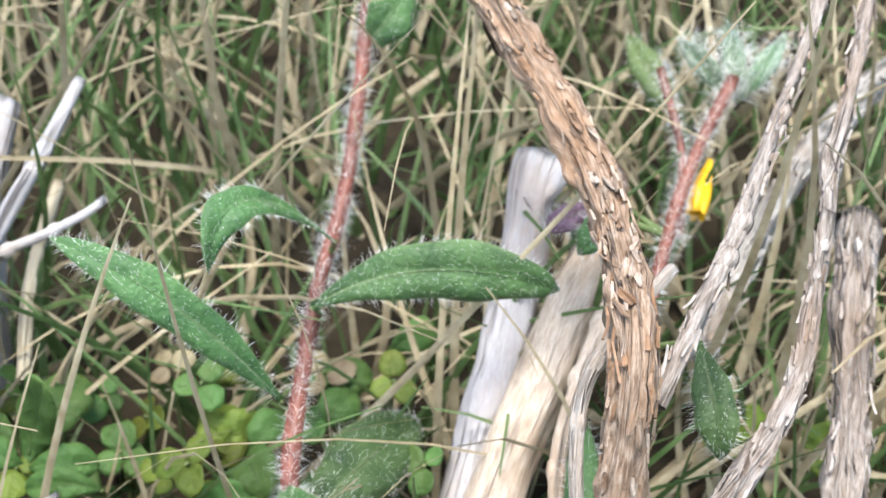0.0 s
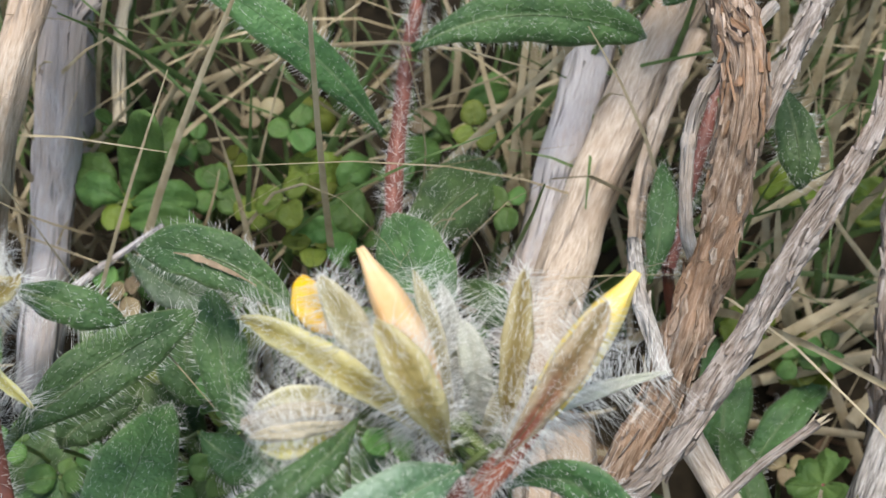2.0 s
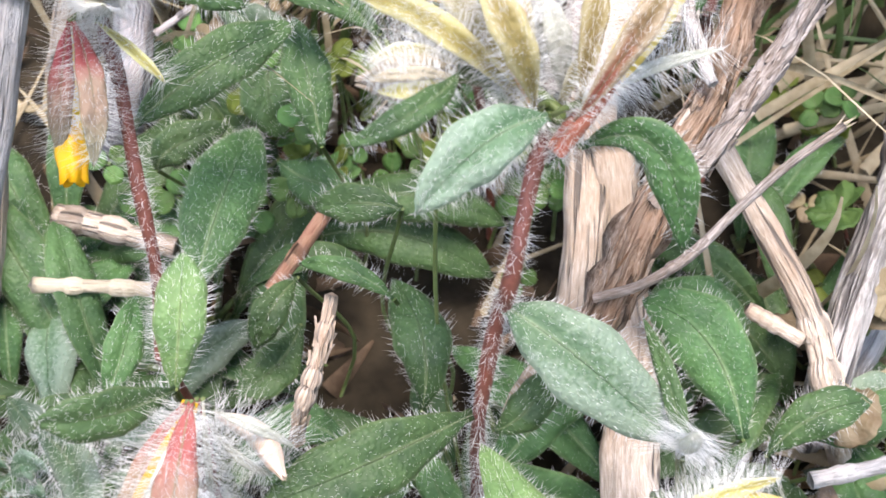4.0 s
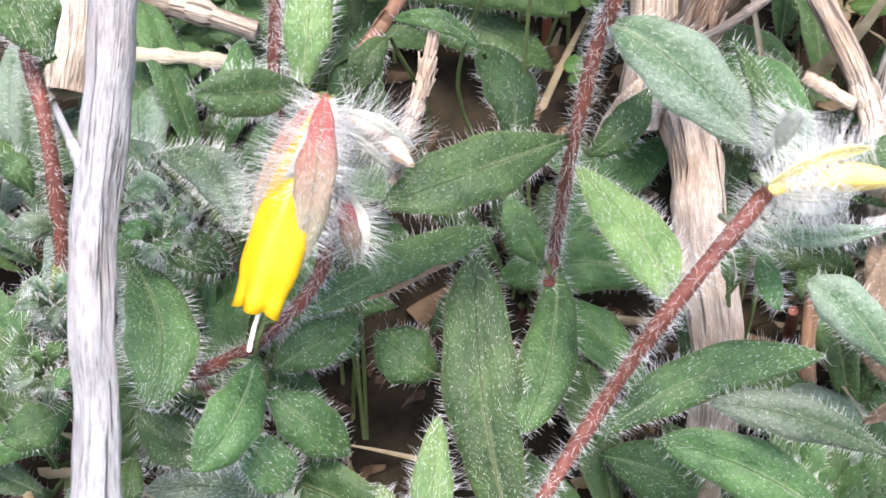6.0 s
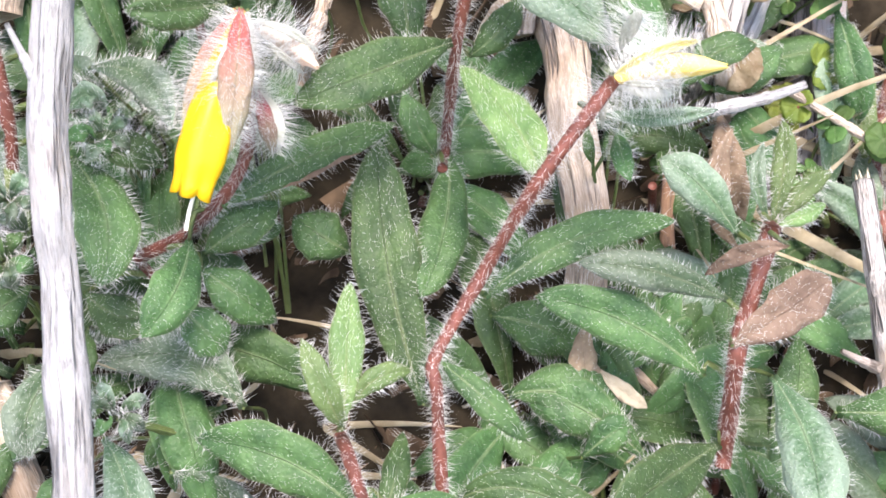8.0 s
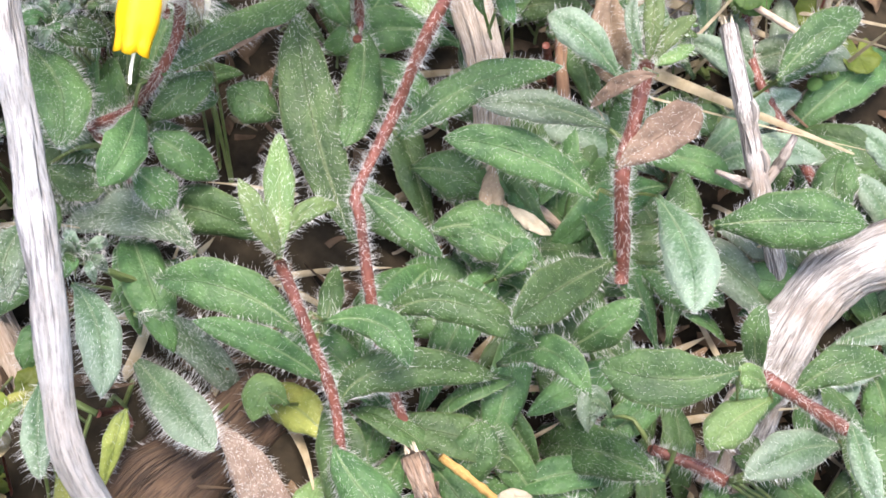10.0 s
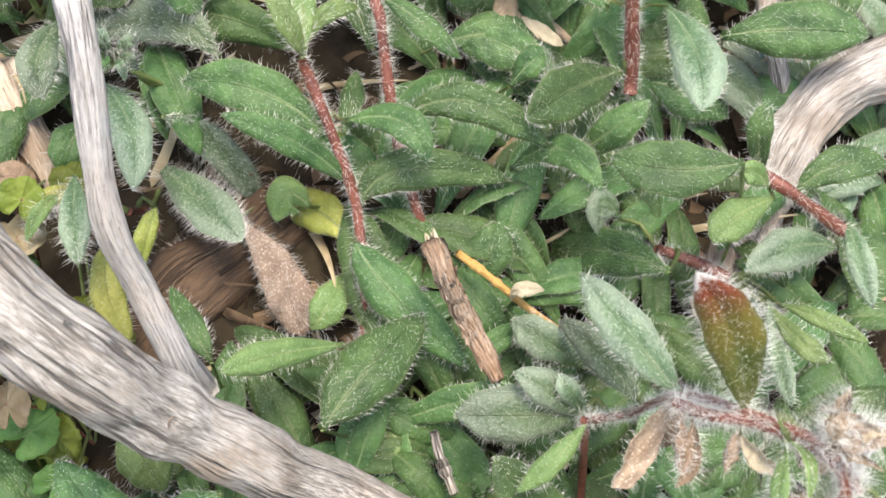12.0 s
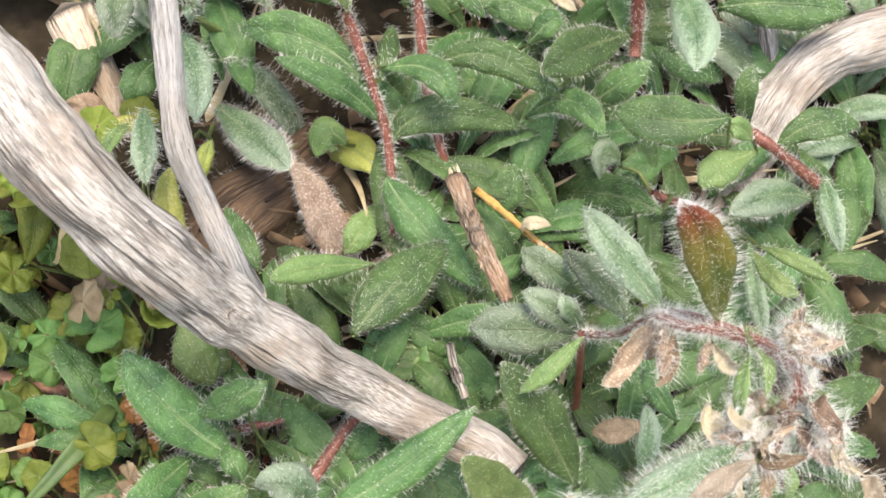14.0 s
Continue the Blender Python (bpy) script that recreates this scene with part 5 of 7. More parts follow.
leaf(plant_grey, (-51.5, 131.2, 27.3), (-48.9, 129.5, 31.6), (-48.7, 132.4, 30.4), 3.0, (0.23, -0.70, 0.60), PALE, hairy=1.7)
leaf(plant_grey, (-35.6, 106.1, 4.4), (-32.7, 103.0, 6.9), (-31.8, 104.0, 3.4), 2.6, (0.32, -0.70, 0.60), PALE, hairy=1.7)
leaf(plant_grey, (-35.8, 106.0, 4.3), (-34.1, 102.4, 6.1), (-34.1, 102.9, 2.0), 2.2, (0.14, -0.70, 0.60), PALE, hairy=1.7)
leaf(plant_grey, (-36.4, 106.1, 4.4), (-37.1, 102.9, 6.8), (-39.2, 103.8, 3.2), 2.6, (-0.27, -0.70, 0.60), GREEN, hairy=1.7)
leaf(plant_grey, (-36.5, 106.4, 4.8), (-37.6, 104.7, 9.0), (-40.1, 106.8, 6.9), 2.7, (-0.35, -0.70, 0.60), PALE, hairy=1.7)
leaf(plant_grey, (-36.3, 106.6, 4.9), (-36.7, 105.6, 10.1), (-38.6, 108.4, 8.8), 2.7, (-0.23, -0.70, 0.60), PALE, hairy=1.7)
leaf(plant_grey, (-35.6, 106.4, 4.7), (-32.4, 104.7, 9.0), (-31.2, 106.8, 6.8), 2.8, (0.36, -0.70, 0.60), PALE, hairy=1.7)
leaf(plant_grey, (-52.3, 125.1, 19.8), (-49.0, 121.7, 22.0), (-48.3, 123.0, 18.9), 3.1, (0.34, -0.70, 0.60), GREEN, hairy=1.7)
leaf(plant_grey, (-52.7, 124.9, 19.6), (-50.8, 120.9, 21.0), (-51.4, 121.6, 17.1), 3.1, (0.09, -0.70, 0.60), PALE, hairy=1.7)
leaf(plant_grey, (-53.3, 125.1, 19.8), (-54.4, 121.8, 22.1), (-57.4, 123.2, 19.1), 3.1, (-0.41, -0.70, 0.60), PALE, hairy=1.7)
leaf(plant_grey, (-53.0, 125.4, 20.2), (-52.8, 123.6, 24.4), (-54.7, 126.3, 22.9), 2.4, (-0.19, -0.70, 0.60), GREEN, hairy=1.7)
leaf(plant_grey, (-52.6, 125.5, 20.3), (-50.2, 124.1, 24.9), (-50.4, 127.1, 23.9), 2.5, (0.17, -0.70, 0.60), GREEN, hairy=1.7)
leaf(plant_grey, (-31.9, 145.6, 32.4), (-29.1, 142.3, 34.7), (-28.0, 144.1, 32.2), 2.8, (0.35, -0.70, 0.60), PALE, hairy=1.7)
leaf(plant_grey, (-32.2, 145.5, 32.3), (-30.8, 141.5, 33.6), (-31.0, 142.7, 30.4), 2.8, (0.10, -0.70, 0.60), GREEN, hairy=1.7)
leaf(plant_grey, (-32.9, 145.6, 32.4), (-34.7, 142.3, 34.7), (-37.5, 144.1, 32.2), 2.5, (-0.45, -0.70, 0.60), PALE, hairy=1.7)
leaf(plant_grey, (-32.5, 145.9, 32.8), (-32.7, 143.9, 36.7), (-34.1, 146.9, 35.6), 2.2, (-0.17, -0.70, 0.60), PALE, hairy=1.7)
leaf(plant_grey, (-32.1, 146.0, 32.9), (-30.2, 144.4, 37.2), (-29.9, 147.6, 36.5), 2.4, (0.18, -0.70, 0.60), PALE, hairy=1.7)

plant_side = plant("red-stemmed herb with a sideways pale yellow flower")
stem(plant_side, [(36.6, 118.7, 52.5), (26.7, 114.6, 39.2), (19.8, 116.4, 22.0), (11.6, 109.3, 10.4), (11.7, 106.4, 8.2), (12.4, 98.6, -10.7), (14.4, 93.3, -22.9), (17.0, 89.3, -34.2)], 1.44, STEM)
leaf(plant_side, (26.7, 114.5, 39.1), (24.1, 124.6, 41.9), (17.6, 140.8, 42.6), 8.2, (-0.45, -0.27, 0.85), LIGHT, hairy=1.4)
leaf(plant_side, (20.1, 118.7, 14.0), (33.8, 124.6, 19.7), (52.6, 131.6, 17.6), 7.7, (0.19, -0.67, 0.72), GREEN)
leaf(plant_side, (12.3, 109.2, 10.3), (18.8, 102.8, 8.0), (25.3, 100.4, 1.2), 5.0, (-0.01, -0.72, 0.69), GREEN)
leaf(plant_side, (36.8, 127.3, 41.7), (45.2, 124.8, 42.1), (55.3, 128.4, 40.8), 3.1, (0.08, -0.83, 0.55), PALE, hairy=1.5)
leaf(plant_side, (40.7, 132.4, 48.2), (39.5, 135.8, 54.6), (36.7, 144.7, 59.0), 2.8, (-0.33, -0.68, 0.65), GREEN, hairy=1.3)
leaf(plant_side, (41.7, 133.3, 34.7), (40.3, 124.5, 36.2), (41.2, 120.3, 34.1), 3.5, (-0.29, -0.04, 0.96), GREEN, hairy=1.5)
leaf(plant_side, (36.6, 132.0, 36.2), (36.0, 127.9, 35.7), (37.3, 128.5, 31.5), 2.0, (-0.19, -0.80, 0.57), GREEN, hairy=1.5)
leaf(plant_side, (40.4, 134.3, 47.6), (40.0, 127.1, 55.1), (40.7, 124.9, 59.6), 2.3, (-0.55, -0.66, -0.51), WHITE, hairy=2.8)
bloom(plant_side, [(36.2, 118.5, 52.4), (43.8, 119.5, 53.9), (51.5, 118.8, 54.0)], 1.78, YELLOWP, closed=1)
leaf(plant_side, (36.4, 118.9, 52.8), (41.7, 118.3, 56.9), (48.6, 121.1, 56.7), 1.9, (-0.04, -0.82, 0.57), SEPAL, hairy=2.4)
leaf(plant_side, (37.0, 120.4, 51.4), (42.1, 118.8, 55.1), (47.2, 122.4, 54.0), 2.4, (0.01, -0.81, 0.59), WHITE, hairy=2.6)
leaf(plant_side, (37.3, 121.0, 49.9), (41.2, 118.1, 50.7), (45.9, 122.0, 47.8), 1.8, (0.21, -0.86, 0.47), WHITE, hairy=2.4)
leaf(plant_side, (37.1, 120.7, 51.7), (40.0, 118.1, 54.8), (43.8, 120.0, 54.5), 1.2, (-0.29, -0.83, 0.48), WHITE, hairy=3.2)
leaf(plant_side, (37.0, 120.0, 51.1), (40.4, 116.1, 53.2), (46.1, 118.6, 51.3), 1.1, (-0.13, -0.84, 0.52), WHITE, hairy=3.2)
leaf(plant_side, (37.0, 121.6, 50.3), (35.4, 117.8, 49.1), (35.8, 119.0, 44.5), 1.1, (-0.23, -0.87, 0.43), WHITE, hairy=3.0)

plant_sprout = plant("young hairy shoot with a fresh light green top")
stem(plant_sprout, [(-2.9, 101.9, 3.2), (-0.8, 98.7, -3.4), (1.4, 94.5, -10.7), (3.8, 90.7, -22.9), (3.4, 82.0, -34.4), (2.5, 76.9, -44.1)], 1.41, STEM)
leaf(plant_sprout, (-2.7, 102.7, 3.8), (-4.7, 102.6, 11.4), (-7.9, 108.6, 16.7), 4.6, (0.11, -0.89, 0.45), LIGHT, hairy=1.4)
leaf(plant_sprout, (-2.2, 103.5, 4.3), (-1.5, 109.3, 12.1), (-0.5, 120.5, 17.0), 5.9, (0.06, -0.60, 0.80), LIGHT, hairy=1.4)
leaf(plant_sprout, (-1.0, 105.1, 5.4), (3.0, 106.4, 10.0), (8.4, 109.6, 7.9), 3.9, (0.18, -0.74, 0.64), LIGHT, hairy=1.4)
leaf(plant_sprout, (2.9, 93.0, -18.8), (-5.4, 90.5, -6.0), (-17.8, 91.6, 1.3), 6.1, (0.43, -0.82, 0.39), GREEN)
leaf(plant_sprout, (-0.1, 97.4, -10.4), (-11.4, 102.1, -2.2), (-25.1, 107.5, -2.6), 10.0, (-0.07, -0.72, 0.69), GREEN)
leaf(plant_sprout, (2.9, 96.1, -9.7), (5.1, 100.7, -6.0), (6.8, 110.1, -5.8), 4.9, (0.17, -0.31, 0.94), GREEN)
leaf(plant_sprout, (3.5, 96.9, -7.2), (13.2, 90.7, -3.9), (16.7, 85.4, -9.5), 6.9, (-0.34, -0.55, 0.77), GREEN)
leaf(plant_sprout, (4.5, 90.9, -22.6), (13.7, 92.9, -16.7), (33.8, 93.7, -23.1), 8.7, (0.08, -0.72, 0.69), GREEN)
leaf(plant_sprout, (2.1, 90.8, -31.6), (-3.5, 98.4, -29.3), (-11.4, 107.4, -34.6), 9.1, (-0.51, -0.26, 0.82), YELLOW, hairy=0.4)
leaf(plant_sprout, (2.8, 85.7, -26.7), (7.9, 75.6, -30.0), (20.6, 64.8, -41.7), 9.8, (-0.11, -0.64, 0.76), GREEN)
leaf(plant_sprout, (-6.7, 50.1, -35.5), (2.0, 58.0, -30.8), (13.4, 70.9, -32.1), 12.3, (0.28, -0.41, 0.87), GREEN)
leaf(plant_sprout, (-1.1, 65.7, -32.2), (-12.6, 57.1, -23.0), (-21.2, 51.2, -19.1), 5.9, (0.69, -0.45, 0.57), LIGHT)
leaf(plant_sprout, (-7.4, 80.1, -42.8), (-3.7, 81.5, -38.6), (0.2, 88.6, -37.1), 7.5, (0.09, -0.61, 0.79), LIGHT)
leaf(plant_sprout, (6.6, 89.9, -40.8), (10.1, 93.4, -32.7), (13.9, 101.1, -28.9), 9.1, (-0.04, -0.71, 0.70), GREEN)
leaf(plant_sprout, (29.9, 73.4, -34.3), (31.7, 72.4, -30.6), (36.3, 74.1, -33.4), 3.3, (-0.03, -0.68, 0.73), CREAM, hairy=0)

plant_brown = plant("herb with a red stem and a withered tan leaf")
stem(plant_brown, [(67.1, 127.6, 19.1), (64.0, 121.9, 10.1), (59.6, 112.8, 6.5), (60.7, 112.4, -11.8), (60.3, 110.3, -18.3)], 2.00, STEM)
leaf(plant_brown, (58.2, 111.8, 8.0), (66.8, 115.6, 10.9), (77.4, 124.0, 10.4), 8.8, (0.24, -0.70, 0.60), DEADB, hairy=0.9, tip=0.7)
leaf(plant_brown, (66.0, 117.2, 22.9), (60.2, 117.6, 22.0), (55.0, 120.7, 15.0), 3.2, (-0.53, -0.74, 0.41), DEADB, hairy=0.6)
leaf(plant_brown, (58.2, 117.5, 12.4), (45.6, 118.5, 18.3), (34.8, 121.8, 17.7), 6.4, (-0.01, -0.79, 0.61), PALE)
leaf(plant_brown, (55.6, 114.3, -0.8), (42.5, 117.0, 9.1), (28.4, 121.3, 11.6), 9.0, (0.06, -0.81, 0.59), GREEN)
leaf(plant_brown, (58.3, 109.0, -11.4), (45.1, 96.2, -5.1), (34.5, 87.0, -3.4), 10.3, (0.53, -0.29, 0.80), GREEN)
leaf(plant_brown, (45.9, 95.7, -20.0), (51.3, 91.5, -11.9), (58.5, 92.6, -6.5), 7.6, (-0.62, -0.65, 0.43), GREEN)
leaf(plant_brown, (66.8, 113.7, -1.1), (67.6, 96.5, -0.3), (65.3, 84.1, -3.4), 10.2, (-0.33, -0.06, 0.94), PALE)
leaf(plant_brown, (77.8, 111.0, -7.4), (90.8, 106.0, -4.1), (104.6, 104.2, -5.9), 12.5, (-0.23, -0.77, 0.60), GREEN)
leaf(plant_brown, (14.2, 98.3, -9.3), (25.6, 95.7, -4.9), (40.0, 90.1, -12.9), 7.8, (-0.14, -0.74, 0.66), GREEN)
leaf(plant_brown, (63.8, 132.4, 13.1), (56.8, 136.2, 21.5), (51.4, 141.7, 22.9), 7.9, (-0.20, -0.83, 0.52), PALE)
leaf(plant_brown, (46.3, 109.2, -13.9), (35.7, 114.3, -6.7), (26.4, 119.9, -8.2), 10.1, (-0.17, -0.69, 0.70), GREEN)
leaf(plant_brown, (68.4, 131.1, 16.6), (70.0, 134.8, 24.9), (71.5, 142.8, 29.1), 4.4, (-0.28, -0.67, 0.69), LIGHT, hairy=1.4)
leaf(plant_brown, (68.0, 131.5, 17.0), (65.8, 134.1, 23.3), (68.3, 140.9, 26.0), 2.9, (-0.29, -0.66, 0.69), PALE, hairy=1.4)
leaf(plant_brown, (69.4, 131.1, 16.6), (73.2, 132.5, 21.8), (79.4, 137.2, 22.2), 3.8, (-0.05, -0.63, 0.77), LIGHT, hairy=1.2)
leaf(plant_brown, (69.3, 130.7, 16.3), (73.4, 130.8, 18.3), (78.9, 135.5, 16.9), 3.4, (0.24, -0.60, 0.76), LIGHT, hairy=1.2)
leaf(plant_brown, (65.4, 135.3, 8.0), (61.1, 138.9, 16.6), (65.4, 148.5, 24.0), 4.9, (-0.26, -0.74, 0.62), DEADB, hairy=0.6)
leaf(plant_brown, (38.5, 125.8, 2.1), (37.1, 121.2, -1.1), (38.3, 118.7, -6.0), 5.6, (-0.20, -0.80, 0.55), DEADB, hairy=0, tip=0.35)
leaf(plant_brown, (39.8, 120.7, -4.4), (43.4, 116.8, -6.0), (47.6, 115.6, -9.1), 3.2, (0.00, -0.60, 0.80), CREAM, hairy=0)
leaf(plant_brown, (65.5, 156.4, 21.9), (65.6, 147.9, 16.9), (69.2, 144.5, 6.7), 6.2, (-0.29, -0.79, 0.54), DEADB, hairy=0.5)
leaf(plant_brown, (35.6, 108.0, -11.8), (39.7, 107.9, -6.6), (43.4, 110.2, -6.8), 6.4, (-0.25, -0.68, 0.69), GREEN)
leaf(plant_brown, (24.8, 119.3, -8.3), (34.6, 116.2, -5.8), (44.2, 113.9, -12.1), 11.3, (-0.06, -0.72, 0.69), GREEN)
leaf(plant_brown, (64.7, 115.1, -19.1), (72.4, 110.3, -20.0), (80.8, 108.3, -25.7), 10.7, (-0.06, -0.76, 0.65), GREEN)

plant_bush = plant("bushy silvery-green hairy herb by the grey branch")
stem(plant_bush, [(95.8, 80.2, -33.5), (83.3, 80.0, -21.6), (79.4, 83.6, -20.2)], 1.74, STEM)
stem(plant_bush, [(71.6, 74.3, -36.5), (66.3, 78.2, -35.1), (59.7, 81.7, -33.8)], 1.55, STEM)
leaf(plant_bush, (69.8, 73.2, -6.8), (57.7, 72.3, -5.8), (47.7, 77.8, -6.2), 10.5, (-0.13, -0.71, 0.69), GREEN)
leaf(plant_bush, (77.5, 80.8, -17.2), (75.1, 80.6, -7.2), (77.3, 83.2, -2.5), 5.1, (-0.37, -0.92, 0.15), GREEN, hairy=1.3)
leaf(plant_bush, (83.9, 79.9, -21.6), (91.5, 80.1, -16.1), (101.7, 80.8, -18.4), 7.6, (-0.10, -0.66, 0.74), GREEN)
leaf(plant_bush, (80.2, 80.3, -22.8), (70.7, 74.2, -20.7), (66.1, 70.9, -23.5), 8.0, (0.22, -0.40, 0.89), LIGHT)
leaf(plant_bush, (33.7, 96.3, -22.4), (41.4, 88.3, -12.1), (46.7, 77.9, -14.1), 6.6, (-0.75, -0.25, 0.61), GREEN)
leaf(plant_bush, (57.8, 69.2, -27.3), (49.0, 85.6, -36.1), (38.5, 103.5, -52.3), 10.7, (-0.85, -0.11, 0.51), GREEN)
leaf(plant_bush, (94.4, 78.2, -35.7), (82.6, 72.8, -28.5), (71.9, 68.5, -28.9), 8.6, (0.44, -0.49, 0.76), PALE)
leaf(plant_bush, (22.8, 83.5, -43.1), (27.6, 85.6, -33.7), (29.5, 90.7, -30.3), 10.0, (-0.21, -0.80, 0.56), GREEN)
leaf(plant_bush, (96.3, 80.8, -31.9), (95.9, 72.4, -33.5), (97.6, 66.3, -40.9), 5.4, (-0.39, -0.51, 0.77), PALE)
leaf(plant_bush, (79.0, 80.8, -20.2), (74.9, 78.6, -14.7), (71.6, 79.3, -14.7), 5.0, (0.44, -0.82, 0.36), LIGHT, hairy=1.3)
leaf(plant_bush, (80.7, 70.0, -40.5), (86.3, 62.5, -38.2), (93.7, 58.0, -40.8), 3.8, (-0.47, -0.53, 0.71), LIGHT)
leaf(plant_bush, (78.5, 70.1, -40.3), (81.7, 60.2, -41.0), (86.4, 57.4, -42.6), 4.6, (-0.47, -0.43, 0.77), LIGHT)
leaf(plant_bush, (78.7, 71.0, -39.6), (78.0, 59.9, -44.8), (79.7, 54.7, -52.0), 4.7, (-0.34, -0.58, 0.74), PALE)
leaf(plant_bush, (83.0, 73.7, -40.0), (81.3, 74.7, -34.6), (81.5, 79.1, -33.7), 4.3, (-0.32, -0.75, 0.58), GREEN)
leaf(plant_bush, (54.5, 90.0, -33.1), (50.8, 90.1, -28.3), (49.6, 87.5, -34.5), 6.6, (0.08, -0.61, 0.79), PALE)

plant_red = plant("hairy herb with a red-tipped leaf and dried flower head")
stem(plant_red, [(35.7, 39.7, -28.5), (45.6, 47.9, -39.0), (48.6, 33.7, -17.6), (53.9, 22.7, -8.9), (61.5, 11.8, -4.7), (65.7, 8.9, -11.2)], 1.02, STEM)
leaf(plant_red, (48.7, 34.0, -17.3), (42.8, 42.1, -12.3), (37.6, 55.3, -10.5), 8.0, (-0.35, -0.44, 0.82), PALE)
leaf(plant_red, (53.9, 22.7, -8.9), (50.5, 24.3, 6.6), (44.7, 30.1, 17.7), 8.6, (-0.15, -0.96, 0.22), AUTUMN, hairy=1.9, curl=0.5)
leaf(plant_red, (46.4, 45.8, -33.2), (42.8, 55.2, -31.9), (37.8, 68.3, -35.5), 7.1, (-0.52, -0.11, 0.85), PALE)
leaf(plant_red, (37.7, 48.3, -38.0), (25.7, 47.8, -35.1), (16.0, 50.8, -37.0), 10.7, (-0.04, -0.63, 0.77), PALE, hairy=1.2)
leaf(plant_red, (36.1, 39.5, -28.7), (29.4, 33.9, -30.2), (23.2, 32.6, -35.6), 4.2, (-0.13, -0.57, 0.81), LIGHT)
leaf(plant_red, (39.2, 48.0, -39.3), (32.4, 48.2, -30.8), (26.2, 51.2, -27.9), 6.7, (0.24, -0.83, 0.50), PALE)
leaf(plant_red, (40.8, 65.4, -44.4), (34.6, 67.0, -38.9), (29.7, 72.2, -38.2), 7.8, (-0.06, -0.72, 0.69), PALE)
leaf(plant_red, (38.5, 47.8, -37.4), (35.0, 47.1, -30.1), (34.0, 49.5, -27.7), 4.2, (0.12, -0.96, 0.23), PALE)
leaf(plant_red, (50.4, 38.6, -23.4), (41.0, 28.6, -22.8), (34.5, 23.0, -25.8), 4.7, (0.17, -0.31, 0.93), DEAD, curl=0.6, tip=0.6)
leaf(plant_red, (52.2, 39.8, -26.7), (48.5, 36.1, -27.7), (47.0, 36.2, -32.9), 5.5, (-0.32, -0.68, 0.66), DEADB)
leaf(plant_red, (35.2, 28.5, -62.7), (28.1, 32.1, -45.3), (20.6, 38.7, -33.3), 11.2, (0.07, -0.93, 0.36), GREEN)
leaf(plant_red, (26.0, 17.3, -55.3), (16.9, 12.3, -37.2), (9.5, 10.9, -23.8), 9.1, (0.52, -0.85, 0.10), LIGHT)
leaf(plant_red, (48.1, 30.0, -62.7), (49.7, 32.5, -54.8), (50.4, 39.3, -50.9), 5.5, (-0.30, -0.72, 0.62), PALE)
leaf(plant_red, (49.4, 36.2, -53.2), (43.7, 33.9, -51.9), (39.0, 35.9, -54.4), 5.7, (-0.08, -0.60, 0.79), DEADB)
leaf(plant_red, (56.5, 36.0, -54.0), (52.1, 38.4, -47.2), (50.3, 43.8, -45.5), 4.9, (-0.17, -0.78, 0.60), GREEN)
stem(plant_red, [(46.7, 30.2, -14.7), (49.7, 25.1, -11.7), (54.8, 20.4, -8.7), (60.2, 14.1, -6.6), (62.8, 10.3, -7.2), (63.4, 8.0, -10.1), (61.4, 6.3, -14.2), (60.0, 3.4, -19.3)], 1.25, STEM, hairy=2.4)
leaf(plant_red, (46.4, 27.8, -13.5), (44.1, 23.1, -15.6), (43.3, 21.1, -19.1), 3.6, (0.50, -0.70, 0.50), DEAD, hairy=2.0, curl=0.9)
leaf(plant_red, (47.8, 26.1, -13.6), (46.9, 21.8, -16.6), (44.4, 20.6, -20.9), 2.6, (-0.40, -0.80, 0.40), DEADB, hairy=1.8, curl=0.6)
leaf(plant_red, (53.1, 21.2, -10.9), (50.6, 19.3, -11.6), (49.5, 18.5, -15.3), 2.8, (0.40, -0.80, 0.40), DEAD, hairy=1.8, curl=0.6)
leaf(plant_red, (52.8, 20.0, -10.6), (54.3, 15.8, -10.5), (57.1, 15.1, -12.2), 3.0, (-0.50, -0.70, 0.50), CREAM, hairy=1.8, curl=0.5)
leaf(plant_red, (60.6, 13.7, -6.2), (63.1, 13.5, -1.2), (65.4, 16.8, 0.9), 3.2, (-0.60, -0.70, 0.30), DEADB, hairy=2.3, curl=0.5)
leaf(plant_red, (60.8, 13.0, -5.5), (64.5, 12.3, -0.8), (68.2, 12.6, -0.9), 3.6, (0.10, -0.90, 0.50), DEAD, hairy=2.3, curl=1.3)
leaf(plant_red, (60.6, 12.3, -5.5), (64.1, 10.5, -2.0), (69.8, 10.8, -3.1), 3.8, (0.00, -0.40, 0.90), DEAD, hairy=2.3, curl=0.7)
leaf(plant_red, (61.4, 12.3, -6.1), (63.7, 10.7, -3.9), (67.9, 10.7, -6.2), 2.6, (0.20, -0.20, 0.95), DEADB, hairy=2.3, curl=-0.9)
leaf(plant_red, (56.7, 14.8, -5.6), (53.1, 7.3, -5.6), (53.0, 4.6, -12.5), 3.0, (-0.60, -0.75, 0.20), LIGHT, hairy=1.8)
leaf(plant_red, (57.1, 14.6, -5.7), (58.5, 10.5, -6.1), (56.4, 7.8, -9.6), 3.2, (0.50, -0.75, 0.40), LIGHT, hairy=1.8, curl=0.4)
leaf(plant_red, (53.6, 4.9, -13.5), (53.7, 2.1, -14.2), (55.2, 1.8, -17.1), 2.0, (0.30, -0.80, 0.50), BROWNL, hairy=1.8, curl=1.5)
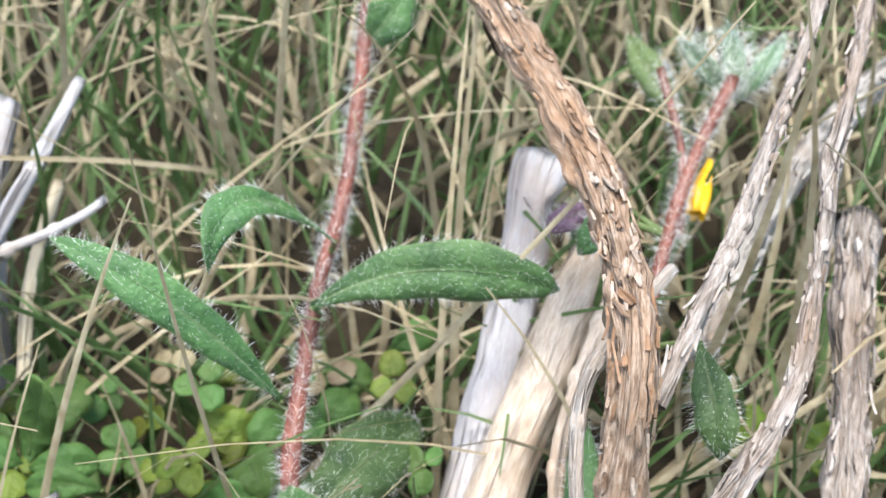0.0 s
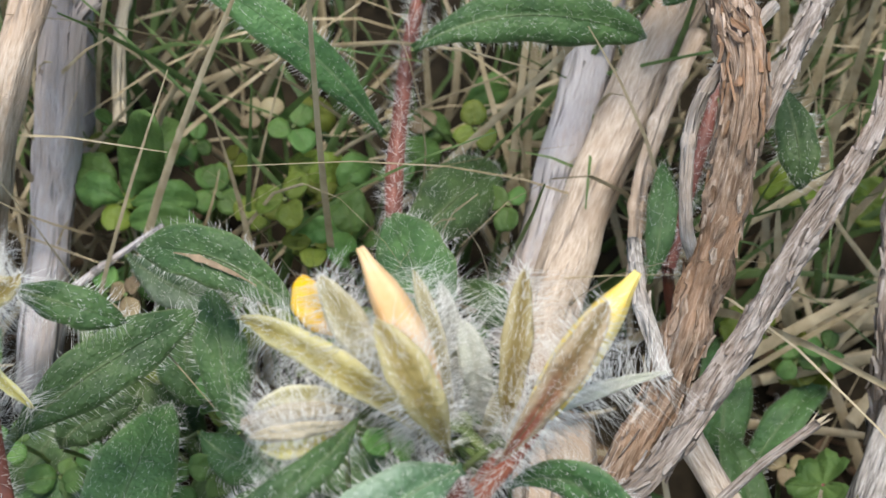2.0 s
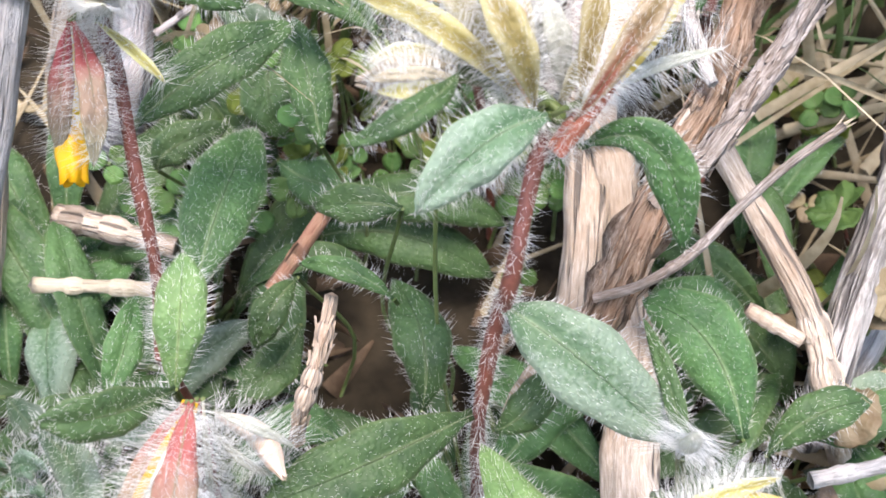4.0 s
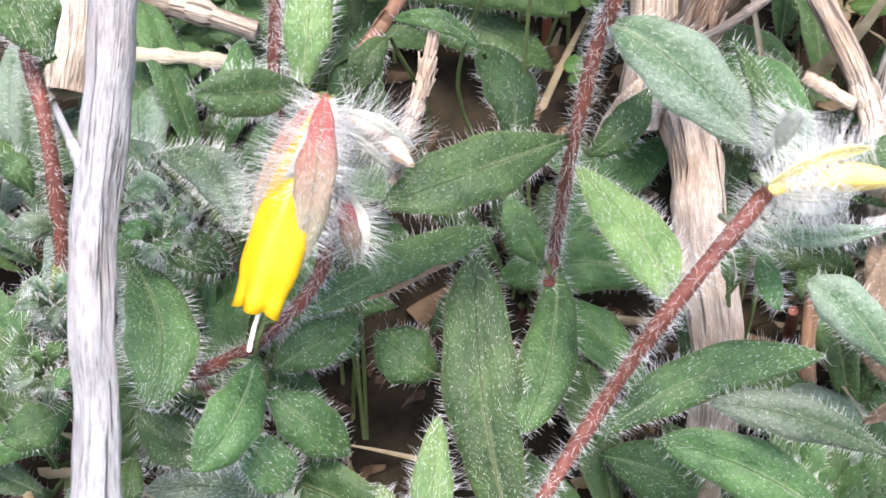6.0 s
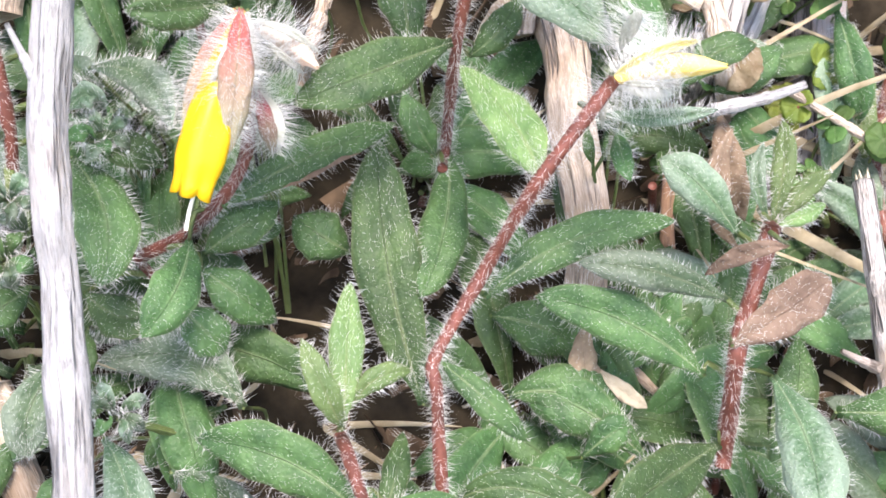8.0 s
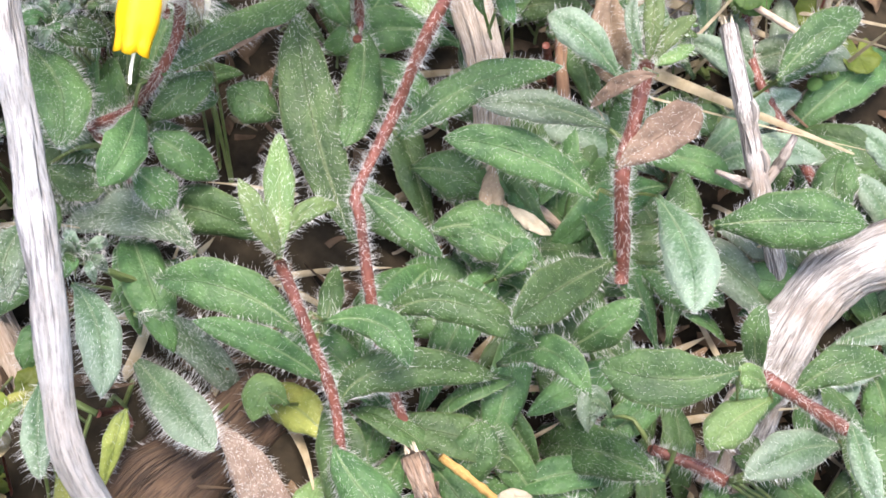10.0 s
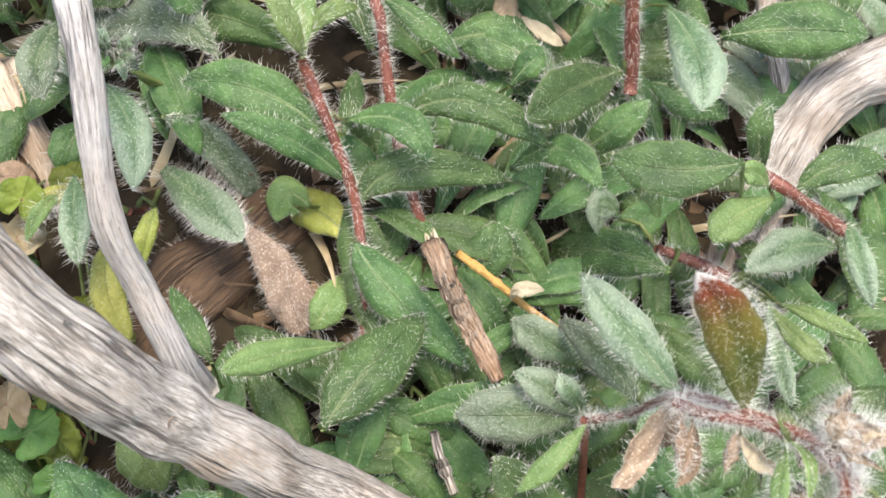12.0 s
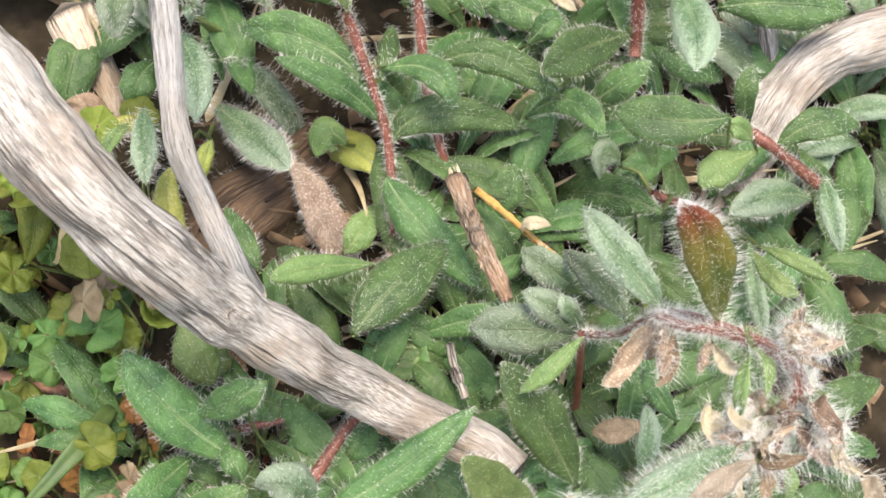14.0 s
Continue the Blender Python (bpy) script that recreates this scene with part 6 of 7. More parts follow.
leaf(plant_red, (56.3, 4.1, -19.7), (49.3, 5.1, -13.8), (48.1, 10.3, -13.8), 4.6, (0.30, -0.85, 0.45), CREAM, hairy=1.9, curl=0.6)
leaf(plant_red, (57.2, 5.3, -19.9), (52.0, 7.3, -13.5), (52.5, 12.7, -13.7), 4.2, (0.50, -0.80, 0.30), CREAM, hairy=1.9, curl=0.9)
leaf(plant_red, (56.3, 2.9, -18.8), (51.1, 2.7, -13.2), (48.7, 4.8, -14.9), 2.6, (0.10, -0.60, 0.80), DEAD, hairy=1.8, curl=1.6)
leaf(plant_red, (55.6, 5.2, -19.5), (52.0, 6.1, -13.3), (55.3, 10.3, -14.4), 3.0, (-0.30, -0.90, 0.30), CREAM, hairy=1.8, curl=1.2)
leaf(plant_red, (58.2, 6.7, -20.4), (57.1, 9.6, -14.9), (59.6, 13.5, -15.0), 3.6, (-0.20, -0.90, 0.30), CREAM, hairy=1.9, curl=0.8)
leaf(plant_red, (62.3, 5.6, -21.1), (62.6, 7.3, -16.5), (65.9, 12.4, -16.8), 5.0, (0.00, -0.80, 0.60), WHITE, hairy=2.9)
leaf(plant_red, (60.6, 5.5, -20.0), (59.1, 7.1, -15.7), (60.2, 12.1, -16.3), 3.6, (0.20, -0.80, 0.60), WHITE, hairy=2.9)
leaf(plant_red, (67.3, 16.1, -20.1), (69.7, 17.3, -17.3), (72.2, 20.3, -18.2), 6.0, (0.00, -0.80, 0.60), WHITE, hairy=2.6)
leaf(plant_red, (63.0, 7.3, -10.2), (64.6, 2.2, -9.4), (66.7, -0.6, -14.8), 3.8, (0.40, -0.85, 0.35), DEADB, hairy=2.2, curl=0.7)
leaf(plant_red, (63.7, 7.2, -11.6), (67.0, 2.9, -12.0), (69.3, 1.3, -15.5), 2.8, (0.60, -0.60, 0.50), DEAD, hairy=2.2, curl=-0.8)
leaf(plant_red, (68.2, 1.8, -13.7), (64.6, -2.6, -13.5), (60.8, -0.4, -13.8), 3.0, (0.20, -0.50, 0.85), DEAD, hairy=2.2, curl=1.0)
leaf(plant_red, (55.3, 2.2, -14.6), (56.7, -2.4, -13.4), (62.4, -1.0, -13.5), 2.8, (0.00, -0.70, 0.70), BROWNL, hairy=2.3, curl=0.9)
leaf(plant_red, (65.5, 4.6, -13.3), (63.1, 1.4, -13.2), (66.2, 1.0, -15.4), 2.6, (-0.40, -0.80, 0.40), DEADB, hairy=2.0, curl=1.8)
leaf(plant_red, (58.0, 6.7, -13.5), (59.1, 6.3, -10.2), (59.1, 8.5, -10.1), 2.0, (0.50, -0.80, 0.30), BROWNL, hairy=2.0, curl=1.4)
leaf(plant_red, (55.1, 1.9, -16.4), (55.2, -2.4, -16.4), (54.8, -3.5, -21.1), 3.2, (0.30, -0.70, 0.60), DEADB, hairy=2.2, curl=0.8)
leaf(plant_red, (59.3, 1.0, -18.2), (60.7, -2.2, -18.5), (60.3, -3.6, -23.4), 2.6, (-0.30, -0.70, 0.60), LIGHT, hairy=1.5)
leaf(plant_red, (60.9, 1.2, -18.6), (65.3, -1.0, -16.8), (72.4, -2.9, -20.1), 4.6, (0.10, -0.50, 0.85), GREEN, hairy=1.6)
leaf(plant_red, (71.3, -2.8, -19.3), (72.2, -5.6, -19.2), (74.0, -7.3, -23.5), 3.6, (0.30, -0.70, 0.60), CREAM, hairy=2.0, curl=0.7)
leaf(plant_red, (54.9, 1.7, -13.1), (42.2, -4.8, -11.7), (32.1, -5.4, -17.6), 7.2, (0.10, -0.45, 0.89), PALE, hairy=1.9)
leaf(plant_red, (54.2, -2.2, -12.8), (46.6, -6.5, -12.2), (41.7, -8.2, -18.0), 4.6, (0.25, -0.60, 0.75), CREAM, hairy=1.8)
leaf(plant_red, (56.7, 3.6, -16.3), (54.0, 1.9, -14.1), (51.4, 4.7, -16.0), 2.3, (0.32, -0.70, 0.33), DEADB, hairy=2.3, curl=-1.1)
leaf(plant_red, (57.5, 3.9, -17.1), (56.5, 2.0, -11.9), (59.1, 5.8, -12.1), 2.1, (0.55, -0.70, 0.71), DEAD, hairy=2.0, curl=1.5)
leaf(plant_red, (56.9, 4.3, -20.1), (51.3, 1.1, -16.6), (49.1, 3.6, -18.6), 2.7, (0.09, -0.70, 0.73), DEAD, hairy=1.9, curl=1.6)
leaf(plant_red, (56.4, 2.6, -17.2), (53.0, 1.5, -11.7), (51.4, 4.3, -13.4), 2.0, (0.04, -0.70, 0.48), DEAD, hairy=1.8, curl=-1.7)
leaf(plant_red, (57.5, 4.2, -18.8), (52.9, 1.6, -12.9), (52.0, 5.3, -13.6), 2.4, (0.25, -0.70, 0.37), DEAD, hairy=1.9, curl=-1.1)
leaf(plant_red, (56.2, 3.0, -18.2), (51.9, 0.9, -16.5), (50.3, 2.1, -21.1), 2.4, (-0.21, -0.70, 0.29), DEAD, hairy=2.2, curl=-1.1)
leaf(plant_red, (57.3, 5.4, -19.6), (50.7, 2.6, -13.3), (49.1, 3.8, -16.5), 2.1, (-0.40, -0.70, 0.67), DEADB, hairy=2.1, curl=2.2)
leaf(plant_red, (56.1, 4.1, -16.5), (52.2, 4.6, -12.2), (51.9, 7.8, -15.2), 2.9, (-0.01, -0.70, 0.35), CREAM, hairy=2.3, curl=1.9)
leaf(plant_red, (57.3, 4.3, -17.5), (51.5, 3.1, -10.2), (48.7, 6.6, -11.3), 2.2, (0.47, -0.70, 0.70), CREAM, hairy=1.8, curl=1.1)
leaf(plant_red, (57.7, 3.5, -16.2), (53.9, 1.4, -14.5), (52.7, 6.2, -18.9), 2.5, (-0.12, -0.70, 0.74), CREAM, hairy=2.1, curl=-1.3)
leaf(plant_red, (58.2, 4.0, -17.1), (59.5, 4.6, -11.5), (61.2, 8.6, -11.7), 2.6, (-0.10, -0.70, 0.33), DEADB, hairy=2.0, curl=2.1)
leaf(plant_red, (57.8, 2.7, -17.0), (51.5, -0.2, -16.3), (49.7, 3.3, -21.8), 1.8, (0.20, -0.70, 0.24), CREAM, hairy=2.1, curl=2.1)
leaf(plant_red, (58.9, 5.6, -18.7), (54.6, 1.0, -12.7), (52.5, 3.5, -14.6), 2.7, (0.45, -0.70, 0.53), DEAD, hairy=1.9, curl=1.9)
leaf(plant_red, (57.8, 3.1, -16.8), (53.9, 4.1, -12.0), (54.0, 9.6, -13.3), 1.7, (-0.29, -0.70, 0.66), CREAM, hairy=2.3, curl=-1.1)
leaf(plant_red, (58.1, 3.4, -17.2), (54.5, 2.3, -14.4), (54.2, 7.0, -18.2), 1.7, (0.43, -0.70, 0.44), DEAD, hairy=2.3, curl=1.5)
leaf(plant_red, (66.4, 4.2, -15.1), (66.0, -1.2, -10.0), (70.5, 0.3, -12.4), 1.8, (-0.09, -0.70, 0.68), DEAD, hairy=1.9, curl=-1.2)
leaf(plant_red, (65.8, 2.6, -12.7), (63.8, -0.0, -11.3), (65.9, 0.0, -17.0), 2.3, (0.34, -0.70, 0.56), DEAD, hairy=1.9, curl=1.2)
leaf(plant_red, (65.6, 2.6, -15.2), (65.1, -2.7, -12.6), (66.1, -3.2, -17.2), 2.7, (0.49, -0.70, 0.38), CREAM, hairy=2.2, curl=1.3)
leaf(plant_red, (66.1, 2.7, -14.1), (67.9, 1.2, -11.0), (71.2, 3.5, -12.5), 1.9, (-0.26, -0.70, 0.76), DEADB, hairy=2.2, curl=-0.8)
leaf(plant_red, (64.3, 2.2, -13.3), (65.2, -1.4, -12.5), (68.9, -0.1, -18.7), 2.1, (0.31, -0.70, 0.25), CREAM, hairy=1.9, curl=1.7)
leaf(plant_red, (65.5, 1.1, -14.2), (64.3, -1.5, -12.7), (63.6, -1.3, -17.1), 2.7, (0.34, -0.70, 0.60), CREAM, hairy=2.3, curl=-2.0)
leaf(plant_red, (61.9, 13.9, -4.4), (64.1, 12.1, -1.8), (67.2, 14.7, -5.2), 2.0, (-0.12, -0.70, 0.69), CREAM, hairy=2.2, curl=1.0)
leaf(plant_red, (63.2, 14.6, -5.5), (63.3, 12.9, -0.0), (67.5, 14.7, -2.0), 2.8, (0.57, -0.70, 0.79), DEAD, hairy=2.3, curl=-1.8)
leaf(plant_red, (61.6, 12.1, -3.2), (62.0, 11.8, 0.8), (67.4, 15.9, -3.3), 2.4, (-0.54, -0.70, 0.44), DEAD, hairy=2.1, curl=0.7)
leaf(plant_red, (61.0, 11.6, -3.7), (61.7, 10.8, 0.7), (63.2, 14.7, 0.6), 1.8, (0.13, -0.70, 0.58), DEAD, hairy=2.2, curl=-2.0)
leaf(plant_red, (62.7, 13.0, -4.8), (63.1, 9.9, -2.0), (67.6, 12.0, -3.7), 1.8, (-0.02, -0.70, 0.24), DEADB, hairy=2.1, curl=2.0)

plant_low = plant("dark green hairy herb growing under the fallen branch")
stem(plant_low, [(-18.0, 33.8, -60.8), (-10.3, 41.8, -55.4), (-6.0, 47.3, -55.7)], 1.69, STEM)
stem(plant_low, [(-32.5, 47.8, -58.9), (-22.3, 49.2, -58.8), (-12.2, 50.8, -60.5)], 1.12, STEM)
leaf(plant_low, (-16.7, 19.2, -49.9), (-1.9, 21.2, -41.8), (14.5, 30.1, -35.2), 8.2, (-0.13, -0.64, 0.76), GREEN)
leaf(plant_low, (-30.4, 37.1, -55.0), (-41.2, 39.4, -41.5), (-49.8, 48.4, -32.1), 11.3, (0.29, -0.74, 0.61), GREEN)
leaf(plant_low, (-22.9, 33.9, -27.4), (-29.1, 35.2, -33.4), (-37.8, 40.3, -44.2), 7.4, (-0.63, -0.72, 0.29), GREEN)
leaf(plant_low, (-18.7, 17.0, -51.3), (-18.4, 17.0, -37.3), (-26.2, 20.4, -40.1), 10.7, (0.69, -0.44, 0.58), PALE, hairy=1.4)
leaf(plant_low, (-40.0, 39.1, -54.7), (-44.7, 29.4, -49.1), (-51.4, 22.5, -49.2), 7.6, (0.61, -0.16, 0.77), GREEN)
leaf(plant_low, (-29.8, 31.1, -53.7), (-31.0, 32.3, -48.9), (-33.4, 36.8, -49.0), 5.7, (0.09, -0.59, 0.80), GREEN)
leaf(plant_low, (-29.0, 31.3, -55.6), (-33.7, 29.4, -55.5), (-43.9, 31.5, -60.1), 5.0, (-0.23, -0.63, 0.74), GREEN)
leaf(plant_low, (-40.8, 60.2, -38.7), (-38.1, 54.5, -41.6), (-35.2, 52.0, -49.4), 9.9, (0.17, -0.74, 0.65), LIGHT)
leaf(plant_low, (3.6, 61.9, -51.6), (4.2, 57.2, -51.2), (2.0, 56.9, -55.2), 7.3, (-0.02, -0.58, 0.81), LIGHT)
leaf(plant_low, (-44.6, 27.1, -65.3), (-40.9, 30.5, -59.1), (-39.1, 36.2, -59.0), 6.8, (0.13, -0.62, 0.78), GREEN)
leaf(plant_low, (-10.8, 40.4, -62.4), (-7.5, 41.6, -58.0), (-5.1, 46.7, -58.2), 9.1, (0.04, -0.58, 0.81), GREEN)
leaf(plant_low, (-11.3, 43.0, -72.5), (-15.6, 38.0, -72.0), (-20.3, 35.0, -77.6), 6.2, (0.04, -0.58, 0.82), RUST, hairy=0)
leaf(plant_low, (-51.3, 58.1, -65.4), (-48.1, 51.9, -66.6), (-46.9, 47.8, -73.5), 7.4, (0.14, -0.58, 0.80), RUST, hairy=0)
leaf(plant_low, (-14.3, 47.1, -59.0), (-18.6, 41.4, -59.2), (-23.1, 38.5, -64.7), 8.1, (0.07, -0.60, 0.80), GREEN)
leaf(plant_low, (-39.7, 56.1, -51.9), (-36.1, 57.2, -47.7), (-34.1, 63.4, -47.0), 9.2, (0.16, -0.64, 0.75), LIGHT, hairy=0.5)

plant_stick = plant("hairy herb with pale and browning leaves by the branch")
leaf(plant_stick, (-34.3, 115.4, -27.0), (-24.2, 95.0, -20.9), (-17.0, 80.0, -18.0), 9.3, (-0.41, 0.03, 0.91), PALE, hairy=1.6)
leaf(plant_stick, (-18.8, 96.0, -27.0), (-12.5, 87.5, -32.8), (-9.0, 80.5, -44.7), 9.6, (0.30, -0.80, 0.52), DEAD, hairy=1.5, tip=0.4)
leaf(plant_stick, (-28.4, 99.8, -34.5), (-35.1, 93.7, -37.7), (-35.0, 87.4, -47.1), 5.4, (0.55, -0.70, 0.45), DEADB, hairy=1.6)
leaf(plant_stick, (-17.2, 94.9, -40.1), (-20.7, 89.4, -43.7), (-20.3, 85.3, -51.3), 5.2, (-0.30, -0.80, 0.50), BROWNL, hairy=1.6)
leaf(plant_stick, (-39.9, 87.8, -20.8), (-42.4, 82.2, -25.9), (-39.9, 75.3, -35.7), 6.6, (0.35, -0.65, 0.68), YELLOW, hairy=1.0, tip=0.7)
leaf(plant_stick, (-33.2, 97.2, -22.9), (-35.2, 92.7, -25.3), (-38.7, 87.8, -32.8), 4.8, (0.45, -0.65, 0.60), YELLOW, hairy=0.8)
leaf(plant_stick, (5.4, 91.6, -45.4), (-1.3, 89.8, -44.6), (-5.9, 86.7, -50.9), 6.8, (0.10, -0.75, 0.66), LIGHT, hairy=0.7)
leaf(plant_stick, (-29.9, 107.7, -9.9), (-20.7, 107.2, -18.7), (-13.6, 106.8, -35.9), 7.2, (0.36, -0.90, 0.26), PALE, hairy=1.6)
leaf(plant_stick, (-38.9, 107.5, -1.2), (-34.2, 96.9, -3.3), (-34.9, 89.1, -11.5), 8.0, (0.12, -0.46, 0.88), PALE, hairy=1.6)
leaf(plant_stick, (-44.5, 91.7, -8.7), (-44.3, 82.3, -10.1), (-44.7, 76.6, -16.0), 5.7, (0.25, -0.43, 0.87), PALE, hairy=1.6)
leaf(plant_stick, (-45.1, 114.2, 8.3), (-48.6, 106.5, 6.0), (-48.7, 102.9, 0.2), 7.8, (0.30, -0.62, 0.72), PALE, hairy=1.6)
leaf(plant_stick, (-46.5, 94.8, -14.1), (-49.6, 91.1, -12.7), (-54.4, 90.4, -16.7), 4.3, (0.20, -0.73, 0.65), YELLOW)
leaf(plant_stick, (-23.4, 58.0, -24.0), (-25.7, 62.2, -19.9), (-29.5, 71.9, -19.0), 4.7, (-0.12, -0.38, 0.92), GREEN)
leaf(plant_stick, (-67.6, 80.2, -39.2), (-62.1, 83.4, -31.6), (-60.9, 92.1, -26.8), 6.2, (0.22, -0.76, 0.61), CLOVERB, hairy=0)
leaf(plant_stick, (-73.1, 79.0, -37.6), (-69.5, 83.9, -28.6), (-71.3, 94.2, -22.3), 8.2, (0.26, -0.70, 0.66), CLOVERY, hairy=0)
leaf(plant_stick, (-55.2, 100.6, -19.0), (-57.2, 101.0, -14.9), (-63.8, 102.6, -16.7), 6.1, (0.02, -0.71, 0.71), DEADB, hairy=0.4)
leaf(plant_stick, (-47.8, 92.7, -13.6), (-50.9, 87.7, -12.4), (-54.5, 85.5, -17.4), 3.1, (0.30, -0.65, 0.70), LIGHT, hairy=1.4)
leaf(plant_stick, (-44.0, 109.9, -11.0), (-46.7, 104.3, -11.3), (-48.7, 101.6, -16.8), 8.2, (0.27, -0.65, 0.71), GREEN)

plant_low2 = plant("broad-leaved hairy herb in the shade of the twigs")
leaf(plant_low2, (53.6, 157.2, 27.7), (48.8, 163.3, 39.7), (40.0, 169.7, 42.4), 11.7, (-0.08, -0.80, 0.60), GREEN)
leaf(plant_low2, (56.0, 153.3, 28.5), (61.9, 153.7, 35.5), (69.8, 156.3, 35.5), 6.8, (-0.20, -0.70, 0.69), GREEN)
leaf(plant_low2, (96.5, 135.5, 7.3), (105.7, 140.0, 13.7), (117.2, 146.4, 13.7), 8.6, (0.08, -0.60, 0.79), GREEN)
leaf(plant_low2, (108.9, 118.1, -17.0), (106.2, 122.5, -10.6), (111.9, 130.5, -7.9), 9.7, (-0.36, -0.49, 0.79), GREEN)
leaf(plant_low2, (41.9, 178.8, 31.0), (47.3, 172.9, 29.7), (56.7, 168.0, 25.5), 9.1, (-0.21, -0.66, 0.72), GREEN)
leaf(plant_low2, (40.4, 181.3, 31.0), (49.3, 179.0, 34.1), (55.6, 174.5, 30.5), 10.9, (-0.29, -0.69, 0.66), GREEN)
leaf(plant_low2, (65.5, 162.7, 22.7), (71.8, 161.7, 26.6), (78.6, 167.2, 28.9), 7.1, (-0.04, -0.76, 0.65), GREEN)
leaf(plant_low2, (91.9, 177.8, 29.7), (92.5, 166.5, 24.2), (94.6, 162.9, 14.1), 7.4, (-0.40, -0.69, 0.60), GREEN)
leaf(plant_low2, (-22.0, 120.5, -9.0), (-29.4, 114.8, -9.0), (-34.4, 112.1, -14.2), 6.4, (0.22, -0.73, 0.65), GREEN)
leaf(plant_low2, (-5.0, 97.9, -27.6), (-8.8, 97.6, -23.8), (-11.6, 95.7, -28.7), 8.4, (0.13, -0.71, 0.69), LIGHT)

plant_clover = plant("smooth three-leaved herb with round green leaflets", "herb", "ground_herb")
leaf(plant_clover, (-26.6, 218.9, 75.6), (-24.5, 219.6, 81.3), (-18.7, 212.8, 91.3), 9.2, (-0.20, -0.90, 0.40), CLOVER, hairy=0, tip=0.7)
leaf(plant_clover, (-27.0, 218.5, 75.3), (-29.9, 217.3, 78.0), (-34.7, 220.3, 77.4), 6.2, (-0.03, -0.80, 0.59), CLOVER, hairy=0, tip=0.7)
leaf(plant_clover, (-26.1, 218.2, 75.0), (-20.8, 216.6, 76.7), (-16.2, 219.0, 74.7), 6.2, (0.09, -0.87, 0.48), CLOVER, hairy=0, tip=0.7)
leaf(plant_clover, (-15.5, 216.2, 72.5), (-19.7, 214.2, 74.8), (-26.2, 215.7, 73.1), 4.9, (0.07, -0.86, 0.51), CLOVER, hairy=0, tip=0.7)
leaf(plant_clover, (-3.0, 231.7, 79.1), (-0.0, 231.9, 82.3), (2.0, 236.7, 82.3), 7.4, (0.36, -0.74, 0.57), CLOVERY, hairy=0, tip=0.6)
leaf(plant_clover, (-0.8, 224.3, 73.2), (2.1, 223.6, 75.9), (5.0, 227.5, 75.2), 7.3, (0.28, -0.81, 0.52), CLOVERY, hairy=0, tip=0.6)
leaf(plant_clover, (-0.7, 222.8, 72.1), (1.4, 221.8, 74.6), (-0.5, 227.3, 75.5), 6.0, (0.19, -0.59, 0.78), CLOVERY, hairy=0, tip=0.6)
leaf(plant_clover, (5.2, 223.8, 72.3), (6.3, 224.2, 76.0), (8.9, 228.5, 75.5), 6.0, (0.32, -0.69, 0.65), CLOVER, hairy=0, tip=0.6)
leaf(plant_clover, (16.0, 232.7, 76.0), (17.5, 232.8, 79.3), (17.7, 238.3, 80.1), 8.4, (0.20, -0.61, 0.76), CLOVER, hairy=0, tip=0.6)
leaf(plant_clover, (14.2, 233.0, 76.4), (13.6, 232.2, 79.3), (14.2, 237.7, 80.0), 5.3, (0.10, -0.60, 0.80), CLOVER, hairy=0, tip=0.6)
leaf(plant_clover, (6.2, 218.7, 68.4), (2.1, 216.7, 70.8), (-2.1, 217.6, 68.4), 5.0, (0.11, -0.85, 0.51), CLOVER, hairy=0, tip=0.6)
leaf(plant_clover, (6.3, 218.0, 67.9), (5.7, 219.0, 72.2), (2.6, 224.4, 73.0), 7.6, (-0.02, -0.63, 0.77), CLOVER, hairy=0, tip=0.6)
leaf(plant_clover, (23.0, 241.0, 79.6), (26.6, 240.1, 81.9), (30.2, 243.8, 81.1), 6.3, (0.24, -0.85, 0.47), CLOVER, hairy=0, tip=0.6)
leaf(plant_clover, (6.6, 213.1, 66.1), (5.3, 212.6, 69.4), (6.5, 217.3, 69.3), 5.0, (0.14, -0.59, 0.79), CLOVER, hairy=0, tip=0.6)
leaf(plant_clover, (3.8, 225.0, 73.4), (0.5, 223.7, 76.0), (-2.6, 225.5, 74.3), 6.3, (0.00, -0.90, 0.43), CLOVERY, hairy=0, tip=0.6)
leaf(plant_clover, (-17.1, 201.5, 59.6), (-18.7, 197.5, 60.2), (-21.3, 201.3, 59.8), 5.9, (0.08, -0.84, 0.53), CLOVERY, hairy=0, tip=0.6)
leaf(plant_clover, (-25.9, 219.7, 76.1), (-22.5, 222.9, 81.6), (-20.6, 229.9, 83.3), 8.3, (0.42, -0.66, 0.63), CLOVER, hairy=0, tip=0.6)
leaf(plant_clover, (-28.9, 221.0, 75.4), (-31.5, 221.3, 79.1), (-36.0, 224.3, 78.5), 6.6, (-0.03, -0.72, 0.69), CLOVER, hairy=0, tip=0.6)
leaf(plant_clover, (13.4, 227.0, 74.0), (16.2, 227.4, 77.5), (18.4, 232.4, 77.6), 6.8, (0.29, -0.71, 0.65), CLOVER, hairy=0, tip=0.6)
leaf(plant_clover, (14.3, 225.6, 72.8), (18.7, 223.2, 74.1), (21.8, 224.4, 71.3), 6.7, (-0.02, -0.85, 0.53), CLOVER, hairy=0, tip=0.6)
leaf(plant_clover, (1.9, 223.7, 72.5), (-0.2, 223.9, 76.3), (-0.2, 230.1, 77.6), 6.7, (0.09, -0.59, 0.80), CLOVERY, hairy=0, tip=0.6)

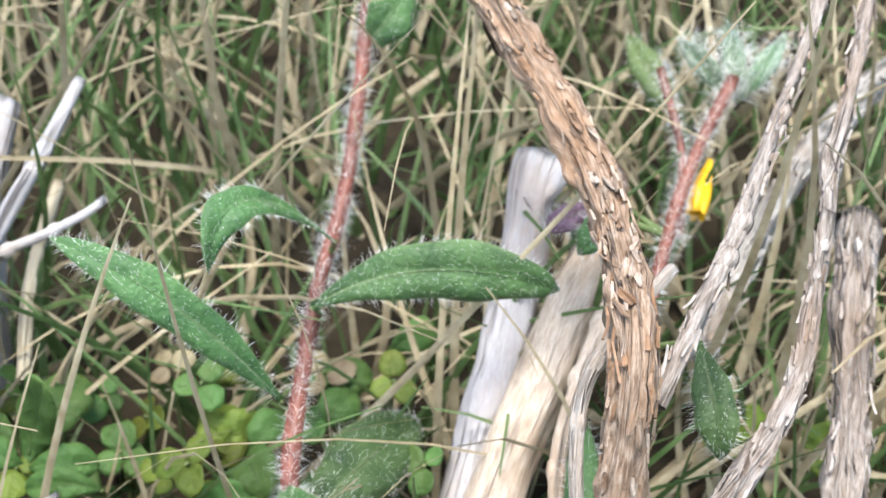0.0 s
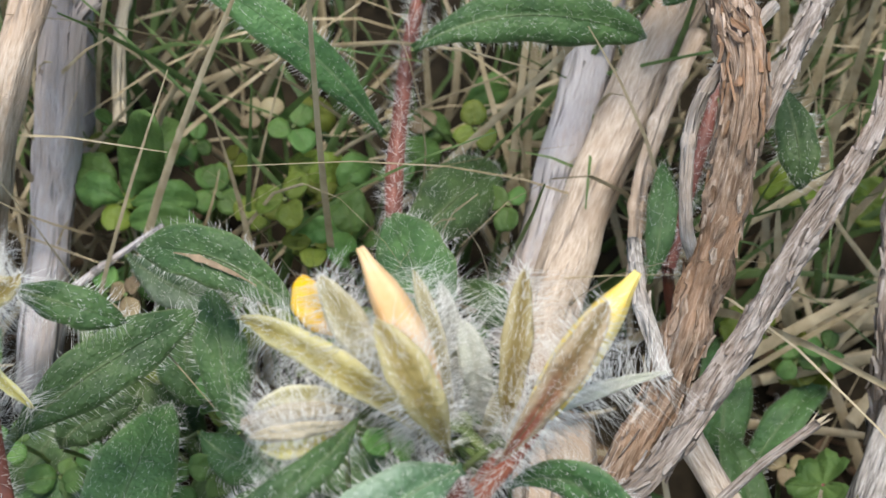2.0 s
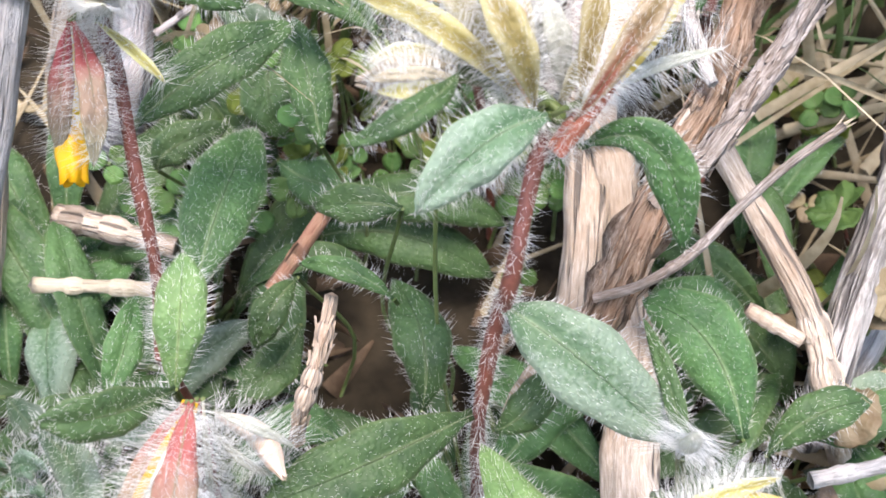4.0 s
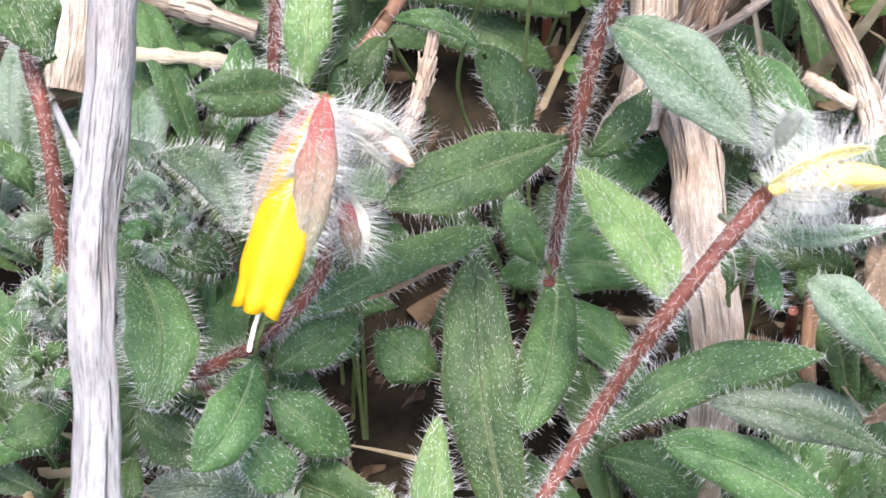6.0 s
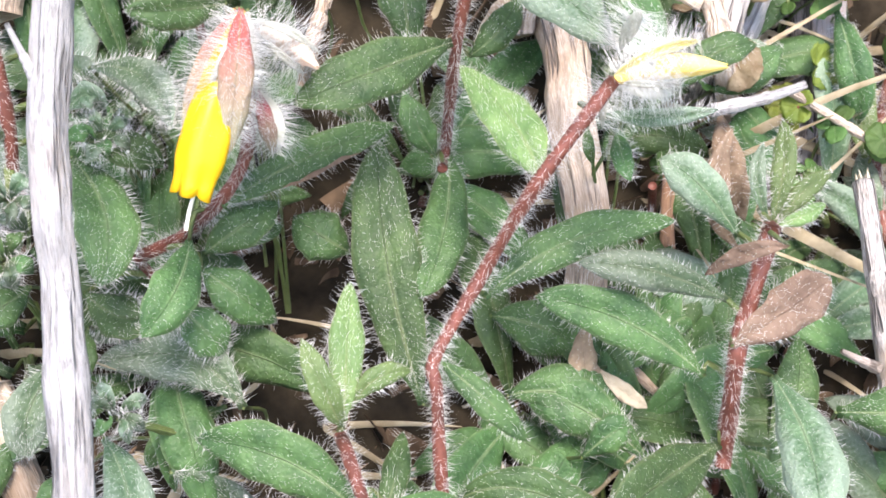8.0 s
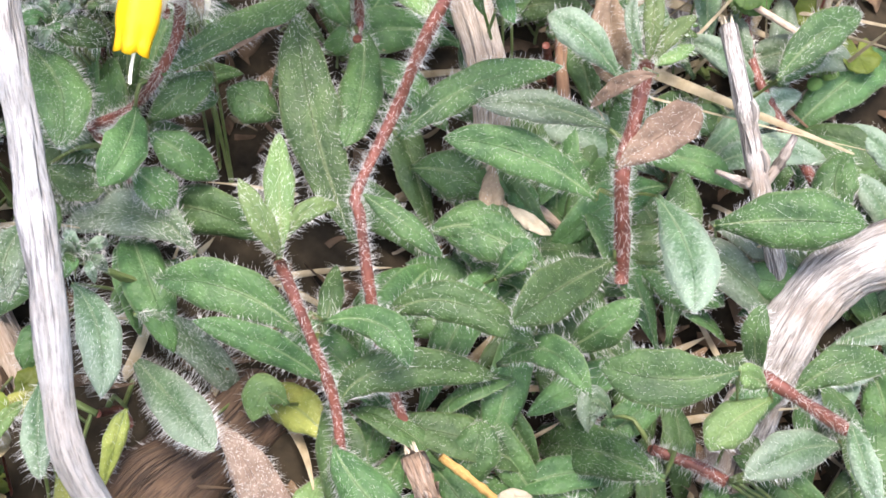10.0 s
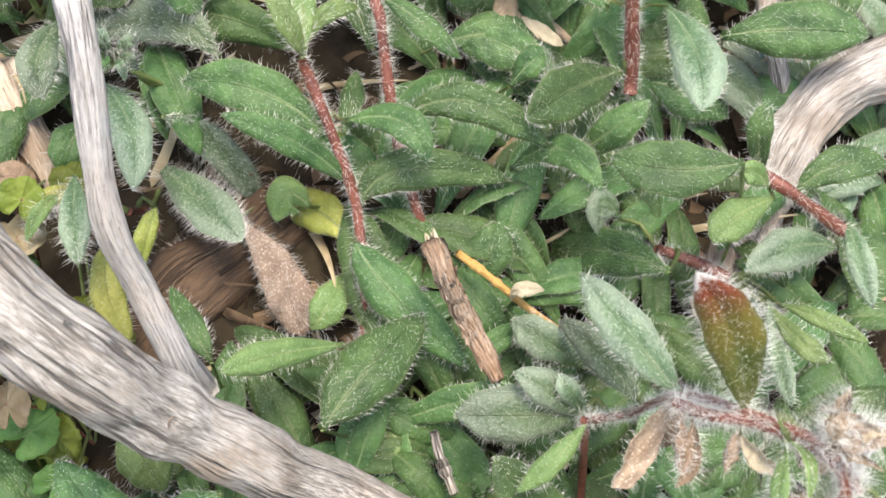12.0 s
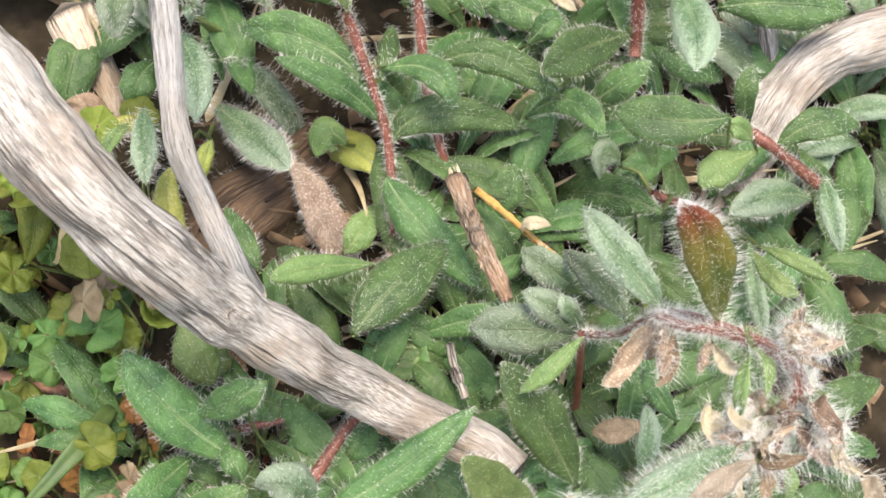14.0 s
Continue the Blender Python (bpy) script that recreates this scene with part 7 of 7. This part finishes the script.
plant_grass = plant("broad pale green grass blade over the clover", "grass", "grass_tuft")
leaf(plant_grass, (-78.1, 30.0, -62.1), (-64.3, 40.1, -54.0), (-56.4, 54.5, -55.6), 4.5, (0.34, -0.51, 0.79), BLADE, hairy=0, tip=0.5)
wood("weathered silver-grey fallen branch lying over the leaves", [(-66.0, 57.0, 33.2), (-57.7, 50.0, 26.8), (-51.4, 43.9, 21.2), (-45.4, 38.1, 15.9), (-37.2, 34.7, 3.8), (-27.2, 37.6, -12.4), (-16.0, 38.4, -27.4), (-4.0, 38.6, -38.5), (9.3, 32.6, -43.3), (16.3, 28.5, -46.6), (20.9, 24.7, -49.9)], 7.56, GREY, taper=0.56, knots=((-26.4, 33.4, -8.1),))
wood("bleached white bare stick rising from the branch", [(-32.8, 151.6, 97.1), (-36.0, 139.4, 79.0), (-39.1, 123.9, 56.0), (-38.4, 106.9, 43.8), (-37.7, 100.1, 34.1), (-35.2, 78.1, 20.2), (-35.0, 64.6, 4.7), (-31.1, 59.2, -7.6), (-27.3, 51.4, -14.3), (-26.0, 52.5, -24.6)], 2.71, WHITEWOOD, taper=0.86, flare=0.6)
wood("short bleached side twig of the white stick", [(-40.0, 119.6, 52.5), (-41.9, 122.2, 56.2), (-44.1, 125.0, 60.1)], 0.77, WHITEWOOD, taper=0.5)
wood("peeling tan dead stem with split bark", [(35.3, 189.7, 55.9), (36.2, 184.6, 48.6), (38.5, 173.4, 32.5), (37.5, 147.6, 26.4), (39.5, 138.2, 13.1), (39.9, 132.8, -12.4)], 4.46, TAN, taper=0.75)
wood("small pale dead twig among leaves", [(41.1, 132.3, -9.3), (46.5, 129.8, -12.2), (52.7, 125.8, -16.8)], 1.53, TAN, taper=0.5)
wood("grey weathered dead branch with knots", [(128.5, 109.1, -17.0), (114.1, 110.1, -17.9), (102.4, 107.8, -22.3), (93.5, 102.5, -29.6), (85.7, 96.3, -37.9), (78.9, 89.9, -46.1), (75.8, 85.2, -51.9)], 6.81, GREY, taper=0.7)
wood("bare grey twig with two short spurs", [(87.2, 141.2, 17.0), (87.2, 131.5, 9.7), (88.5, 117.0, -5.4), (91.0, 111.7, -17.6), (93.9, 108.9, -30.1)], 1.74, GREY, taper=1.2, snap=1)
wood("short broken grey spur", [(84.7, 114.0, -1.1), (82.3, 115.0, -0.3), (78.6, 116.5, 1.1)], 0.90, GREY, taper=0.5)
wood("short broken grey spur", [(90.3, 119.4, -4.9), (93.2, 121.1, -2.5), (96.7, 124.0, 1.5)], 1.13, GREY, taper=0.7)
wood("thin pale dry twig", [(62.0, 151.5, 25.6), (71.0, 153.4, 26.2), (79.7, 156.0, 27.3)], 1.16, WHITEWOOD, taper=0.7)
wood("thin tan dry twig", [(79.4, 162.3, 22.4), (94.6, 156.4, 14.6), (108.7, 149.9, 6.4)], 0.83, TAN, taper=0.8)
wood("thin tan dry twig", [(99.9, 159.9, 10.7), (110.8, 165.9, 14.2), (126.3, 174.1, 19.0)], 0.86, TAN, taper=0.8)
wood("snapped brown twig with a pale broken end", [(15.3, 70.1, -13.8), (17.0, 65.9, -17.9), (20.3, 65.5, -29.1), (24.5, 57.3, -37.0)], 1.77, BARK, taper=0.8, rough=1, snap=1)
wood("thin dry upright twig end", [(12.6, 53.2, -44.1), (13.1, 49.8, -47.4), (14.8, 45.2, -51.7)], 0.74, GREY, taper=1.2)
wood("small upright dry twig", [(-1.2, 154.2, 55.3), (-2.7, 150.2, 49.5), (-4.9, 146.2, 43.9), (-6.6, 148.2, 35.6)], 0.91, TAN, taper=1.2, rough=1)
wood("thin dry twig with a broken end", [(63.9, 170.0, 70.1), (56.4, 166.9, 65.9), (50.2, 163.7, 61.5), (43.7, 157.9, 58.5), (37.9, 158.4, 53.4), (32.5, 160.7, 49.6)], 0.60, BARKG, taper=1.2, snap=1)
shrub = wood("woody shrub stem with rough peeling bark", [(31.5, 161.4, 42.2), (37.2, 163.9, 53.6), (42.9, 169.7, 65.5), (47.6, 174.9, 72.1), (51.2, 178.7, 81.1), (54.2, 180.9, 91.6), (55.9, 185.4, 106.0), (55.3, 205.6, 111.8), (51.3, 218.8, 120.2), (41.3, 238.1, 133.7), (36.7, 250.0, 141.3)], 2.45, BARK, taper=0.95, rough=1)
shrub.data.transform(Matrix.Translation((-0.054, -0.181, -0.092)))
shrub.location = (0.054, 0.181, 0.092)
for flake in shrub.children:
    flake.matrix_parent_inverse = Matrix.Translation((-0.054, -0.181, -0.092))
cam.data.dof.focus_object = shrub
wood("grey-barked side shoot of the shrub", [(58.2, 186.7, 99.0), (60.7, 190.5, 102.3), (63.8, 195.9, 105.4), (66.4, 199.8, 107.6), (70.6, 206.4, 113.4), (75.3, 215.1, 120.0), (79.9, 223.8, 126.5), (84.7, 232.7, 133.6)], 1.08, BARKG, taper=0.78, rough=1)
wood("rough grey-brown arm of the shrub", [(40.3, 166.0, 61.1), (47.4, 167.5, 68.6), (56.2, 175.3, 78.1), (63.2, 179.2, 90.0), (70.4, 187.2, 95.4), (74.6, 194.3, 99.7), (77.4, 202.1, 105.7), (79.7, 208.3, 110.8)], 1.62, BARKG, taper=0.58, rough=1)
wood("upright grey twig with a swollen joint", [(89.8, 233.1, 131.0), (86.9, 226.1, 125.5), (83.9, 218.8, 119.1), (81.4, 213.4, 114.9), (79.7, 208.3, 110.8)], 0.8, BARKG, taper=1.15, rough=1)
wood("pale dead branch behind the shrub", [(67.9, 230.9, 81.1), (75.1, 240.2, 90.3), (81.6, 248.3, 97.4), (89.4, 257.3, 103.6), (97.9, 265.7, 108.6), (109.1, 275.4, 113.6)], 1.95, GREY, taper=1.0, rough=1)
wood("thin bowed grey twig", [(61.2, 198.3, 109.3), (54.6, 190.4, 105.9), (50.4, 185.6, 100.6), (49.4, 179.8, 91.0), (50.8, 181.4, 85.5)], 0.78, GREY, taper=1.1)
wood("thin grey upright dry twig", [(44.3, 185.9, 85.5), (44.7, 180.6, 81.5), (46.1, 174.9, 77.0), (47.2, 172.3, 75.0)], 0.70, GREY, taper=1.3, rough=1)
wood("grey weathered dead stem, bluish in tone", [(47.2, 242.2, 108.7), (45.9, 240.2, 105.1), (43.6, 236.6, 92.3), (38.8, 226.7, 78.4), (33.7, 213.7, 65.0), (30.1, 208.1, 55.0)], 3.32, GREYB, taper=1.2)
wood("forked top of the grey dead stem", [(44.9, 238.1, 103.3), (48.3, 239.3, 105.3), (51.7, 241.8, 109.5)], 2.06, GREYB, taper=0.8)
wood("split tan dead stem with a broken top", [(57.4, 237.5, 98.6), (50.2, 229.6, 89.6), (43.7, 218.9, 79.5), (38.4, 210.4, 68.9), (34.0, 198.0, 62.5), (32.2, 175.9, 42.0), (31.4, 171.6, 30.8)], 3.91, TAN, taper=0.9)
wood("thin pale split of dead wood", [(57.7, 229.5, 94.7), (50.6, 217.8, 84.4), (47.6, 210.9, 77.5), (46.6, 204.5, 68.7)], 1.31, TAN, taper=0.8)
wood("pale grey dead stem among the grass", [(-33.7, 250.8, 119.0), (-34.5, 237.7, 108.0), (-33.7, 224.2, 95.6), (-38.7, 220.5, 74.6), (-40.1, 207.4, 57.3), (-49.5, 217.8, 34.0)], 3.08, GREYB, taper=1.1)
wood("tan dead stem with bark strips", [(-31.5, 230.6, 123.9), (-32.3, 221.6, 117.2), (-33.0, 213.7, 108.2), (-36.0, 204.9, 97.7), (-45.7, 210.6, 74.9), (-59.8, 226.2, 43.8)], 2.52, TAN, taper=1.2)
wood("bent grey dry forked twig", [(-13.0, 231.8, 109.6), (-16.1, 231.5, 107.7), (-22.0, 230.4, 105.4), (-28.3, 228.3, 103.4), (-33.0, 226.1, 99.2)], 0.53, GREYB, taper=1.6)
wood("dry straw-coloured upright grass stalk", [(-26.9, 250.2, 106.4), (-29.2, 238.6, 95.9), (-28.9, 227.9, 83.7)], 0.95, STRAWW, taper=1.0)
wood("thin grey twig near the ground", [(-20.3, 213.0, 74.1), (-26.8, 210.3, 70.7), (-33.9, 207.0, 66.9)], 0.44, GREYB, taper=1.4)
wood("brown barked dead stem", [(88.8, 230.0, 102.5), (84.6, 213.2, 85.1), (80.4, 196.0, 66.3), (82.5, 196.8, 42.7), (86.6, 201.2, 11.6)], 2.31, BARKG, taper=1.1, rough=1)
wood("pale dry twig leaning in the litter", [(50.8, 183.3, 60.0), (57.3, 176.1, 49.9), (64.3, 168.8, 37.8), (67.5, 162.6, 26.7), (77.0, 178.0, -4.5)], 1.78, TAN, taper=1.1)
wood("thick pale dead twig leaning in the litter", [(84.5, 198.1, 57.2), (73.5, 178.9, 41.6), (66.4, 166.2, 28.6), (69.3, 182.4, -1.5)], 2.81, GREY, taper=1.1)
wood("short dry twig stub", [(55.0, 170.3, 40.6), (58.7, 168.6, 39.0), (62.4, 167.0, 37.4)], 0.85, TAN, taper=1.2)
wood("dry straw stalk lying in the litter", [(-48.6, 173.9, 42.7), (-40.4, 175.4, 41.0), (-30.2, 176.6, 39.0)], 1.13, STRAWW, taper=0.9)
wood("dry broken stem lying in the litter", [(-48.2, 187.1, 46.0), (-39.1, 185.8, 44.2), (-30.2, 185.3, 41.0)], 1.80, TAN, taper=0.9)
wood("tan dead wood behind the white stick", [(-58.6, 189.4, 55.1), (-57.3, 179.3, 45.3), (-58.9, 173.1, 36.7)], 3.69, TAN, taper=0.9)
wood("splintered tan piece of rotting wood", [(-63.2, 124.2, -7.0), (-59.9, 118.1, -14.9), (-56.7, 113.5, -22.8), (-56.9, 109.2, -32.2)], 5.2, TAN, taper=0.7)
wood("old brown decaying wood lump", [(-44.5, 83.5, -53.1), (-32.2, 91.5, -44.2), (-20.3, 100.0, -38.8), (-9.6, 112.0, -38.7)], 10.28, BROWNW, taper=0.8)
wood("old brown decaying wood lump", [(-69.5, 115.3, -16.1), (-62.1, 112.0, -21.3), (-57.3, 106.4, -30.1)], 5.86, BROWNW, taper=0.6)
wood("reddish dry stem among leaves", [(-12.7, 171.5, 43.4), (-8.4, 173.8, 48.7), (-4.2, 175.9, 54.0)], 1.18, STEMW, taper=0.9)
wood("bent orange-brown dry flower stalk", [(21.2, 81.9, -28.8), (26.9, 77.9, -32.4), (32.7, 74.0, -36.9), (38.2, 71.5, -41.3)], 0.78, AMBERW, taper=0.8)
wood("reddish creeping stem under the clover", [(-84.7, 70.7, -62.4), (-66.1, 67.7, -66.4), (-51.4, 66.5, -68.6)], 1.63, STEMW, taper=0.8)
wood("reddish dry stem among leaves", [(56.7, 152.6, 12.8), (56.4, 148.2, 3.5), (57.8, 143.2, -8.4)], 1.22, STEMW, taper=1.0)
wood("thin tan stem among the clover", [(-63.9, 76.3, -43.2), (-55.8, 67.2, -52.8), (-51.4, 63.1, -58.3)], 0.73, TAN, taper=0.8)
wood("broad pale grey dead stem in the litter", [(92.1, 203.5, 38.5), (91.4, 185.8, 23.0), (91.1, 175.6, 11.2), (89.7, 168.6, -4.1)], 5.69, GREYB, taper=0.9)
wood("bleached broken piece of dead wood", [(83.2, 191.9, 34.6), (77.1, 181.3, 27.1), (70.3, 175.8, 19.5)], 3.08, WHITEWOOD, taper=0.8)
wood("forked pale grey arm of the dead stem", [(-33.1, 225.2, 99.7), (-29.1, 233.4, 106.6), (-25.2, 241.2, 113.1), (-20.8, 251.0, 122.1)], 1.40, GREYB, taper=0.7)
wood("thin pale grey dead stem in the grass", [(-47.9, 273.4, 127.2), (-42.1, 259.1, 113.8), (-38.2, 247.6, 100.7), (-38.3, 241.5, 86.0), (-45.4, 249.6, 58.7)], 2.01, GREYB, taper=1.1)

plant_back = plant("pale green herb with red stems behind a bare twig")
stem(plant_back, [(110.1, 185.6, 21.3), (103.0, 172.0, 13.3), (98.2, 159.3, 6.7), (97.2, 150.4, 2.0), (98.1, 143.6, -1.4), (101.4, 132.5, -8.2), (105.7, 125.1, -15.1)], 1.50, STEM)
leaf(plant_back, (96.3, 160.6, 8.1), (96.4, 169.2, 15.4), (98.8, 184.4, 23.2), 7.5, (-0.10, -0.85, 0.50), LIGHT)
leaf(plant_back, (87.8, 138.4, -9.0), (86.6, 142.0, -4.8), (88.1, 150.5, -2.2), 6.5, (-0.20, -0.85, 0.50), LIGHT)
leaf(plant_back, (101.7, 145.1, -0.7), (107.4, 147.9, 5.0), (119.9, 156.7, 6.3), 9.0, (0.20, -0.80, 0.55), GREEN)
leaf(plant_back, (67.7, 167.1, 20.4), (72.9, 167.3, 24.4), (81.2, 174.2, 22.8), 10.0, (0.10, -0.75, 0.65), PALE)
leaf(plant_back, (97.5, 150.3, 2.0), (95.0, 153.8, 5.9), (96.6, 163.3, 8.3), 5.5, (-0.40, -0.75, 0.50), PALE)
leaf(plant_back, (101.1, 132.5, -8.2), (96.5, 128.6, -8.8), (95.6, 126.9, -15.8), 7.0, (-0.20, -0.70, 0.70), GREEN)
leaf(plant_back, (90.2, 183.9, 16.7), (93.7, 176.2, 14.1), (95.2, 172.8, 3.8), 8.0, (0.20, -0.80, 0.55), LIGHT)

plant_front = plant("hairy herb with a faded pinkish flower at the front")
leaf(plant_front, (34.4, -2.2, -22.7), (24.3, -5.3, -20.5), (11.5, -6.8, -24.0), 6.0, (0.05, -0.52, 0.85), PALE, hairy=1.6)
leaf(plant_front, (57.7, 6.2, -16.5), (45.2, 0.4, -14.3), (34.5, -2.9, -19.3), 5.7, (0.08, -0.46, 0.88), PALE, hairy=1.6)
leaf(plant_front, (28.8, -7.1, -23.9), (25.6, -7.6, -16.3), (24.5, -3.6, -14.9), 3.4, (0.04, -0.93, 0.37), YSEP, hairy=2.2)
leaf(plant_front, (28.8, -7.1, -23.9), (30.6, -8.3, -17.4), (34.2, -5.9, -17.5), 2.9, (-0.52, -0.64, 0.56), YSEP, hairy=2.2)
leaf(plant_front, (29.0, -7.7, -24.3), (27.1, -10.8, -16.9), (26.9, -9.3, -15.4), 2.5, (-0.02, -0.98, -0.18), SEPAL, hairy=2.0)
bloom(plant_front, [(36.5, -2.0, -20.8), (45.9, -3.8, -21.0), (56.4, -8.7, -23.6)], 1.75, PINKW, closed=1)
stem(plant_front, [(36.9, -1.1, -22.1), (41.2, -1.8, -31.0), (46.4, -1.1, -46.0), (52.0, 0.7, -70.1)], 1.41, STEM)
leaf(plant_front, (36.5, -2.0, -20.8), (42.4, -5.2, -16.2), (51.5, -5.5, -20.8), 1.2, (-0.14, -0.60, 0.79), PALE, hairy=2.0)
leaf(plant_front, (36.8, -2.6, -21.2), (41.0, -9.2, -19.1), (48.5, -9.6, -23.6), 3.7, (-0.19, -0.59, 0.78), SEPAL, hairy=2.0)
understory((-0.07, 0.10, -0.03, 0.13), 58, 31, (GREEN,), lift=(0.003, 0.016), clear=(-0.028, 0.092, 0.040))
understory((-0.065, 0.095, 0.125, 0.200), 9, 32, (GREEN,), lift=(0.004, 0.020))
understory((0.00, 0.085, -0.045, 0.07), 26, 33, (GREEN,), lift=(0.004, 0.022))
understory((-0.12, -0.045, 0.00, 0.10), 9, 34, (GREEN, GREEN, RUST), lift=(0.001, 0.008))
understory((-0.075, -0.030, 0.130, 0.190), 10, 35, (GREEN, GREEN, PALE), lift=(0.006, 0.022))
understory((0.05, 0.13, 0.10, 0.20), 10, 36, (GREEN, PALE), lift=(0.004, 0.016))
settle_plants()

# ---- ground cover and grass ----
clover_patch((-0.035, 0.030, 0.195, 0.240), 100, 11, (2.6, 4.6), 0.35, (0.004, 0.030))
lobed_herbs((-0.120, -0.046, 0.008, 0.102), 120, 12)
clover_patch((-0.120, -0.048, 0.010, 0.100), 36, 14, (2.0, 3.4), 0.5, (0.002, 0.030))
clover_patch((0.05, 0.12, 0.15, 0.22), 30, 13)
lobed_herbs((0.07, 0.16, 0.16, 0.25), 34, 15)
blades("litter_straw", "pale dry straw lying behind the twigs", STRAW, 220, (0.05, 0.17, 0.15, 0.26), (0.02, 0.06), (0.0004, 0.0014), (0.7, 0.2, 0.35, 0.5), 0.12, 25, 0.012)
blades("dry_grass", "dry straw-coloured grass stalks on the bank", STRAW, 1150, (-0.14, 0.17, 0.215, 0.38), (0.04, 0.11), (0.00025, 0.0009), (0.15, -0.12, 0.75, 0.33), 0.28, 21)
blades("green_grass", "thin green grass blades on the bank", BLADE, 1100, (-0.14, 0.17, 0.225, 0.38), (0.03, 0.08), (0.0004, 0.0009), (0.1, -0.15, 0.8, 0.33), 0.3, 22)
blades("litter_straw", "dry straw litter lying on the soil", STRAW, 500, (-0.12, 0.15, -0.02, 0.22), (0.010, 0.035), (0.0004, 0.0012), (0.6, 0.3, 0.25, 0.8), 0.1, 23)
blades("leaf_litter", "brown crumbled leaf litter on the soil", LITTER, 1500, (-0.13, 0.16, -0.04, 0.24), (0.005, 0.014), (0.0007, 0.0024), (0.5, 0.3, 0.3, 0.9), 0.25, 24, 0.003)
for side, area in enumerate(((-0.65, -0.19, -0.30, 0.75), (0.21, 0.65, -0.30, 0.75), (-0.20, 0.22, 0.40, 0.80))):
    blades("dry_grass", "dry straw-coloured grass farther along the bank", STRAW, 1300, area, (0.04, 0.10), (0.0004, 0.0012), (0.1, -0.1, 0.8, 0.35), 0.3, 40 + side)
    blades("green_grass", "green grass blades farther along the bank", BLADE, 1500, area, (0.03, 0.09), (0.0004, 0.0012), (0.1, -0.1, 0.8, 0.35), 0.3, 50 + side)
